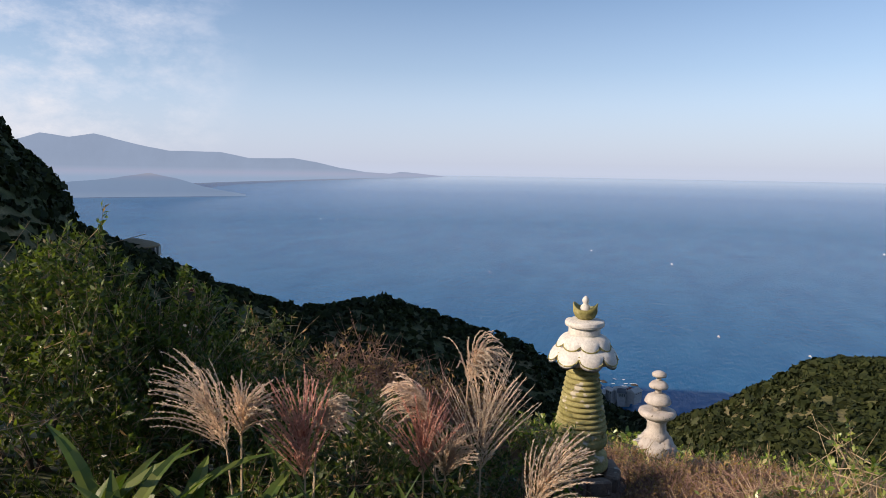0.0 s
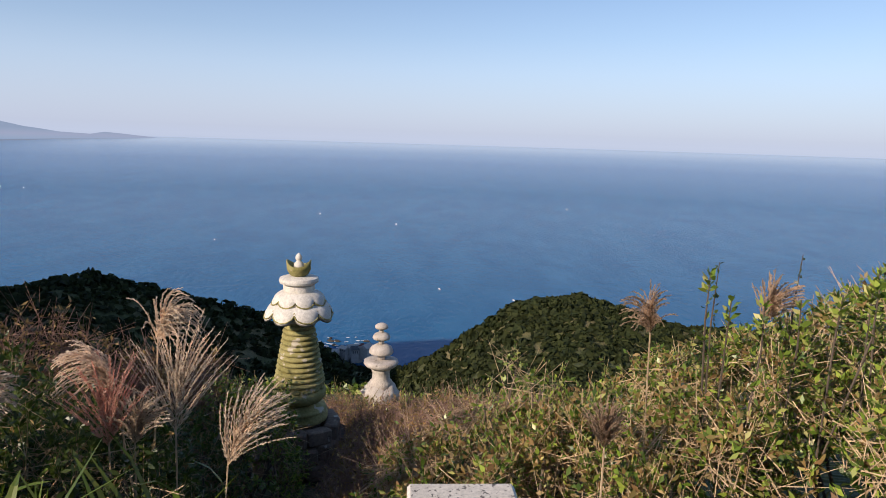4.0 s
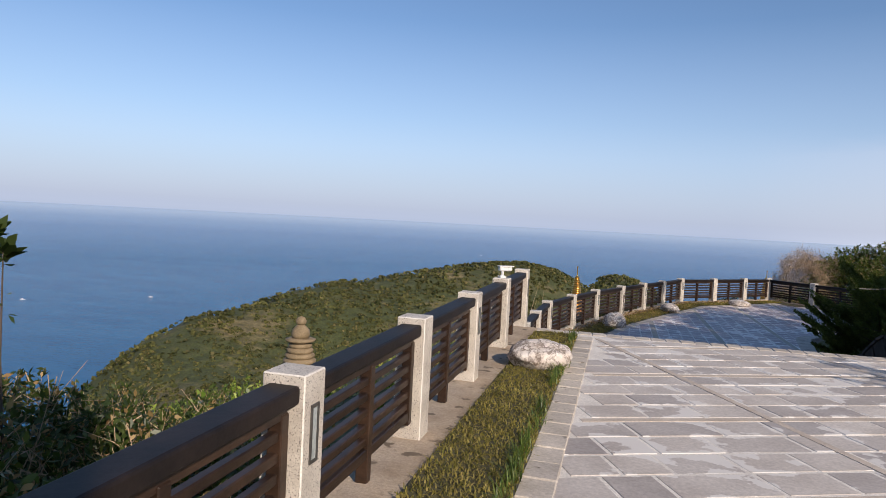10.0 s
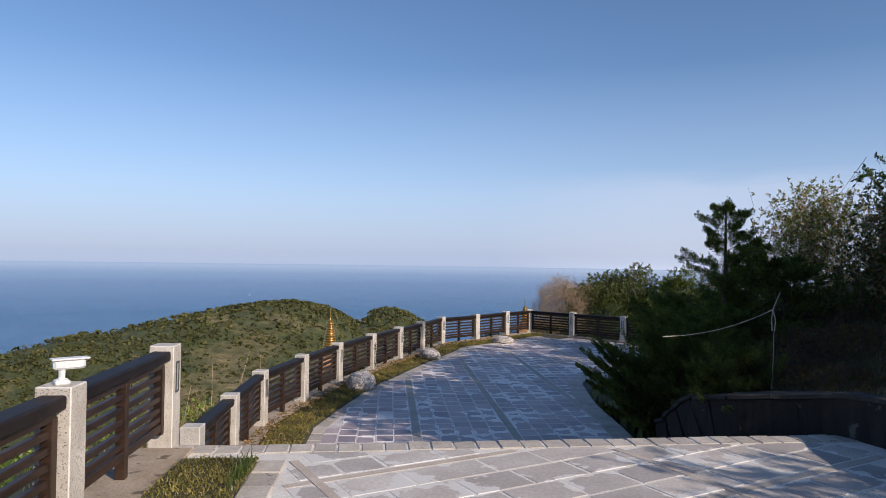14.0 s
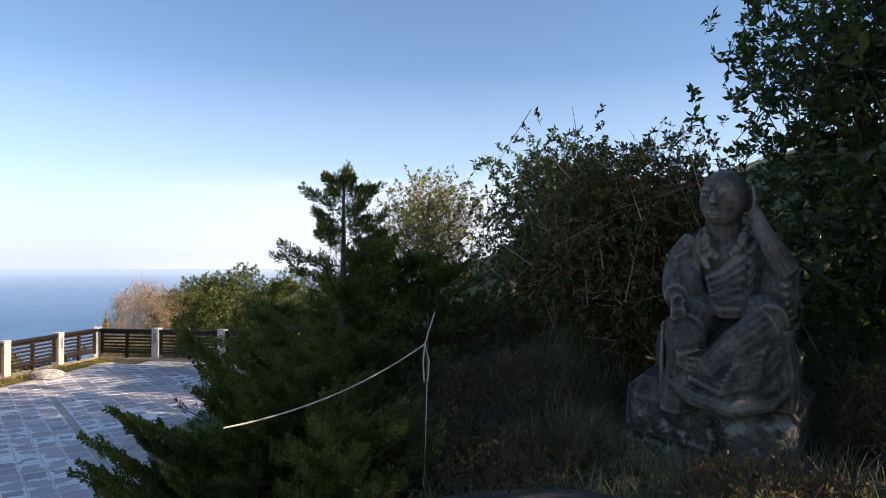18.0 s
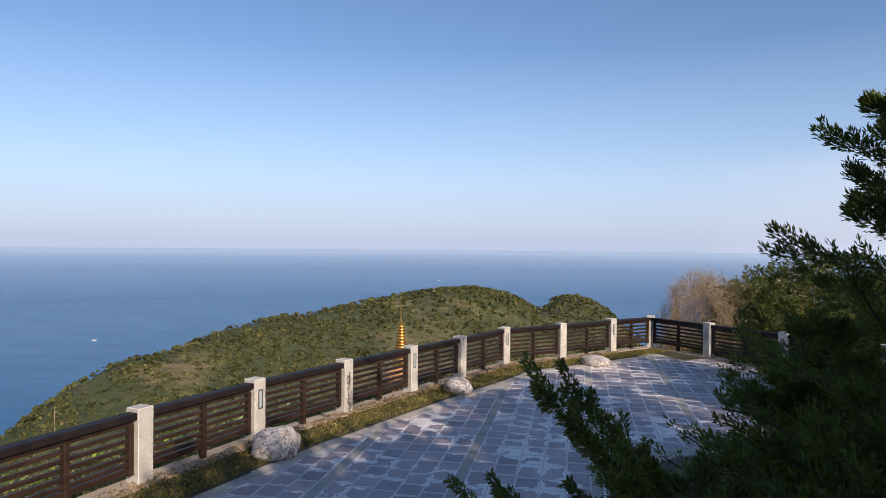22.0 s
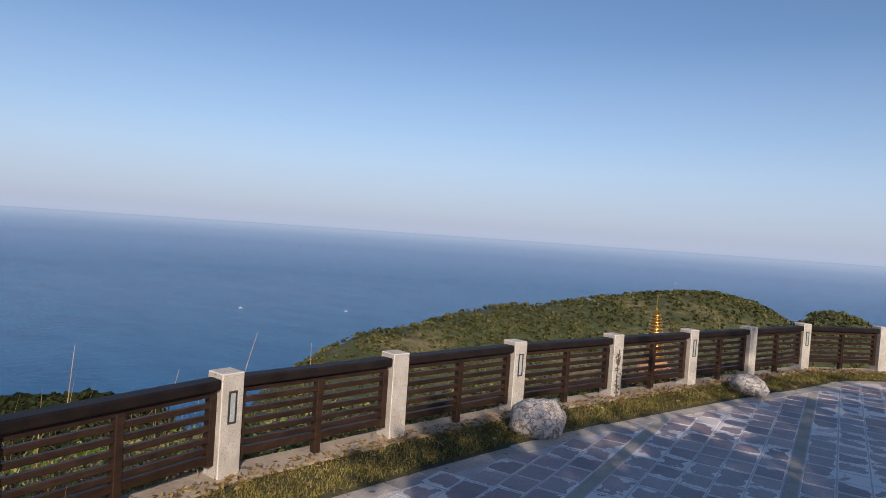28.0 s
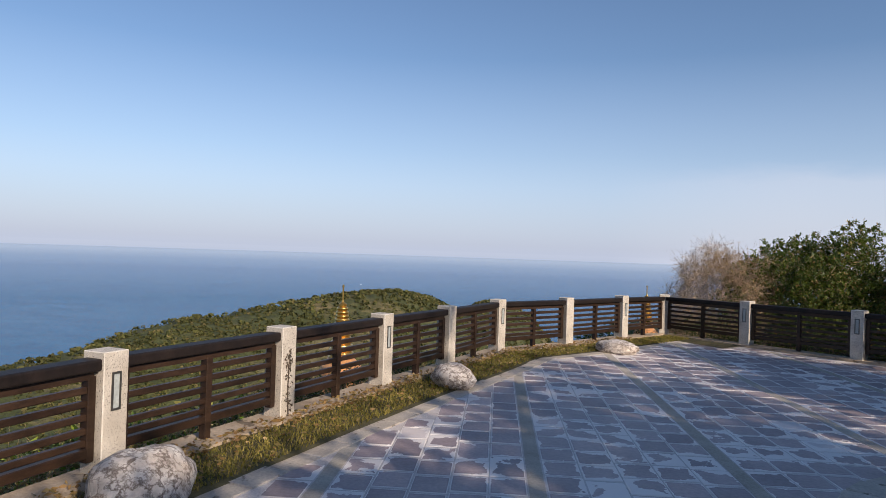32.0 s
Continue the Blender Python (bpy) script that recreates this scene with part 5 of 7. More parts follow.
        tube([(-0.27 + 0.05 * k, -0.49 + 0.015 * k, 0.62 - 0.015 * k), (-0.06 + 0.02 * k, -0.53, 0.55 + 0.035 * k), (0.16 + 0.01 * k, -0.50, 0.60 + 0.04 * k), (0.33, -0.42, 0.76 + 0.035 * k)], [0.018, 0.034, 0.032, 0.018], 6, b)
    for k in range(4):
        tube([(-0.43, -0.30, 0.90 - 0.05 * k), (-0.33, -0.50 + 0.01 * k, 0.76 - 0.02 * k), (-0.17, -0.47, 0.80 - 0.06 * k)], [0.008, 0.017, 0.008], 6, b)
    for k in range(4):
        tube([(-0.46, -0.05 - 0.06 * k, 0.95), (-0.47, -0.10 - 0.06 * k, 0.7), (-0.45, -0.12 - 0.07 * k, 0.4)], [0.012, 0.02, 0.016], 6, b)
    tube([(-0.42, -0.36, 0.60), (-0.24, -0.50, 0.50), (0.02, -0.53, 0.45), (0.26, -0.46, 0.48), (0.44, -0.32, 0.62)], [0.03, 0.05, 0.055, 0.05, 0.03], 8, b)
    blob(b, (0.0, -0.42, 0.58), (0.34, 0.10, 0.14))
    for v in b.verts:
        if v.co.z < 0.5:
            v.co += Vector((1, 1, 0.6)) * 0.03 * noise.noise(v.co * 7)
    for v in b.verts:
        v.co.x *= 0.88
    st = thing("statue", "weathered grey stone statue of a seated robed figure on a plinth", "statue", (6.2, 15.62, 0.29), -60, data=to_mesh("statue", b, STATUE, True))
    rm = st.modifiers.new("merge", "REMESH")
    rm.mode, rm.voxel_size, rm.use_smooth_shade = "VOXEL", 0.0115, True
    sm = st.modifiers.new("soften", "SMOOTH")
    sm.factor, sm.iterations = 0.4, 1
    return st


seated_statue()

# ---- plants ----
R = np.random.default_rng(11)


def gz(x, y):
    return float(ground_z(np.array([x]), np.array([y]))[0])


def shrub(label, x, y, bases, seed, leaf, per=14, length=0.22, size=0.055, slim=0.42, up=0.9, dry=0.0, twigs=250, twig_len=0.45, name="shrub", category="shrub", spread=0.6, twig_mat=None, bunch=0.3, dry_mat=None):
    """A bush: branches from the root, twigs, leafy shoots and, where asked, dry leaves."""
    rng = np.random.default_rng(seed)
    o = np.array([x, y, gz(x, y)])
    sh = thing(name, label, category, tuple(o))
    c = np.asarray(bases, float) - o
    q, a, e = shoots(rng, c, length, per, size, slim, up, spread, bunch)
    b = bmesh.new()
    for k in range(14):
        end = Vector(c[rng.integers(0, len(c))])
        root = Vector((end.x * 0.3 + rng.normal(0, 0.08), end.y * 0.3 + rng.normal(0, 0.08), -0.12))
        mid = root.lerp(end, 0.5) + Vector(rng.normal(0, 0.1, 3))
        tube([root, mid, end], [0.02, 0.013, 0.005], 5, b)
    part("branch_frame", b, BARK, sh)
    i = rng.integers(0, len(c), twigs)
    d = unit(rng.normal(0, 0.8, (twigs, 3)) + np.array([0, 0, 0.5]))
    s0 = c[i] - d * twig_len * 0.5
    tw = np.concatenate([sticks(s0, s0 + d * twig_len * rng.uniform(0.5, 1.4, (twigs, 1)), 0.003), sticks(a, e, 0.002)])
    part("twig_tangle", quads("twig_tangle", tw, twig_mat or TWIG), None, sh, "dry brown twigs")
    if dry:
        k = rng.random(len(q)) < dry
        part("dry_foliage", quads("dry_foliage", q[k], dry_mat or LEAF_DRY), None, sh, "dry brown leaves")
        q = q[~k]
    part("crown", quads("crown", q, leaf), None, sh)
    return sh


def under(rng, n, x0, x1, y0, y1, top, thick):
    m = n * 5 // 2
    xs, ys = rng.uniform(x0, x1, m), rng.uniform(y0, y1, m)
    zt = np.array([top(a, b) for a, b in zip(xs, ys)])
    p = np.stack([xs, ys, zt - thick * rng.random(m) ** 1.5], 1)
    clump = np.sin(p[:, 0] * 8 + 3 * np.sin(p[:, 1] * 4)) + np.sin(p[:, 1] * 9 + 2 * np.sin(p[:, 2] * 6)) + np.sin(p[:, 2] * 11 + 2 * np.sin(p[:, 0] * 5))
    return p[np.argsort(clump + rng.normal(0, 0.45, m))[m - n:]]


def hedge_top(x, y):
    ridge_z = float(np.interp(y, [2.4, 3.2, 4.0, 4.8, 5.6, 6.4, 7.2, 8.2, 9.5, 10.5, 12], [-0.45, -0.2, 0.12, 0.45, 0.72, 0.92, 0.90, 0.55, 0.1, -0.2, -0.6]))
    return ridge_z - 0.26 * abs(x + 3.5) ** 1.4 + 0.1 * math.sin(x * 5.1) * math.cos(y * 4.3)


# the far end's shade is put into its leaf colour, LEAF_DARK
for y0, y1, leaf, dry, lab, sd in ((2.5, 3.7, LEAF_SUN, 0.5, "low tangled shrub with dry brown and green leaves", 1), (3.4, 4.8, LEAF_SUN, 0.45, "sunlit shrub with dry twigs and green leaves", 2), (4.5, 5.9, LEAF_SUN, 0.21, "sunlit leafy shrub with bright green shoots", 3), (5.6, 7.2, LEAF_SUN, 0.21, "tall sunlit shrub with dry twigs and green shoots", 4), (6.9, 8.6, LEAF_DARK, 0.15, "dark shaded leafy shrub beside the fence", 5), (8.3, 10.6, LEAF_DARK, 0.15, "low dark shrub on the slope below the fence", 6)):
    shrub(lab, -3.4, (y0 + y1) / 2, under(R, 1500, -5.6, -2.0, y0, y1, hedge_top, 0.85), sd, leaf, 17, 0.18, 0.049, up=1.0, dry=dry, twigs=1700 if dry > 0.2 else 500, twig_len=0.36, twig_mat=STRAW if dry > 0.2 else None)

# tall leafy shoots that stand above the hedge
for x, y, z, h, sd, lab in ((-3.21, 6.59, 1.46, 0.6, 1, "slender green shoot with a tuft of leaves"), (-3.72, 7.52, 1.36, 0.5, 2, "slender shoot with a small leaf tuft"), (-3.56, 8.32, 1.36, 0.75, 3, "dark slender shoot with a leaf tuft"), (-2.96, 7.85, 1.32, 0.8, 4, "dark slender shoot with drooping leaves"), (-3.81, 5.18, 0.98, 0.45, 5, "upright green leafy shoot"), (-3.6, 5.0, 0.9, 0.45, 6, "upright green leafy shoot"), (-3.3, 6.1, 1.2, 0.6, 7, "thin branching shoot with small leaves"), (-3.35, 6.3, 1.3, 0.5, 8, "thin branching shoot with small leaves"), (-3.72, 4.23, 0.95, 0.4, 20, "small green leafy shoot"), (-3.68, 4.33, 0.82, 0.4, 21, "small green leafy shoot"), (-3.62, 4.47, 0.82, 0.4, 22, "small green leafy shoot"), (-3.55, 4.61, 0.86, 0.4, 23, "small green leafy shoot"), (-3.47, 4.76, 0.90, 0.4, 24, "small green leafy shoot"), (-3.40, 4.88, 0.95, 0.4, 25, "small green leafy shoot"), (-3.50, 5.35, 1.05, 0.4, 26, "small green leafy shoot"), (-3.40, 5.70, 1.10, 0.4, 27, "small green leafy shoot"), (-3.30, 5.95, 1.20, 0.4, 28, "small green leafy shoot"), (-3.60, 6.90, 1.30, 0.4, 29, "small green leafy shoot")):
    rng = np.random.default_rng(100 + sd)
    sp = thing("leafy_shoot", lab, "shoot", (x, y, z - h - (0.08 if sd > 4 else 0.0)), 0, "tall shoots above the hedge")
    part("stalk", tube([(rng.normal(0, 0.04), rng.normal(0, 0.04), -0.5), (rng.normal(0, 0.008), rng.normal(0, 0.008), h * 0.4), (0, 0, h)], [0.006, 0.005, 0.003], 5), BARK, sp)
    palm = sd in (3, 4)
    whorls = np.sort(h - (0.07 if palm else 0.16 if sd > 4 else 0.06) * rng.random(22 if palm else 20))
    ring = np.arange(len(whorls)) * 2.4
    way = unit(np.stack([np.cos(ring), np.sin(ring), 0.25 + 0.9 * (whorls - whorls[0]) / (h - whorls[0])], 1) + rng.normal(0, 0.2, (len(whorls), 3)))
    q1 = leaf_quads(rng, np.column_stack([rng.normal(0, 0.006, (len(whorls), 2)), whorls]), way, 0.095 if palm else 0.055, 0.5)
    q2 = leaf_quads(rng, np.column_stack([rng.normal(0, 0.012, (9, 2)), rng.uniform(0.0, h - 0.15, 9)]), unit(rng.normal(0, 1, (9, 3))), 0.045, 0.45)
    tagged(part("leaf_tuft", quads("leaf_tuft", np.concatenate([q1, q2]), LEAF_DARK if sd in (3, 4) else LEAF_SUN), None, sp), kind="stuff")
for x, y, z, h, sd in ((-3.42, 7.84, 1.62, 0.95, 1), (-3.69, 7.94, 1.55, 0.85, 2), (-3.9, 4.35, 0.9, 0.7, 3), (-3.9, 4.8, 0.95, 0.6, 4)):
    rng = np.random.default_rng(140 + sd)
    sp = thing("bare_shoot", "thin dark bare shoot with tiny buds", "shoot", (x, y, z - h), 0, "thin shoots above the hedge")
    part("stalk", tube([(-0.08, 0.05, -0.4), (-0.03, 0.01, h * 0.5), (0.02, 0, h)], [0.006, 0.005, 0.002], 5), BARK, sp)
    zz = rng.uniform(h * 0.2, h, 22)
    tagged(part("bud_row", quads("bud_row", leaf_quads(rng, np.column_stack([0.02 * zz / h, 0 * zz, zz]), unit(rng.normal(0, 1, (22, 3))), 0.028, 0.6), LEAF_DARK), None, sp), kind="stuff")


def heap(rng, n, x, y, rx, ry, z0, z1):
    """Points through a rounded heap, most of them near its skin."""
    d = unit(rng.normal(0, 1, (n, 3)))
    d[:, 2] = np.abs(d[:, 2])
    k = rng.uniform(0.55, 1.0, (n, 1)) ** 0.5
    lump = 1 + 0.16 * np.sin(d[:, :1] * 5 + x) * np.cos(d[:, 1:2] * 4 + y)
    return np.array([x, y, z0]) + d * k * lump * np.array([rx, ry, z1 - z0])


for x, y, rx, ry, top, leaf, dry, n, lab, sd in ((-3.8, -0.45, 0.55, 0.6, 0.72, LEAF_BUSH, 0.02, 1300, "tall leafy green shrub beside the terrace", 21), (-3.3, -0.95, 0.75, 0.85, 1.02, LEAF_BUSH, 0.03, 1900, "dense dark green shrub", 22), (-3.6, 0.9, 0.8, 0.8, 0.22, LEAF_DARK, 0.05, 1000, "dark leafy shrub below the terrace", 23), (-4.6, -0.5, 0.9, 0.9, 0.30, LEAF_DARK, 0.1, 1000, "dark leafy shrub on the slope", 24), (-5.6, -0.05, 0.9, 1.1, -0.02, LEAF_DRY, 0.5, 700, "reddish dry twiggy shrub on the slope", 25), (-6.2, 0.6, 0.9, 0.7, -0.45, LEAF_DRY, 0.4, 900, "dry brown twiggy shrub on the slope", 26), (-4.9, 0.75, 1.0, 0.8, -0.5, LEAF_DARK, 0.05, 900, "dark shrub in the shade below the plumes", 27), (-6.3, 1.3, 0.6, 0.5, -0.75, LEAF_SUN, 0.1, 500, "small bright green shrub beside the pagoda", 28), (-6.2, 3.0, 1.0, 1.0, -1.05, LEAF_DRY, 0.6, 900, "brown dry scrub on the slope", 29), (-8.3, 3.4, 1.4, 1.4, -1.75, LEAF_DRY, 0.7, 900, "brown dry scrub lower on the slope", 30), (-4.6, 3.2, 0.9, 0.7, -0.4, LEAF_SUN, 0.4, 700, "sunlit low shrub of green and dry leaves", 31), (-7.2, 2.5, 0.9, 0.6, -1.5, LEAF_DRY, 0.8, 700, "reddish brown dry scrub beside the pagoda", 32), (-9.5, 1.6, 1.4, 1.0, -2.5, LEAF_DRY, 0.7, 800, "brown dry scrub behind the pagoda", 33), (-5.3, 2.6, 0.6, 0.5, -1.15, LEAF_DRY, 0.6, 500, "low brown twiggy scrub", 34)):
    z0 = gz(x, y)
    shrub(lab, x, y, heap(R, n, x, y, rx, ry, z0, top), sd, leaf, 13 if dry < 0.3 else 6, 0.17, 0.047, slim=0.38, dry=dry, twigs=260 if dry < 0.3 else 2200, twig_mat=REDTWIG if leaf == LEAF_DRY else None)


shrub("young yellow-green sprigs among the straw", -4.6, 3.5, heap(R, 60, -4.6, 3.6, 0.7, 0.4, -0.5, 0.08), 97, LEAF_SUN, 8, 0.18, 0.04, slim=0.5, twigs=60, twig_len=0.4)


def plume(x, y, z, h, lean, seed, mat, label, n=46, fan=0.68, fall=0.14):
    """A feathery plume of silver grass on its stalk: fuzzy strands off a short axis; z is the foot of the feather."""
    rng = np.random.default_rng(seed)
    pl = thing("grass_plume", label, "grass plume", (x, y, z), 0, "plumes beside the terrace")
    lx, ly = lean
    part("stalk", tube([(-lx * 0.5, -ly * 0.5, -0.9), (-lx * 0.12, -ly * 0.12, -0.3), (0, 0, 0), (lx * 0.12, ly * 0.12, h * 0.25), (lx * 0.35, ly * 0.35, h * 0.48)], [0.006, 0.005, 0.0045, 0.003, 0.002], 5), TWIG, pl)
    t = (np.arange(n) + rng.random(n)) / n
    base = np.stack([lx * 0.35 * t ** 1.4, ly * 0.35 * t ** 1.4, h * 0.48 * t], 1)
    a = np.arange(n) * 2.4 + rng.normal(0, 0.4, n)
    spread = fan * (1.1 - 0.65 * t)
    d = unit(np.stack([np.cos(a) * spread + lx / h, np.sin(a) * spread + ly / h, np.full(n, 1.0)], 1))
    ln = h * rng.uniform(0.72, 0.98, n) * (1 - 0.25 * t)
    out, c, segs = [], base.copy(), 14
    for i in range(segs):
        nxt = c + d * (ln / segs)[:, None]
        out.append(sticks(c, nxt, 0.0022))
        for _ in range(6 if i else 2):
            p = c + (nxt - c) * rng.random((n, 1))
            out.append(leaf_quads(rng, p, unit(d + rng.normal(0, 0.28, (n, 3))), 0.023 * (1 - 0.45 * i / segs), 0.32))
        c = nxt
        d = unit(d + np.array([lx * 0.2, ly * 0.2, -fall * 0.45]) * (0.3 + i / segs) + rng.normal(0, 0.02, (n, 3)))
    part("feather", quads("feather", np.concatenate(out), mat), None, pl)
    return pl


for x, y, z, h, lx, ly, mat, sd, lab, fall in ((-2.85, 0.69, 0.33, 0.42, 0.06, -0.24, PLUME, 1, "tan feathery grass plume leaning over", 0.16), (-2.86, 0.76, 0.40, 0.24, 0.0, 0.05, PLUME, 12, "small tan plume beside a larger one", 0.2), (-3.04, 0.96, 0.16, 0.44, 0.02, -0.05, PLUME_RED, 2, "reddish feathery grass plume", 0.06), (-3.11, 0.98, 0.34, 0.22, -0.02, 0.14, PLUME, 7, "small tan plume drooping aside", 0.34), (-3.37, 1.40, 0.10, 0.40, 0.0, 0.0, PLUME_RED, 3, "reddish tan feathery grass plume", 0.07), (-3.43, 1.42, 0.33, 0.30, 0.05, -0.2, PLUME, 8, "tan plume curling over", 0.4), (-3.4, 1.5, 0.1, 0.24, 0.0, 0.05, PLUME, 13, "small tan plume below a taller one", 0.2), (-3.55, 1.63, 0.09, 0.52, 0.0, 0.04, PLUME, 4, "upright tan feathery grass plume", 0.05), (-3.64, 1.53, 0.5, 0.28, 0.0, 0.14, PLUME, 5, "tall drooping silvery grass plume", 0.5), (-3.32, 1.93, 0.04, 0.38, -0.02, 0.2, PLUME, 6, "short tan feathery grass plume", 0.08), (-3.83, 4.60, 0.58, 0.26, 0.0, 0.1, PLUME_DIM, 9, "tan plume leaning in the hedge", 0.2), (-3.96, 4.04, 0.48, 0.26, 0.0, -0.05, PLUME_DIM, 10, "thin tan plume in the hedge", 0.4), (-3.27, 3.6, 0.15, 0.2, 0.0, 0.0, PLUME_DIM, 11, "small tan plume in the hedge", 0.1)):
    plume(x, y, z, h, (lx, ly), sd, mat, lab, fall=fall)


def tuft(x, y, z, n, h, w, lean, seed, mat, label, rad=0.4, name="grass_tuft"):
    rng = np.random.default_rng(seed)
    xs, ys = x + rng.normal(0, rad, n), y + rng.normal(0, rad, n)
    zs = np.full(n, z) if z is not None else ground_z(xs, ys)
    return tagged(new(name, blades(rng, np.stack([xs, ys, zs], 1), h, w, lean, mat)), label, "grass", kind="stuff")




def strap_leaves(x, y, z, n, length, width, seed, label, rad):
    """Broad pointed leaves that rise from one root and arch over."""
    rng = np.random.default_rng(seed)
    root = np.stack([x + rng.normal(0, rad, n), y + rng.normal(0, rad, n), np.full(n, z)], 1)
    a = rng.uniform(0, 6.283, n)
    d, s = np.stack([np.cos(a), np.sin(a), 0 * a], 1), np.stack([-np.sin(a), np.cos(a), 0 * a], 1)
    h, w, lean = length * rng.uniform(0.7, 1.2, (n, 1)), width * rng.uniform(0.7, 1.2, (n, 1)), rng.uniform(0.25, 0.95, (n, 1))
    out, before = [], None
    for i in range(8):
        t = i / 7
        c = root + d * h * lean * t ** 1.6 + np.array([0, 0, 1.0]) * h * (t - 0.45 * lean * t ** 2.6)
        half = w * 0.5 * math.sin(math.pi * (0.1 + 0.89 * t)) ** 0.8
        fold = np.array([0, 0, 1.0]) * half * 0.35
        now = (c - s * half + fold, c, c + s * half + fold)
        if before:
            out += [np.stack([before[0], before[1], now[1], now[0]], 1), np.stack([before[1], before[2], now[2], now[1]], 1)]
        before = now
    return tagged(new("broad_leaf_clump", quads("broad_leaf_clump", np.concatenate(out), BLADE)), label, "plant", kind="stuff")


strap_leaves(-2.2, 0.62, -0.05, 38, 0.58, 0.085, 5, "broad green leaves below the plumes", 0.22)
strap_leaves(-2.8, 1.1, -0.2, 14, 0.46, 0.06, 7, "broad green leaves between the plume stalks", 0.25)
tuft(-2.9, 1.25, -0.25, 70, 0.5, 0.05, 0.6, 6, BLADE, "long green grass blades below the plumes", 0.35)


def fox_tails(rng, s0, e0):
    """One long spray: a dense tapering tail of short needles with side tails along it."""
    long = e0 - s0
    full = float(np.linalg.norm(long))
    out = []
    tails = [(s0 + long * 0.1, e0, 1400, 0.052)]
    for k in range(9):
        f = 0.25 + 0.075 * k + rng.normal(0, 0.02)
        turn = unit(long / full * 0.85 + np.cross(long / full, [0, 0, 1.0]) * (0.6 if k % 2 else -0.6) + rng.normal(0, 0.2, 3) + np.array([0, 0, 0.2]))
        tails.append((s0 + long * f, s0 + long * f + turn * full * rng.uniform(0.14, 0.24) * (1.25 - f), 230, 0.034))
    for a0, a1, n, fat in tails:
        w = unit(a1 - a0)
        u = rng.random((n, 1))
        rad = rng.normal(0, 1, (n, 3))
        rad = unit(rad - w * (rad * w).sum(-1, keepdims=True))
        bulge = 0.72 + 0.28 * np.sin(u * full * 38 + rad[:, :1] * 2.5) * np.cos(rad[:, 1:2] * 3 + u * 17)
        p = a0 + (a1 - a0) * u + rad * fat * bulge * np.clip(1.15 - u, 0, 1) ** 0.6 * rng.random((n, 1)) ** 0.4 + np.array([0, 0, 0.05]) * u ** 2
        out.append(leaf_quads(rng, p, unit(w * 0.8 + rad * 0.7 + rng.normal(0, 0.25, (n, 3))), 0.028, 0.38))
    return np.concatenate(out)


def juniper(x, y, z, h, spread, seed, label, boughs=70, narrow=0.8, lean=(0, 0), extra=(), low=0.0, rise=0.55, ns=14, nn=23, size=0.062, thick=0.04, ragged=0.3):
    """A conifer: boughs off a trunk, upswept side sprays on the boughs, each spray a brush of fine needles."""
    rng = np.random.default_rng(seed)
    tr = thing("juniper", label, "tree", (x, y, z))
    t = np.linspace(0, 1, boughs) ** 1.1
    a = np.arange(boughs) * 2.4 + rng.normal(0, 0.5, boughs)
    ln = spread * (1 - t) ** narrow * rng.uniform(0.8 - ragged, 1.1, boughs) + 0.12
    start = np.stack([lean[0] * t, lean[1] * t, low + (h - low - 0.12) * t], 1)
    way = np.stack([np.cos(a), np.sin(a), 0.1 + rise * rng.random(boughs)], 1)
    way = unit(way)
    nb = len(ln)
    bm = bmesh.new()
    tube([(0, 0, -0.4), (lean[0] * 0.3, lean[1] * 0.3, h * 0.35), (lean[0], lean[1], h)], [0.075, 0.05, 0.008], 7, bm)
    part("trunk", bm, BARK, tr)
    tip = start + way * ln[:, None]
    part("bough_frame", quads("bough_frame", sticks(start, tip, np.clip(ln * 0.012, 0.004, 0.02)), BARK), None, tr)
    s = np.linspace(0.12, 1.0, ns)[None, :, None] + rng.normal(0, 0.03, (nb, ns, 1))
    p0 = start[:, None] + way[:, None] * ln[:, None, None] * s
    across = unit(np.cross(way, np.array([0, 0, 1.0])))
    hand = np.where(np.arange(ns) % 2 == 0, 1.0, -1.0)[None, :, None] * (1.05 - 0.75 * s)
    w1 = unit(way[:, None] * 0.9 + across[:, None] * hand + rng.normal(0, 0.28, (nb, ns, 3)) + np.array([0, 0, 0.3]))
    l1 = (0.08 + 0.12 * ln[:, None, None]) * (1.15 - s * 0.6) * rng.uniform(0.6, 1.2, (nb, ns, 1))
    u = rng.random((nb, ns, nn, 1)) ** 0.85
    rad = rng.normal(0, 1, (nb, ns, nn, 3))
    rad = unit(rad - w1[:, :, None] * (rad * w1[:, :, None]).sum(-1, keepdims=True))
    wide = thick * np.sqrt(np.clip(1.02 - u, 0, 1)) * rng.random((nb, ns, nn, 1)) ** 0.5
    p1 = p0[:, :, None] + w1[:, :, None] * l1[:, :, None] * u + rad * wide + np.array([0, 0, 1.0]) * (0.3 * l1[:, :, None] * u ** 2)
    d = unit(w1[:, :, None] + rad * 0.6 + np.array([0, 0, 0.5]) * u + rng.normal(0, 0.2, (nb, ns, nn, 3)))
    q = leaf_quads(rng, p1.reshape(-1, 3), d.reshape(-1, 3), size, 0.26)
    for end in extra:
        e0 = np.array([end[0] - x, end[1] - y, end[2] - z])
        s0 = np.array([e0[0] * 0.15, e0[1] * 0.15, e0[2] * 0.4])
        q = np.concatenate([q, fox_tails(rng, s0, e0)])
    part("crown", quads("crown", q, JUNIPER), None, tr)
    return tr


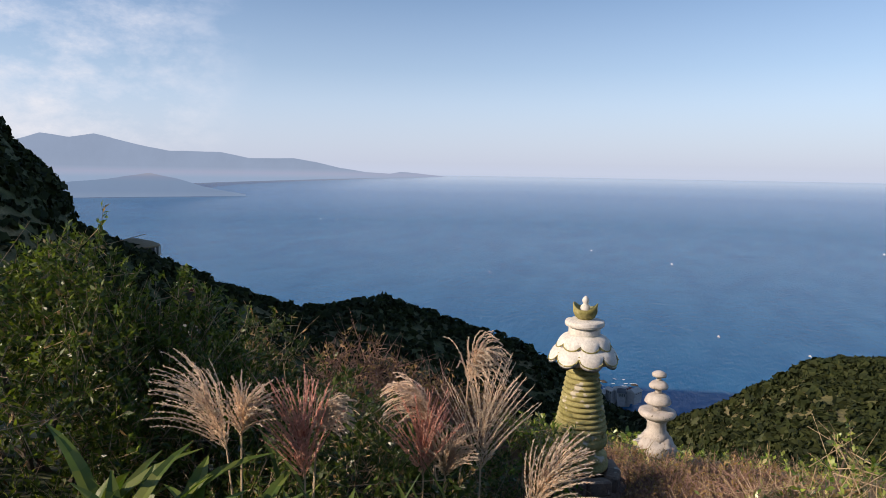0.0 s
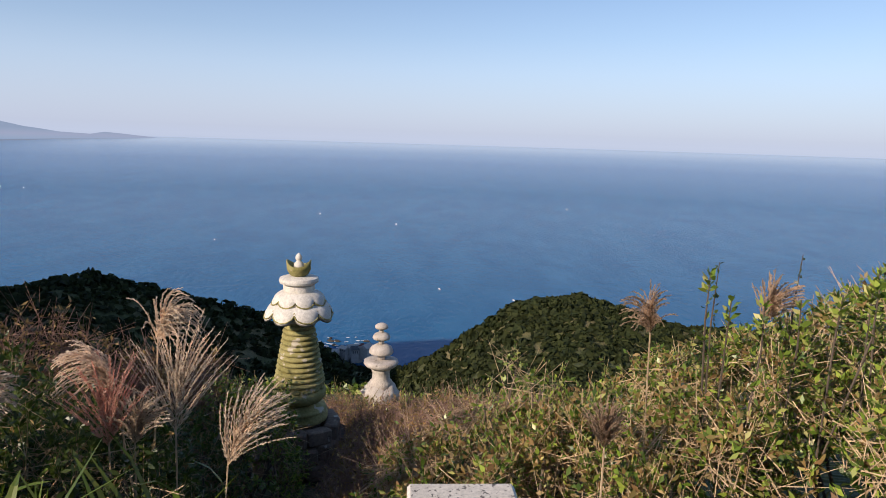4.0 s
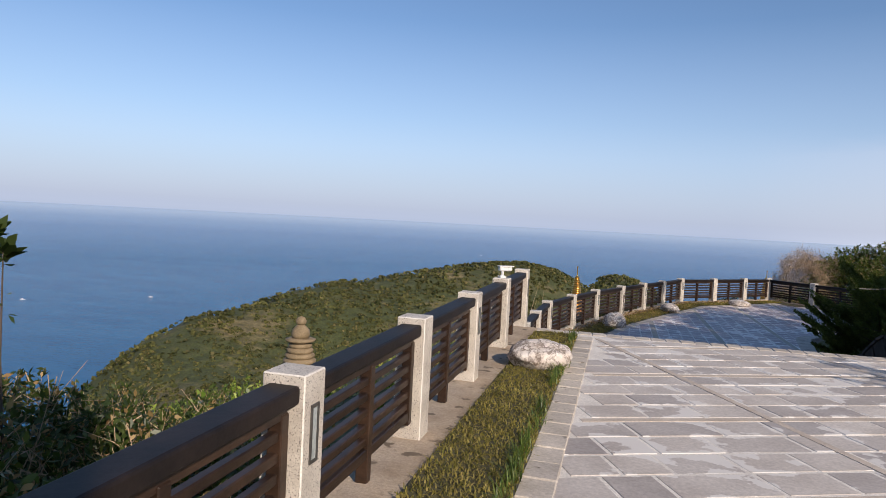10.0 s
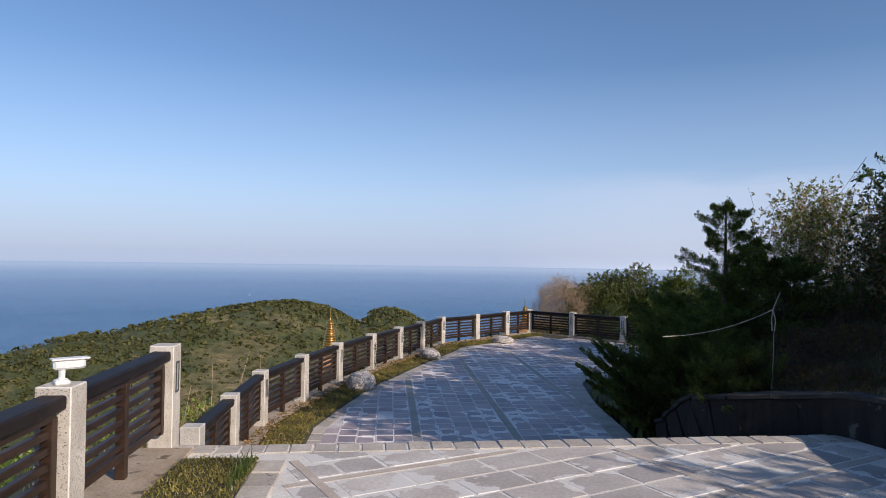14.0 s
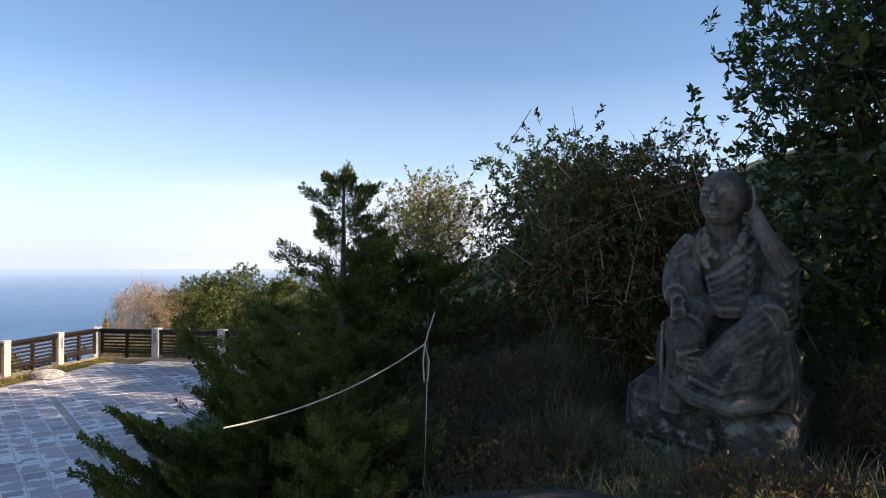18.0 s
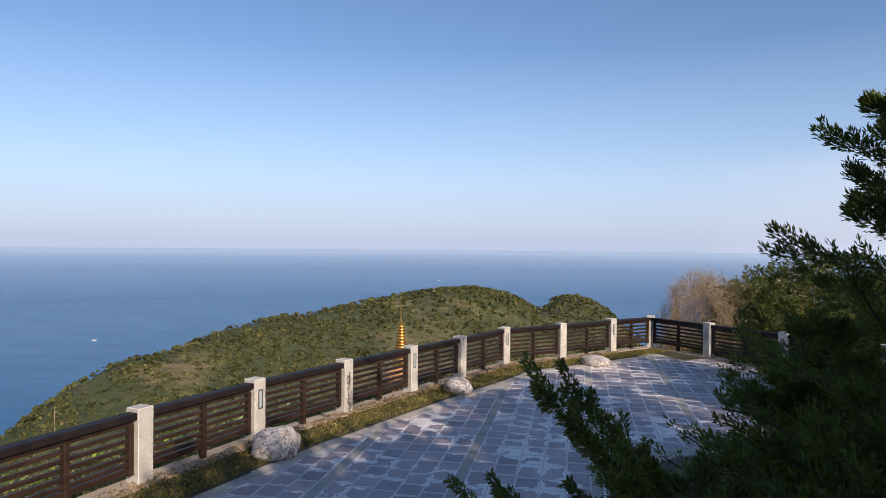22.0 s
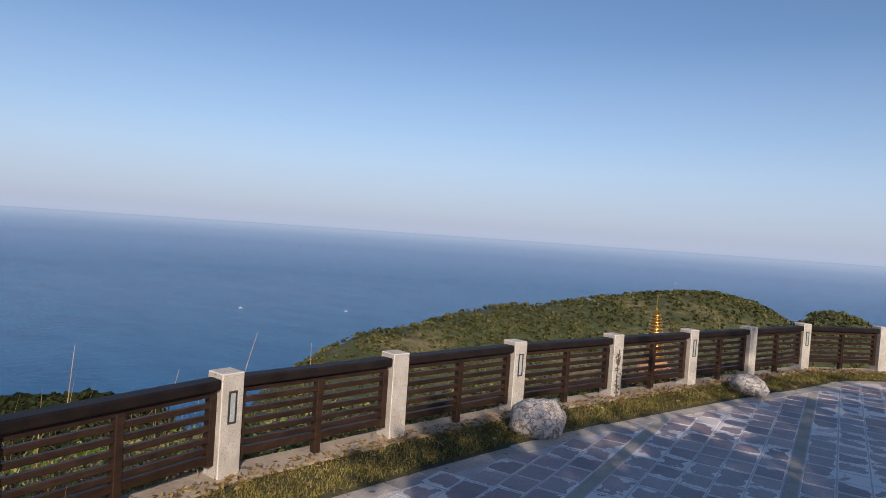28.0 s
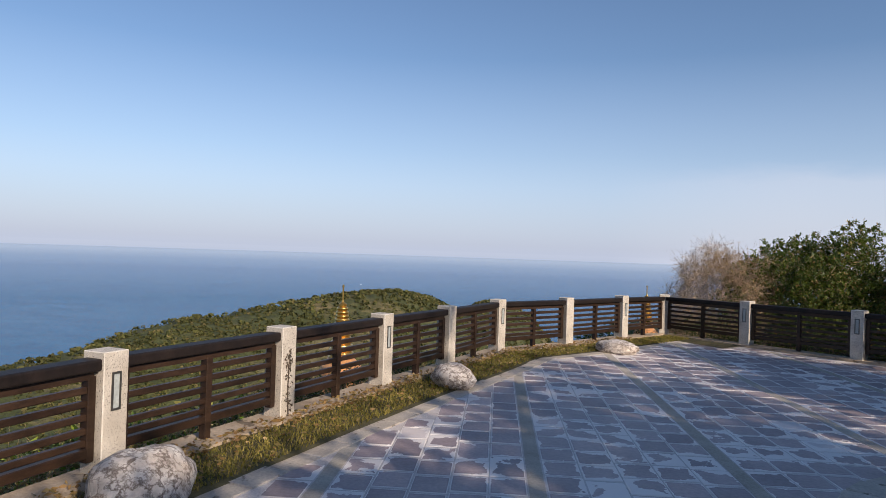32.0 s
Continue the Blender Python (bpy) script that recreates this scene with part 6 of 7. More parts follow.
LOW_SPRAYS = [(2.55, 18.0, 0.25), (2.62, 18.1, 0.45), (2.7, 17.8, 0.15), (2.85, 17.6, 0.0), (2.65, 18.4, 0.2), (2.9, 18.5, 0.5), (3.0, 17.5, 0.3), (2.75, 18.25, 0.0), (2.8, 17.95, 0.35), (3.0, 17.75, -0.2), (2.9, 18.2, -0.3), (3.05, 18.6, 0.0), (3.1, 17.55, -0.35)]
SPRAYS = [(3.12, 17.82, 1.22), (2.77, 18.08, 0.61), (3.25, 18.3, 1.12), (3.55, 17.6, 0.95), (3.0, 18.45, 0.45), (3.3, 17.6, 0.5), (3.5, 18.6, 0.8), (3.3, 17.9, 0.7), (3.45, 17.3, 0.7), (3.1, 18.2, 0.3), (2.95, 18.3, 0.5)]
juniper(4.92, 18.75, -0.35, 2.85, 0.92, 31, "dark upright juniper tree on the bank", 66, 0.42, nn=46, ns=20, size=0.034, thick=0.045, rise=0.55, ragged=0.55)
juniper(4.15, 17.6, -0.35, 1.25, 1.0, 32, "dense dark juniper spreading over the terrace edge", 64, 0.45, extra=SPRAYS, rise=0.8, ns=20, nn=34, size=0.03, thick=0.036)
juniper(3.8, 18.0, -0.75, 1.5, 0.85, 40, "dense low juniper hanging over the terrace kerb", 60, 0.45, extra=LOW_SPRAYS, rise=0.8, ns=20, nn=34, size=0.03, thick=0.036)
juniper(4.0, 16.85, -0.2, 0.85, 0.7, 33, "low juniper with long sprays beside the steps", 70, 0.4, rise=0.8, ns=18, nn=34, size=0.029, thick=0.034)
juniper(4.6, 18.1, -0.45, 1.5, 1.15, 34, "dark juniper among others on the bank", 90, 0.5, ns=18, nn=20, size=0.046, thick=0.04)
juniper(5.7, 18.6, 0.0, 1.7, 1.2, 36, "dark juniper higher on the bank", 70, 0.5)
juniper(6.04, 20.0, -0.2, 2.3, 1.1, 37, "dark pointed juniper behind the others", 60, 0.8)
juniper(5.0, 20.6, -0.7, 1.5, 1.2, 35, "dark spreading juniper along the terrace kerb", 90, 0.5, ns=18, nn=20, size=0.046, thick=0.04)
juniper(5.9, 22.6, -0.7, 1.7, 1.4, 38, "dark juniper over the curved kerb", 80, 0.5)
juniper(9.1, 29.95, -0.9, 2.1, 1.25, 41, "dark juniper at the end of the fence", 80, 0.5)
juniper(8.3, 25.1, -0.6, 2.0, 1.4, 39, "dark juniper near the terrace corner", 70, 0.5)


def tree(x, y, h, spread, seed, leaf_mat, label, n=900, size=0.07, per=14, dry=0.0, limbs_n=14, rise=0.6, clump=0.32, twigs=200, root=0.2, z=None, shoot=0.24, up=0.8, dry_mat=None):
    """A broadleaf tree: trunk and limbs, twigs, leafy shoots round the limb ends."""
    rng = np.random.default_rng(seed)
    tr = thing("tree", label, "tree", (x, y, gz(x, y) if z is None else z))
    b, ends = limbs(rng, (0, 0, -0.3), h * 0.78, limbs_n, spread, 0.028 * h, rise, root)
    part("trunk", b, BARK, tr)
    c = np.array([e[:] for e in ends])
    c = c[rng.integers(0, len(c), n)] + np.clip(rng.normal(0, 1, (n, 3)), -1.7, 1.7) * clump
    q, a, e = shoots(rng, c, shoot, per, size, 0.42, up, 0.7, 0.3)
    i = rng.integers(0, len(c), twigs)
    d = unit(rng.normal(0, 0.7, (twigs, 3)) + np.array([0, 0, 0.7]))
    part("twig_tangle", quads("twig_tangle", np.concatenate([sticks(a, e, 0.003), sticks(c[i] - d * 0.3, c[i] + d * 0.35, 0.005)]), TWIG if dry else BARK), None, tr)
    if dry:
        k = rng.random(len(q)) < dry
        part("dry_foliage", quads("dry_foliage", q[k], dry_mat or LEAF_DRY), None, tr, "orange and brown dry leaves")
        q = q[~k]
    part("crown", quads("crown", q, leaf_mat), None, tr)
    return tr


tree(9.4, 25.9, 2.4, 0.8, 56, LEAF_DRY, "pale twiggy half-bare tree in the sun", 420, 0.06, per=8, dry=0.5, twigs=900)
tree(7.0, 17.1, 2.05, 0.95, 41, LEAF_DARK, "dark round-crowned tree with reddish leaves on the bank", 3900, 0.05, dry=0.4, clump=0.26, shoot=0.12, up=0.3, dry_mat=LEAF_RUST)
tree(7.5, 18.3, 1.3, 0.9, 42, LEAF_DARK, "dark dense tree on the bank", 1300, 0.055, clump=0.24, shoot=0.12, up=0.3)
tree(10.6, 25.1, 2.9, 1.1, 43, LEAF_SUN, "sunlit tree with pale green and orange leaves", 1300, 0.075, dry=0.42, twigs=500)
tree(8.0, 14.9, 4.1, 1.25, 44, LEAF_DARK, "tall dark leafy tree beside the statue", 2700, 0.085, clump=0.3, root=0.05)
# the next five stand out of view, placed for the shade they cast
tree(9.5, 13.5, 3.8, 1.8, 45, LEAF_DARK, "unseen tall dark tree placed for shade over the terrace wall", 800, 0.2, per=9, clump=0.5)
tree(7.5, 13.0, 5.0, 1.2, 52, LEAF_DARK, "unseen dark leafy tree placed for shade over the terrace wall", 1000, 0.16, per=9, clump=0.45)
tree(11.6, 14.3, 4.6, 2.0, 53, LEAF_DARK, "unseen tall dark tree placed for shade higher on the bank", 700, 0.19, per=9, clump=0.5)
tree(13.8, 14.8, 4.7, 2.0, 54, LEAF_DARK, "unseen tall dark tree placed for shade at the top of the bank", 700, 0.19, per=9, clump=0.5)
tree(6.9, 10.2, 2.2, 1.0, 46, LEAF_DARK, "unseen dark tree placed for shade above the low wall", 500, 0.085)
# added to shade the far corner of the lower terrace
tree(11.8, 22.0, 1.5, 1.3, 55, LEAF_DARK, "dark leafy tree added for shade at the head of the bank", 1500, 0.10, clump=0.4)
shrub("broad dense sunlit bush behind the fence", 9.0, 35.2, np.concatenate([heap(R, 4800, 9.2, 35.2, 2.4, 1.7, -1.6, 1.4), heap(R, 2600, 9.2, 35.2, 2.1, 1.4, -1.6, 1.2), heap(R, 700, 9.0, 35.2, 1.3, 1.0, -1.6, 0.9)]), 47, LEAF_BUSH, 16, 0.16, 0.068, dry=0.1, twigs=900, twig_len=0.45, up=0.35)
shrub("dense dark green bush behind the fence corner", 11.4, 33.8, heap(R, 3000, 11.4, 33.8, 2.0, 1.8, -1.4, 1.35), 48, LEAF_BUSH, 14, 0.15, 0.066, dry=0.06, twigs=500, up=0.35)
shrub("half-bare shrub with pale twigs behind the fence", 6.7, 35.2, heap(R, 1000, 7.0, 35.2, 1.5, 1.3, -1.6, 1.1), 49, LEAF_DRY, 4, 0.2, 0.045, twigs=7000, twig_len=0.6)
for x, y, rx, ry, up, dry, n, lab, sd in ((5.0, 16.3, 0.7, 0.6, 0.2, 0.35, 700, "low dark ground shrub with dry stalks on the bank", 91), (5.6, 17.2, 0.8, 0.7, 0.26, 0.4, 700, "brownish low shrub on the planted bank", 92), (4.7, 17.0, 0.6, 0.5, 0.3, 0.2, 700, "small dark shrub beside the rope", 93), (6.7, 18.6, 0.9, 0.8, 0.5, 0.4, 900, "low dry shrub under the trees", 94), (5.3, 14.9, 0.45, 0.5, 0.2, 0.3, 500, "low dark shrub beside the statue", 95), (7.0, 14.9, 0.5, 0.4, 0.5, 0.1, 700, "dark shrub behind the statue", 96)):
    z0 = gz(x, y)
    shrub(lab, x, y, heap(R, n, x, y, rx, ry, z0, z0 + up), sd, LEAF_BANK, 8, 0.12, 0.034, dry=min(dry + 0.2, 0.7), twigs=700, twig_mat=BARK, dry_mat=LEAF_RUST)
tuft(5.2, 15.9, None, 4800, 0.22, 0.008, 1.1, 61, BANKGRASS, "dry grass on the planted bank", 0.75)
tuft(6.1, 17.0, None, 4000, 0.24, 0.008, 1.1, 62, BANKGRASS, "dry grass higher on the planted bank", 0.8)
tuft(4.3, 19.7, None, 620, 0.6, 0.022, 0.7, 63, BLADE, "clump of long green blades beside the kerb", 0.25)



def fence_side(rng, n, d0, d1, first, last):
    """Points outside the lower fence."""
    line = np.array(FENCE_LOW[first:last])
    k = rng.integers(0, len(line) - 1, n)
    a, e = line[k], line[k + 1]
    w = unit(e - a)
    p = a + (e - a) * rng.random((n, 1)) - np.stack([w[:, 1], -w[:, 0]], 1) * rng.uniform(d0, d1, (n, 1))
    return np.column_stack([p, ground_z(p[:, 0], p[:, 1])])


for first, last, leaf, dry, lab, sd in ((0, 4, LEAF_SUN, 0.55, "dry tangled scrub outside the fence", 81), (3, 6, LEAF_SUN, 0.45, "low scrub of green and dry leaves outside the fence", 82), (5, 8, LEAF_DARK, 0.25, "low dark scrub outside the fence", 83), (7, 11, LEAF_DARK, 0.3, "low leafy scrub outside the fence", 84), (10, 15, LEAF_DARK, 0.1, "dark leafy scrub outside the fence corner", 85)):
    many = 2000 if first == 10 else 900
    pts = fence_side(R, many, 0.25, 1.4 if first == 10 else 2.2, first, last)
    pts[:, 2] += R.uniform(0, 0.75 if first == 10 else 0.5, many)
    shrub(lab, float(pts[0, 0]), float(pts[0, 1]), pts, sd, leaf, 11, 0.17, 0.055, dry=dry, twigs=500)
for x, y, h, sd in ((-2.3, 20.4, 1.5, 1), (-2.1, 21.2, 1.35, 2), (-2.3, 18.9, 1.5, 3), (-2.5, 18.2, 1.4, 4), (-2.2, 19.6, 1.25, 5), (-2.7, 17.4, 1.3, 6)):
    rng = np.random.default_rng(160 + sd)
    dg = thing("dry_stalk", "tall pale dry grass stalk outside the fence", "grass stalk", (x, y, gz(x, y)), 0, "dry stalks outside the fence")
    part("stalk", tube([(0, 0, -0.1), (0.02, 0.03, h * 0.5), (rng.normal(0, 0.1), rng.normal(0, 0.1), h)], [0.008, 0.006, 0.002], 5), TWIG, dg)
    part("dry_blade", blades(rng, np.tile([[0, 0, -0.05]], (26, 1)), h * 0.75, 0.012, 0.5, LEAF_DRY), None, dg)

# low scrub all over the near slope
rn = np.random.default_rng(77)
n = 7000
px, py = rn.uniform(-46, -2.2, n), rn.uniform(-30, 62, n)
keep = away(px, py, RIM) < rn.uniform(1.5, 46, n)
keep &= ~((px > -13) & (px < -3.5) & (py > -1) & (py < 4.6) & (rn.random(n) < 0.85))
keep &= ~((px > -4.2) & (py > -3) & (py < 12))
px, py = px[keep], py[keep]
pb = np.column_stack([px, py, ground_z(px, py)])
q, a, e = shoots(rn, pb, 0.55, 16, 0.17, 0.5, 0.7, 0.9)
tagged(new("slope_scrub", quads("slope_scrub", q, LEAF_SUN)), "low leafy scrub covering the slope below the terrace", "scrub", kind="stuff")
pb2 = pb[rn.random(len(pb)) < 0.7] + np.array([0.4, 0.3, 0])
tagged(new("slope_grass", blades(rn, np.repeat(pb2, 6, 0) + rn.normal(0, 0.25, (len(pb2) * 6, 3)) * np.array([1, 1, 0.05]), 0.5, 0.03, 0.8, DRYGRASS, segments=2)), "dry grass between the scrub on the slope", "grass", kind="stuff")

tuft(-3.0, 18.4, None, 260, 1.0, 0.018, 0.5, 66, LEAF_DRY, "tall pale dry grass outside the fence", 0.45)
tuft(-2.7, 20.4, None, 160, 0.9, 0.016, 0.5, 67, LEAF_DRY, "pale dry grass below the fence", 0.35)

# turf on the grass strips
rt = np.random.default_rng(71)
n = 22000
roots = np.stack([rt.uniform(-1.47, -0.88, n), rt.uniform(1.0, 14.95, n), np.full(n, 0.03)], 1)
tagged(new("turf_upper", blades(rt, roots, 0.04, 0.012, 1.3, GRASS, segments=2)), "mown yellow-green grass strip along the upper fence", "grass", kind="stuff")

roots = np.stack([-0.93 + rt.normal(0, 0.025, 2600), rt.uniform(2.0, 14.9, 2600), np.full(2600, 0.03)], 1)
roots = roots[np.sin(roots[:, 1] * 2.1) + np.sin(roots[:, 1] * 5.3) > rt.uniform(-1.6, 1.2, 2600)]
tagged(new("grass_fringe", blades(rt, roots, 0.13, 0.012, 0.8, BLADE, segments=3)), "taller dark green grass along the kerb", "grass", kind="stuff")


def strip_points(rng, n, d0, d1, first=1, last=12):
    """Points on the strip inside the lower fence."""
    line = FENCE_LOW[first:last]
    seg = rng.integers(0, len(line) - 1, n)
    t, d = rng.random(n), rng.uniform(d0, d1, n)
    L = np.array(line)
    a, b = L[seg], L[seg + 1]
    w = b - a
    w /= np.linalg.norm(w, axis=1, keepdims=True)
    p = a + (b - a) * t[:, None] + np.stack([w[:, 1], -w[:, 0]], 1) * d[:, None]
    return np.column_stack([p, np.full(n, LOW)])


tagged(new("turf_lower", blades(rt, strip_points(rt, 22000, 0.22, 0.78), 0.055, 0.012, 0.9, GRASS, segments=2)), "uneven grass strip along the lower fence", "grass", kind="stuff")


def rope_line():
    rp = thing("rope_barrier", "pale rope tied to a stick and strung over the bank", "rope", (4.29, 16.52, 0.2))
    part("stick", tube([(0.03, 0.02, -0.3), (0.01, 0, 0.5), (0.06, 0.05, 1.12)], [0.008, 0.006, 0.004], 6), BARK, rp)

    def strand(a, b, sag, r):
        a, b = Vector(a), Vector(b)
        pts = [a.lerp(b, t / 14) - Vector((0, 0, sag * 4 * (t / 14) * (1 - t / 14))) for t in range(15)]
        part("rope", tube(pts, [r] * 15, 6), ROPE, rp)
    strand((0, 0, 0.93), (-1.34, -0.26, 0.66), 0.07, 0.0044)
    strand((0.0, 0.0, 0.93), (0.12, 0.06, 1.12), 0.0, 0.0042)
    for s in (-0.02, 0.025):
        part("loose_end", tube([(0, 0, 0.93), (s, -0.01, 0.82), (s * 0.6, -0.01, 0.70)], [0.005] * 3, 5), ROPE, rp)
    part("string", tube([(0.01, -0.01, 0.72), (0.0, -0.01, 0.4), (-0.01, 0, 0.05)], [0.003] * 3, 5), ROPE, rp)


rope_line()

rl = np.random.default_rng(33)
lit = np.concatenate([strip_points(rl, 2600, 0.02, 0.3, 1, 11), strip_points(rl, 900, 0.2, 0.8, 1, 11)])
lit[:, 2] = LOW + 0.045
tagged(new("leaf_litter", quads("leaf_litter", leaf_quads(rl, lit, unit(rl.normal(0, 1, (3500, 3)) * np.array([1, 1, 0.25])), 0.05, 0.5), LEAF_DRY)), "dry fallen leaves along the fence footing", "leaf litter", kind="stuff")

# scrub on the far hills


def hill_scrub(n, az0, az1, seed, size, mat, name, label, leafy=11, bare=0.0, flake=1.0):
    """Rounded bushes with ragged leafy skins, spread over the hillside."""
    rng = np.random.default_rng(seed)
    az = np.radians(rng.uniform(az0, az1, n))
    cr = np.interp(np.degrees(az), CAZ, CR)
    r = cr * np.sqrt(rng.uniform(0.02, 1.1, n))
    px, py = -0.5 - np.sin(az) * r, 6 + np.cos(az) * r
    pz = ground_z(px, py)
    ok = pz > SEA + 3
    if bare:
        patch = np.sin(px * 0.11 + 2 * np.sin(py * 0.07)) * np.cos(py * 0.09 + 1.5 * np.sin(px * 0.05)) + 0.35 * np.sin(px * 0.4) * np.cos(py * 0.37)
        ok &= rng.random(n) > np.clip(bare * (patch + 0.15) * 1.6 + np.clip((r / cr - 0.93) * 4, 0, 0.2), 0, 0.9)
    px, py, pz, r = px[ok], py[ok], pz[ok], r[ok]
    m = len(px)
    s = size * rng.uniform(0.45, 1.5, (m, 1, 1)) * (0.25 + 0.75 * (r / 250))[:, None, None]
    nrm = unit(rng.normal(0, 1, (m, leafy, 3)) + np.array([0, 0, 0.5]))
    c0 = np.stack([px, py, pz], 1)[:, None] + nrm * s * np.array([1, 1, 0.6]) * rng.uniform(0.75, 1.0, (m, leafy, 1))
    nrm = unit(nrm + rng.normal(0, 0.35, (m, leafy, 3)))
    u = unit(np.cross(nrm, rng.normal(0, 1, (m, leafy, 3))))
    w = np.cross(nrm, u)
    k = s * rng.uniform(0.35, 0.75, (m, leafy, 1)) * flake
    q = np.stack([c0 - u * k, c0 + w * k * 0.8, c0 + u * k * 0.9 - nrm * k * 0.4, c0 - w * k * 0.8 - nrm * k * 0.3], 2)
    return tagged(new(name, quads(name, q.reshape(-1, 4, 3), mat)), label, "scrub", kind="stuff")


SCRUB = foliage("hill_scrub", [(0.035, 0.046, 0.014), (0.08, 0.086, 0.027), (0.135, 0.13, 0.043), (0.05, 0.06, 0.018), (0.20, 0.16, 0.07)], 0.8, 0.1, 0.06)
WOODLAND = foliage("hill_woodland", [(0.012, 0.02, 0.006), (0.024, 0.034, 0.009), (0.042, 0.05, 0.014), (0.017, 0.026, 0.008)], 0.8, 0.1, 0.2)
hill_scrub(13000, -6, 50, 1, 0.95, SCRUB, "headland_scrub", "low green scrub covering the headland", 12, 0.42, 0.85)
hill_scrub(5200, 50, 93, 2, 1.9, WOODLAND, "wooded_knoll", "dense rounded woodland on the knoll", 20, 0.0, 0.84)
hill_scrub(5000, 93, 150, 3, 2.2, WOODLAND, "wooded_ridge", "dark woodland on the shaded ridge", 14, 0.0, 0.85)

# paving pieces last


def slabs(name, cells, mat):
    """Slabs as one mesh: a chamfered top and four sides each, with the top laid out in the unit square and a tone per slab."""
    rng = np.random.default_rng(len(cells))
    v, f, uv, tone = [], [], [], []
    for x, y, z, w, d, turn in cells:
        m = pose(x, y, z, 0, 0, turn)
        o = len(v)
        for k, zz in ((0.0, -0.06), (0.0, -0.006), (0.006, 0.0)):
            for sx, sy in ((-1, -1), (1, -1), (1, 1), (-1, 1)):
                v.append(m @ Vector((sx * (w / 2 - k), sy * (d / 2 - k), zz)))
        q = [(o + 8, o + 9, o + 10, o + 11)]
        for r in (0, 4):
            q += [(o + r + k, o + r + (k + 1) % 4, o + r + 4 + (k + 1) % 4, o + r + 4 + k) for k in range(4)]
        f += q
        unit_sq = ((0, 0), (1, 0), (1, 1), (0, 1))
        for face in q:
            uv += [unit_sq[(i - o) % 4] for i in face]
        tone += [rng.random() if len(cells) > 1 else 0.0] * 12
    me = mesh(name, v, f, mat)
    me.uv_layers.new(name="UVMap").data.foreach_set("uv", np.array(uv, np.float32).ravel())
    me.attributes.new("tone", "FLOAT", "POINT").data.foreach_set("value", np.array(tone, np.float32))
    return me


def pave(parent, z, cells, mat, limit, name):
    """Lay stones at the given cells (x, y, w, d, turn); the first ones are pieces of their own, the rest one joined part."""
    cache, rest = {}, []
    rng = random.Random(8)
    for count, (x, y, w, d, turn) in enumerate(cells):
        dz = rng.uniform(-0.003, 0.003)
        if count < limit:
            key = (round(w, 2), round(d, 2))
            if key not in cache:
                cache[key] = slabs(name, [(0, 0, 0, w, d, 0)], mat)
            part(name, cache[key], None, parent).matrix_basis = pose(x, y, z + dz, 0, 0, turn)
        else:
            rest.append((x, y, z + dz, w, d, turn))
    if rest:
        tagged(part(name, slabs(name, rest, mat), None, parent), "paving stones farther off", kind="stuff")


def upper_cells():
    rng = random.Random(3)
    out = []
    rows = [k * 0.36 + (k // 4) * 0.11 - 0.255 for k in range(-36, 60)]
    for i, v in enumerate(rows):
        u = -16 + rng.uniform(0, 0.3)
        while u < 20:
            w = rng.choice((0.36, 0.36, 0.52, 0.52, 0.7))
            x, y = rot((u + w / 2, v), 25, (0.5, 12.0))
            if -0.62 < x < 5.2 and -5.6 < y < 15.15 + 0.08 * (x + 1) and inside(np.array([x]), np.array([y]), UPPER)[0] and away(np.array([x]), np.array([y]), WALL_LINE)[0] > 0.28:
                out.append((y < 5.5, x, y, w - 0.026, 0.334, 25))
            u += w
    out.sort(key=lambda c: c[0])
    return [c[1:] for c in out]


pave(upper, 0.0, upper_cells(), PAVE_UP, 300, "paving_stone")
for k in range(-36, 60, 4):
    v = k * 0.36 + (k // 4) * 0.11 - 0.18 - 0.055 - 0.255
    us = [u for u in np.arange(-10, 10, 0.05) if inside(np.array([rot((u, v), 25, (0.5, 12.0))[0]]), np.array([rot((u, v), 25, (0.5, 12.0))[1]]), [(-0.62, 2.5), (4.4, 2.5), (4.4, 14.6), (4.3, 15.38), (-0.62, 15.12)])[0]]
    if len(us) > 4:
        part("band_strip", box(min(us), v - 0.04, -0.06, max(us), v + 0.04, -0.001), BAND_UP, upper, "brown joint band").matrix_basis = pose(0.5, 12.0, 0, 0, 0, 25)


LOW_BANDS = [-0.92, 0.56, 2.03, 3.58, 5.12, 6.68, 8.24, 9.8, 11.4]


def lower_cells():
    rng = random.Random(5)
    out = []
    L = LOWER
    strip, corner = FENCE_LOW[1:12], FENCE_LOW[11:15]
    for i in range(40):
        b0, b1 = LOW_BANDS[i // 5], LOW_BANDS[i // 5 + 1]
        wid = (b1 - b0 - 0.13) / 5
        x = b0 + 0.065 + wid * (i % 5 + 0.5)
        y = 15.9
        while y < 34:
            d = 0.35 if rng.random() < 0.85 else 0.5
            yc = y + d / 2
            pa = (np.array([x]), np.array([yc]))
            if inside(*pa, L)[0] and away(*pa, strip)[0] > 1.05 and away(*pa, corner)[0] > 0.36 and away(*pa, KERB_LOW)[0] > 0.2 and not (0.8 < x < 3.5 and yc < 17.4):
                out.append((abs(yc - 22.5), x, yc, wid - 0.008, d - 0.022, 0))
            y += d
    out.sort(key=lambda c: c[0])
    return [c[1:] for c in out]


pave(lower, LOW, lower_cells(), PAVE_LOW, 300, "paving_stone")
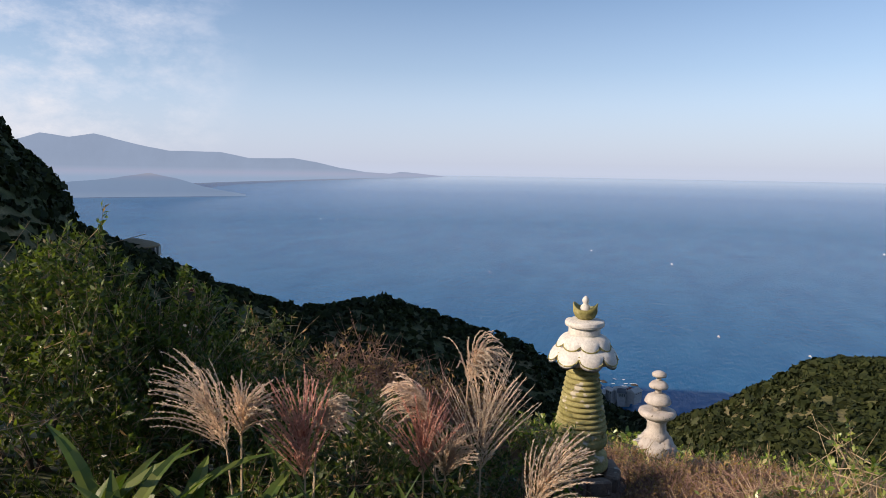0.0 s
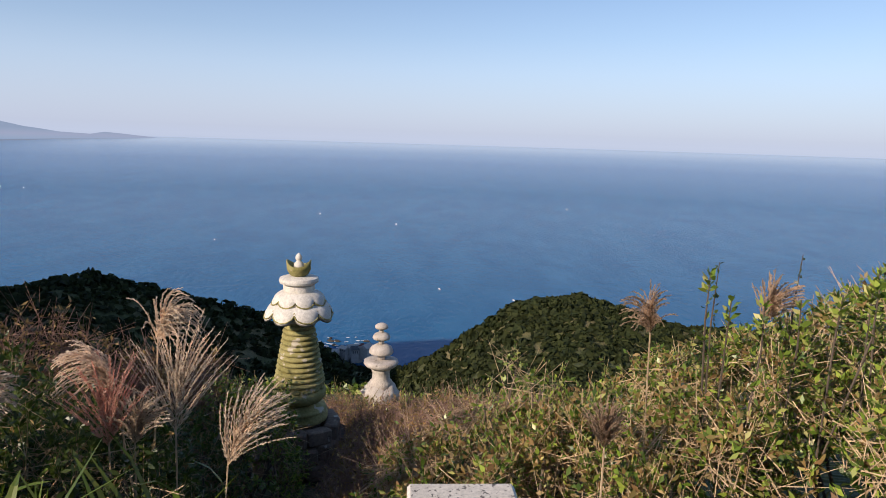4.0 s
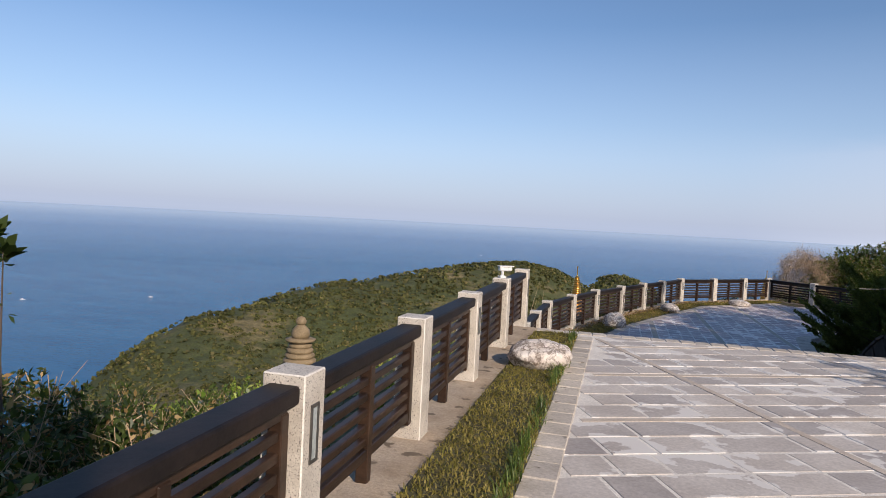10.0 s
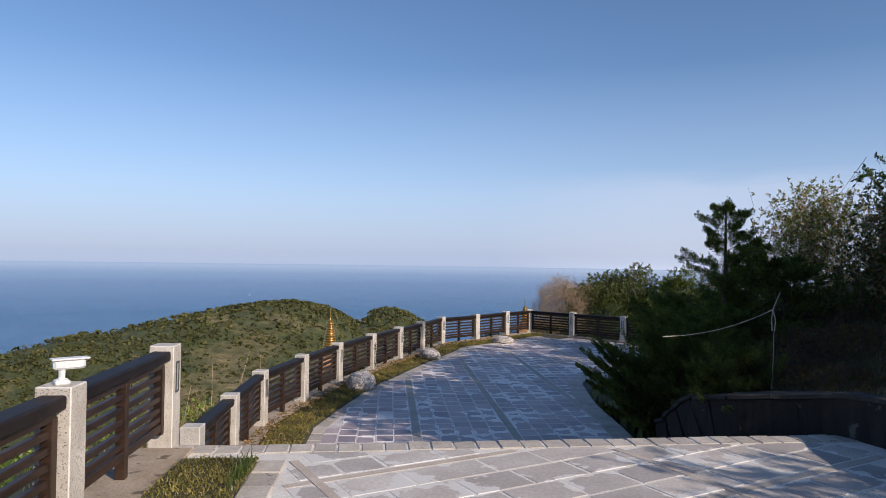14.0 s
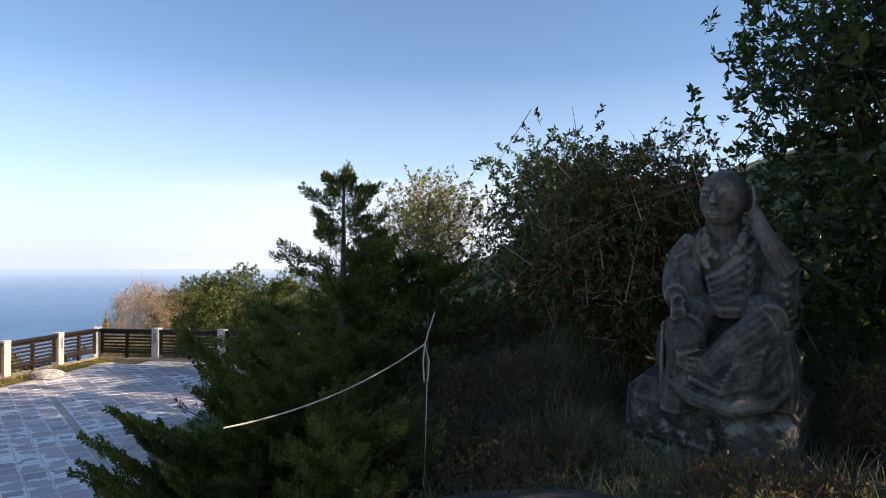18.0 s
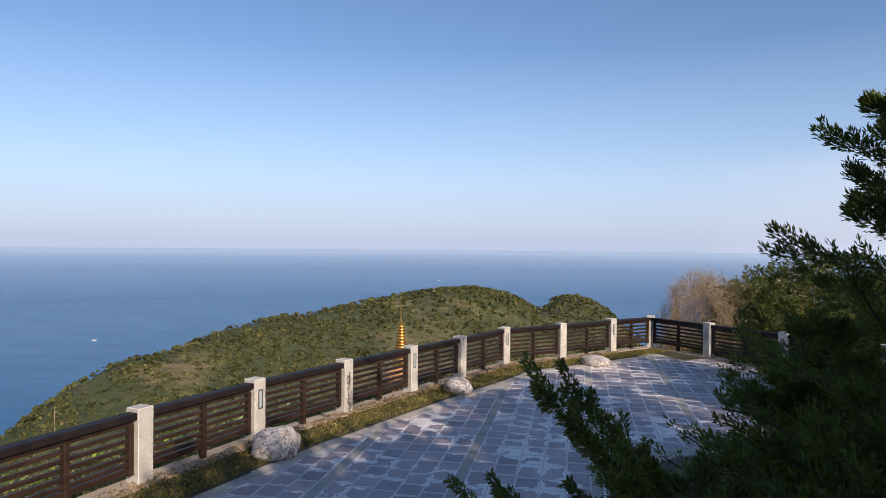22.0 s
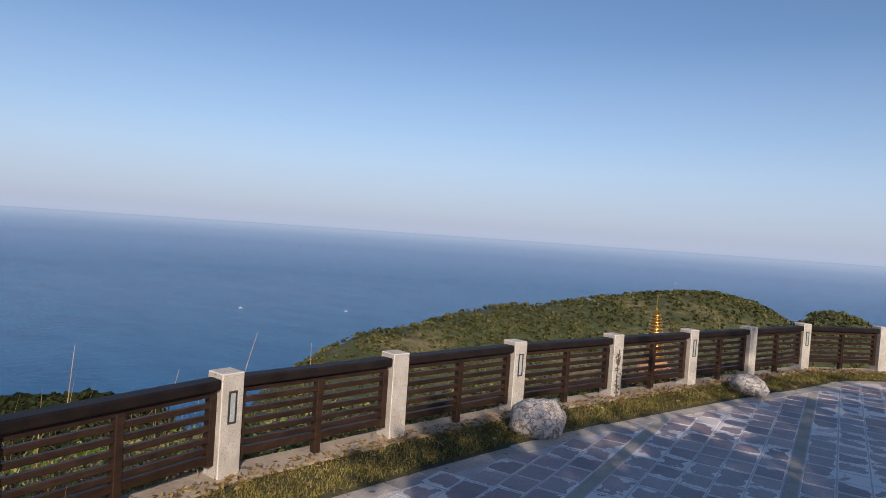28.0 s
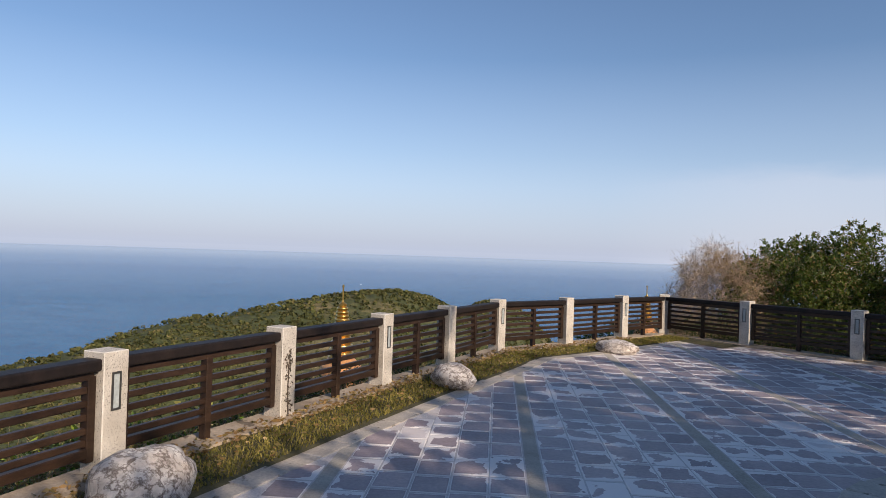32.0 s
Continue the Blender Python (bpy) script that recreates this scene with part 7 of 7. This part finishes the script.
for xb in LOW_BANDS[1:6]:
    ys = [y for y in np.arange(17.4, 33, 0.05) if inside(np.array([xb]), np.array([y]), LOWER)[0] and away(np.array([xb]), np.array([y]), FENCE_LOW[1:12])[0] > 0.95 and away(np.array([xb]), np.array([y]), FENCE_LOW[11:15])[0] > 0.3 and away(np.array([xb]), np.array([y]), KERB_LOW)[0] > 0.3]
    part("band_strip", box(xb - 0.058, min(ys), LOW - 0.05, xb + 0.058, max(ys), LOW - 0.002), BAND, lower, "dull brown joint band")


def row_of_stones(parent, name, line, width, step, z, mat, height=0.08, wob=0.004):
    rng = random.Random(12)
    me = to_mesh(name, box(-step / 2 + 0.006, -width / 2, -height, step / 2 - 0.006, width / 2, 0.0, 0.008), mat)
    for x, y, a in spread_line(line, step):
        p = part(name, me, None, parent)
        p.matrix_basis = pose(x, y, z + rng.uniform(-wob, wob), 0, 0, a + rng.uniform(-1, 1))


row_of_stones(upper, "kerb_stone", [(-0.78, 1.0), (-0.78, 15.1)], 0.22, 0.3, 0.012, KERB)
row_of_stones(upper, "edge_stone", [(-1.6, 15.28), (4.5, 15.52)], 0.24, 0.2, 0.006, KERB)


def offset_line(line, d):
    out = []
    for k, (x, y) in enumerate(line):
        (x0, y0), (x1, y1) = line[max(k - 1, 0)], line[min(k + 1, len(line) - 1)]
        ln = math.hypot(x1 - x0, y1 - y0)
        out.append((x + (y1 - y0) / ln * d, y - (x1 - x0) / ln * d))
    return out


row_of_stones(lower, "kerb_stone", offset_line(FENCE_LOW[1:12], 0.92), 0.22, 0.4, LOW + 0.004, KERB)
row_of_stones(lower, "kerb_stone", offset_line(KERB_LOW, -0.16), 0.32, 0.3, LOW + 0.014, KERB)
fl, fr = offset_line(FENCE_LOW, -0.17), offset_line(FENCE_LOW, 0.19)
b = bmesh.new()
lo = [[b.verts.new((p[0], p[1], zz)) for zz in (LOW - 0.3, LOW + 0.035)] for p in fl]
hi = [[b.verts.new((p[0], p[1], zz)) for zz in (LOW - 0.3, LOW + 0.035)] for p in fr]
for k in range(len(fl) - 1):
    b.faces.new((lo[k][1], hi[k][1], hi[k + 1][1], lo[k + 1][1]))
    b.faces.new((hi[k][0], hi[k + 1][0], hi[k + 1][1], hi[k][1]))
    b.faces.new((lo[k][0], lo[k][1], lo[k + 1][1], lo[k + 1][0]))
part("fence_footing", b, FOOTING, lower, "worn concrete footing under the lower fence")
b = bmesh.new()
il, ir = offset_line(FENCE_LOW[:13], 0.18), offset_line(FENCE_LOW[:13], 0.84)
va = [b.verts.new((p[0], p[1], LOW + 0.012)) for p in il]
vb = [b.verts.new((p[0], p[1], LOW + 0.006)) for p in ir]
for k in range(len(il) - 1):
    b.faces.new((va[k], vb[k], vb[k + 1], va[k + 1]))
part("turf_bed", b, SOIL, lower, "soil of the grass strip beside the fence")
for u in (-4.9, -2.33, 0.24, 2.81):
    vs = [v for v in np.arange(-12, 12, 0.05) if inside(np.array([rot((u, v), 25, (0.5, 12.0))[0]]), np.array([rot((u, v), 25, (0.5, 12.0))[1]]), [(-0.62, 2.5), (4.4, 2.5), (4.4, 14.6), (4.3, 15.38), (-0.62, 15.12)])[0]]
    if len(vs) > 4:
        part("band_strip", box(u - 0.035, min(vs), -0.06, u + 0.035, max(vs), 0.0045), BAND_UP, upper, "brown joint band").matrix_basis = pose(0.5, 12.0, 0, 0, 0, 25)
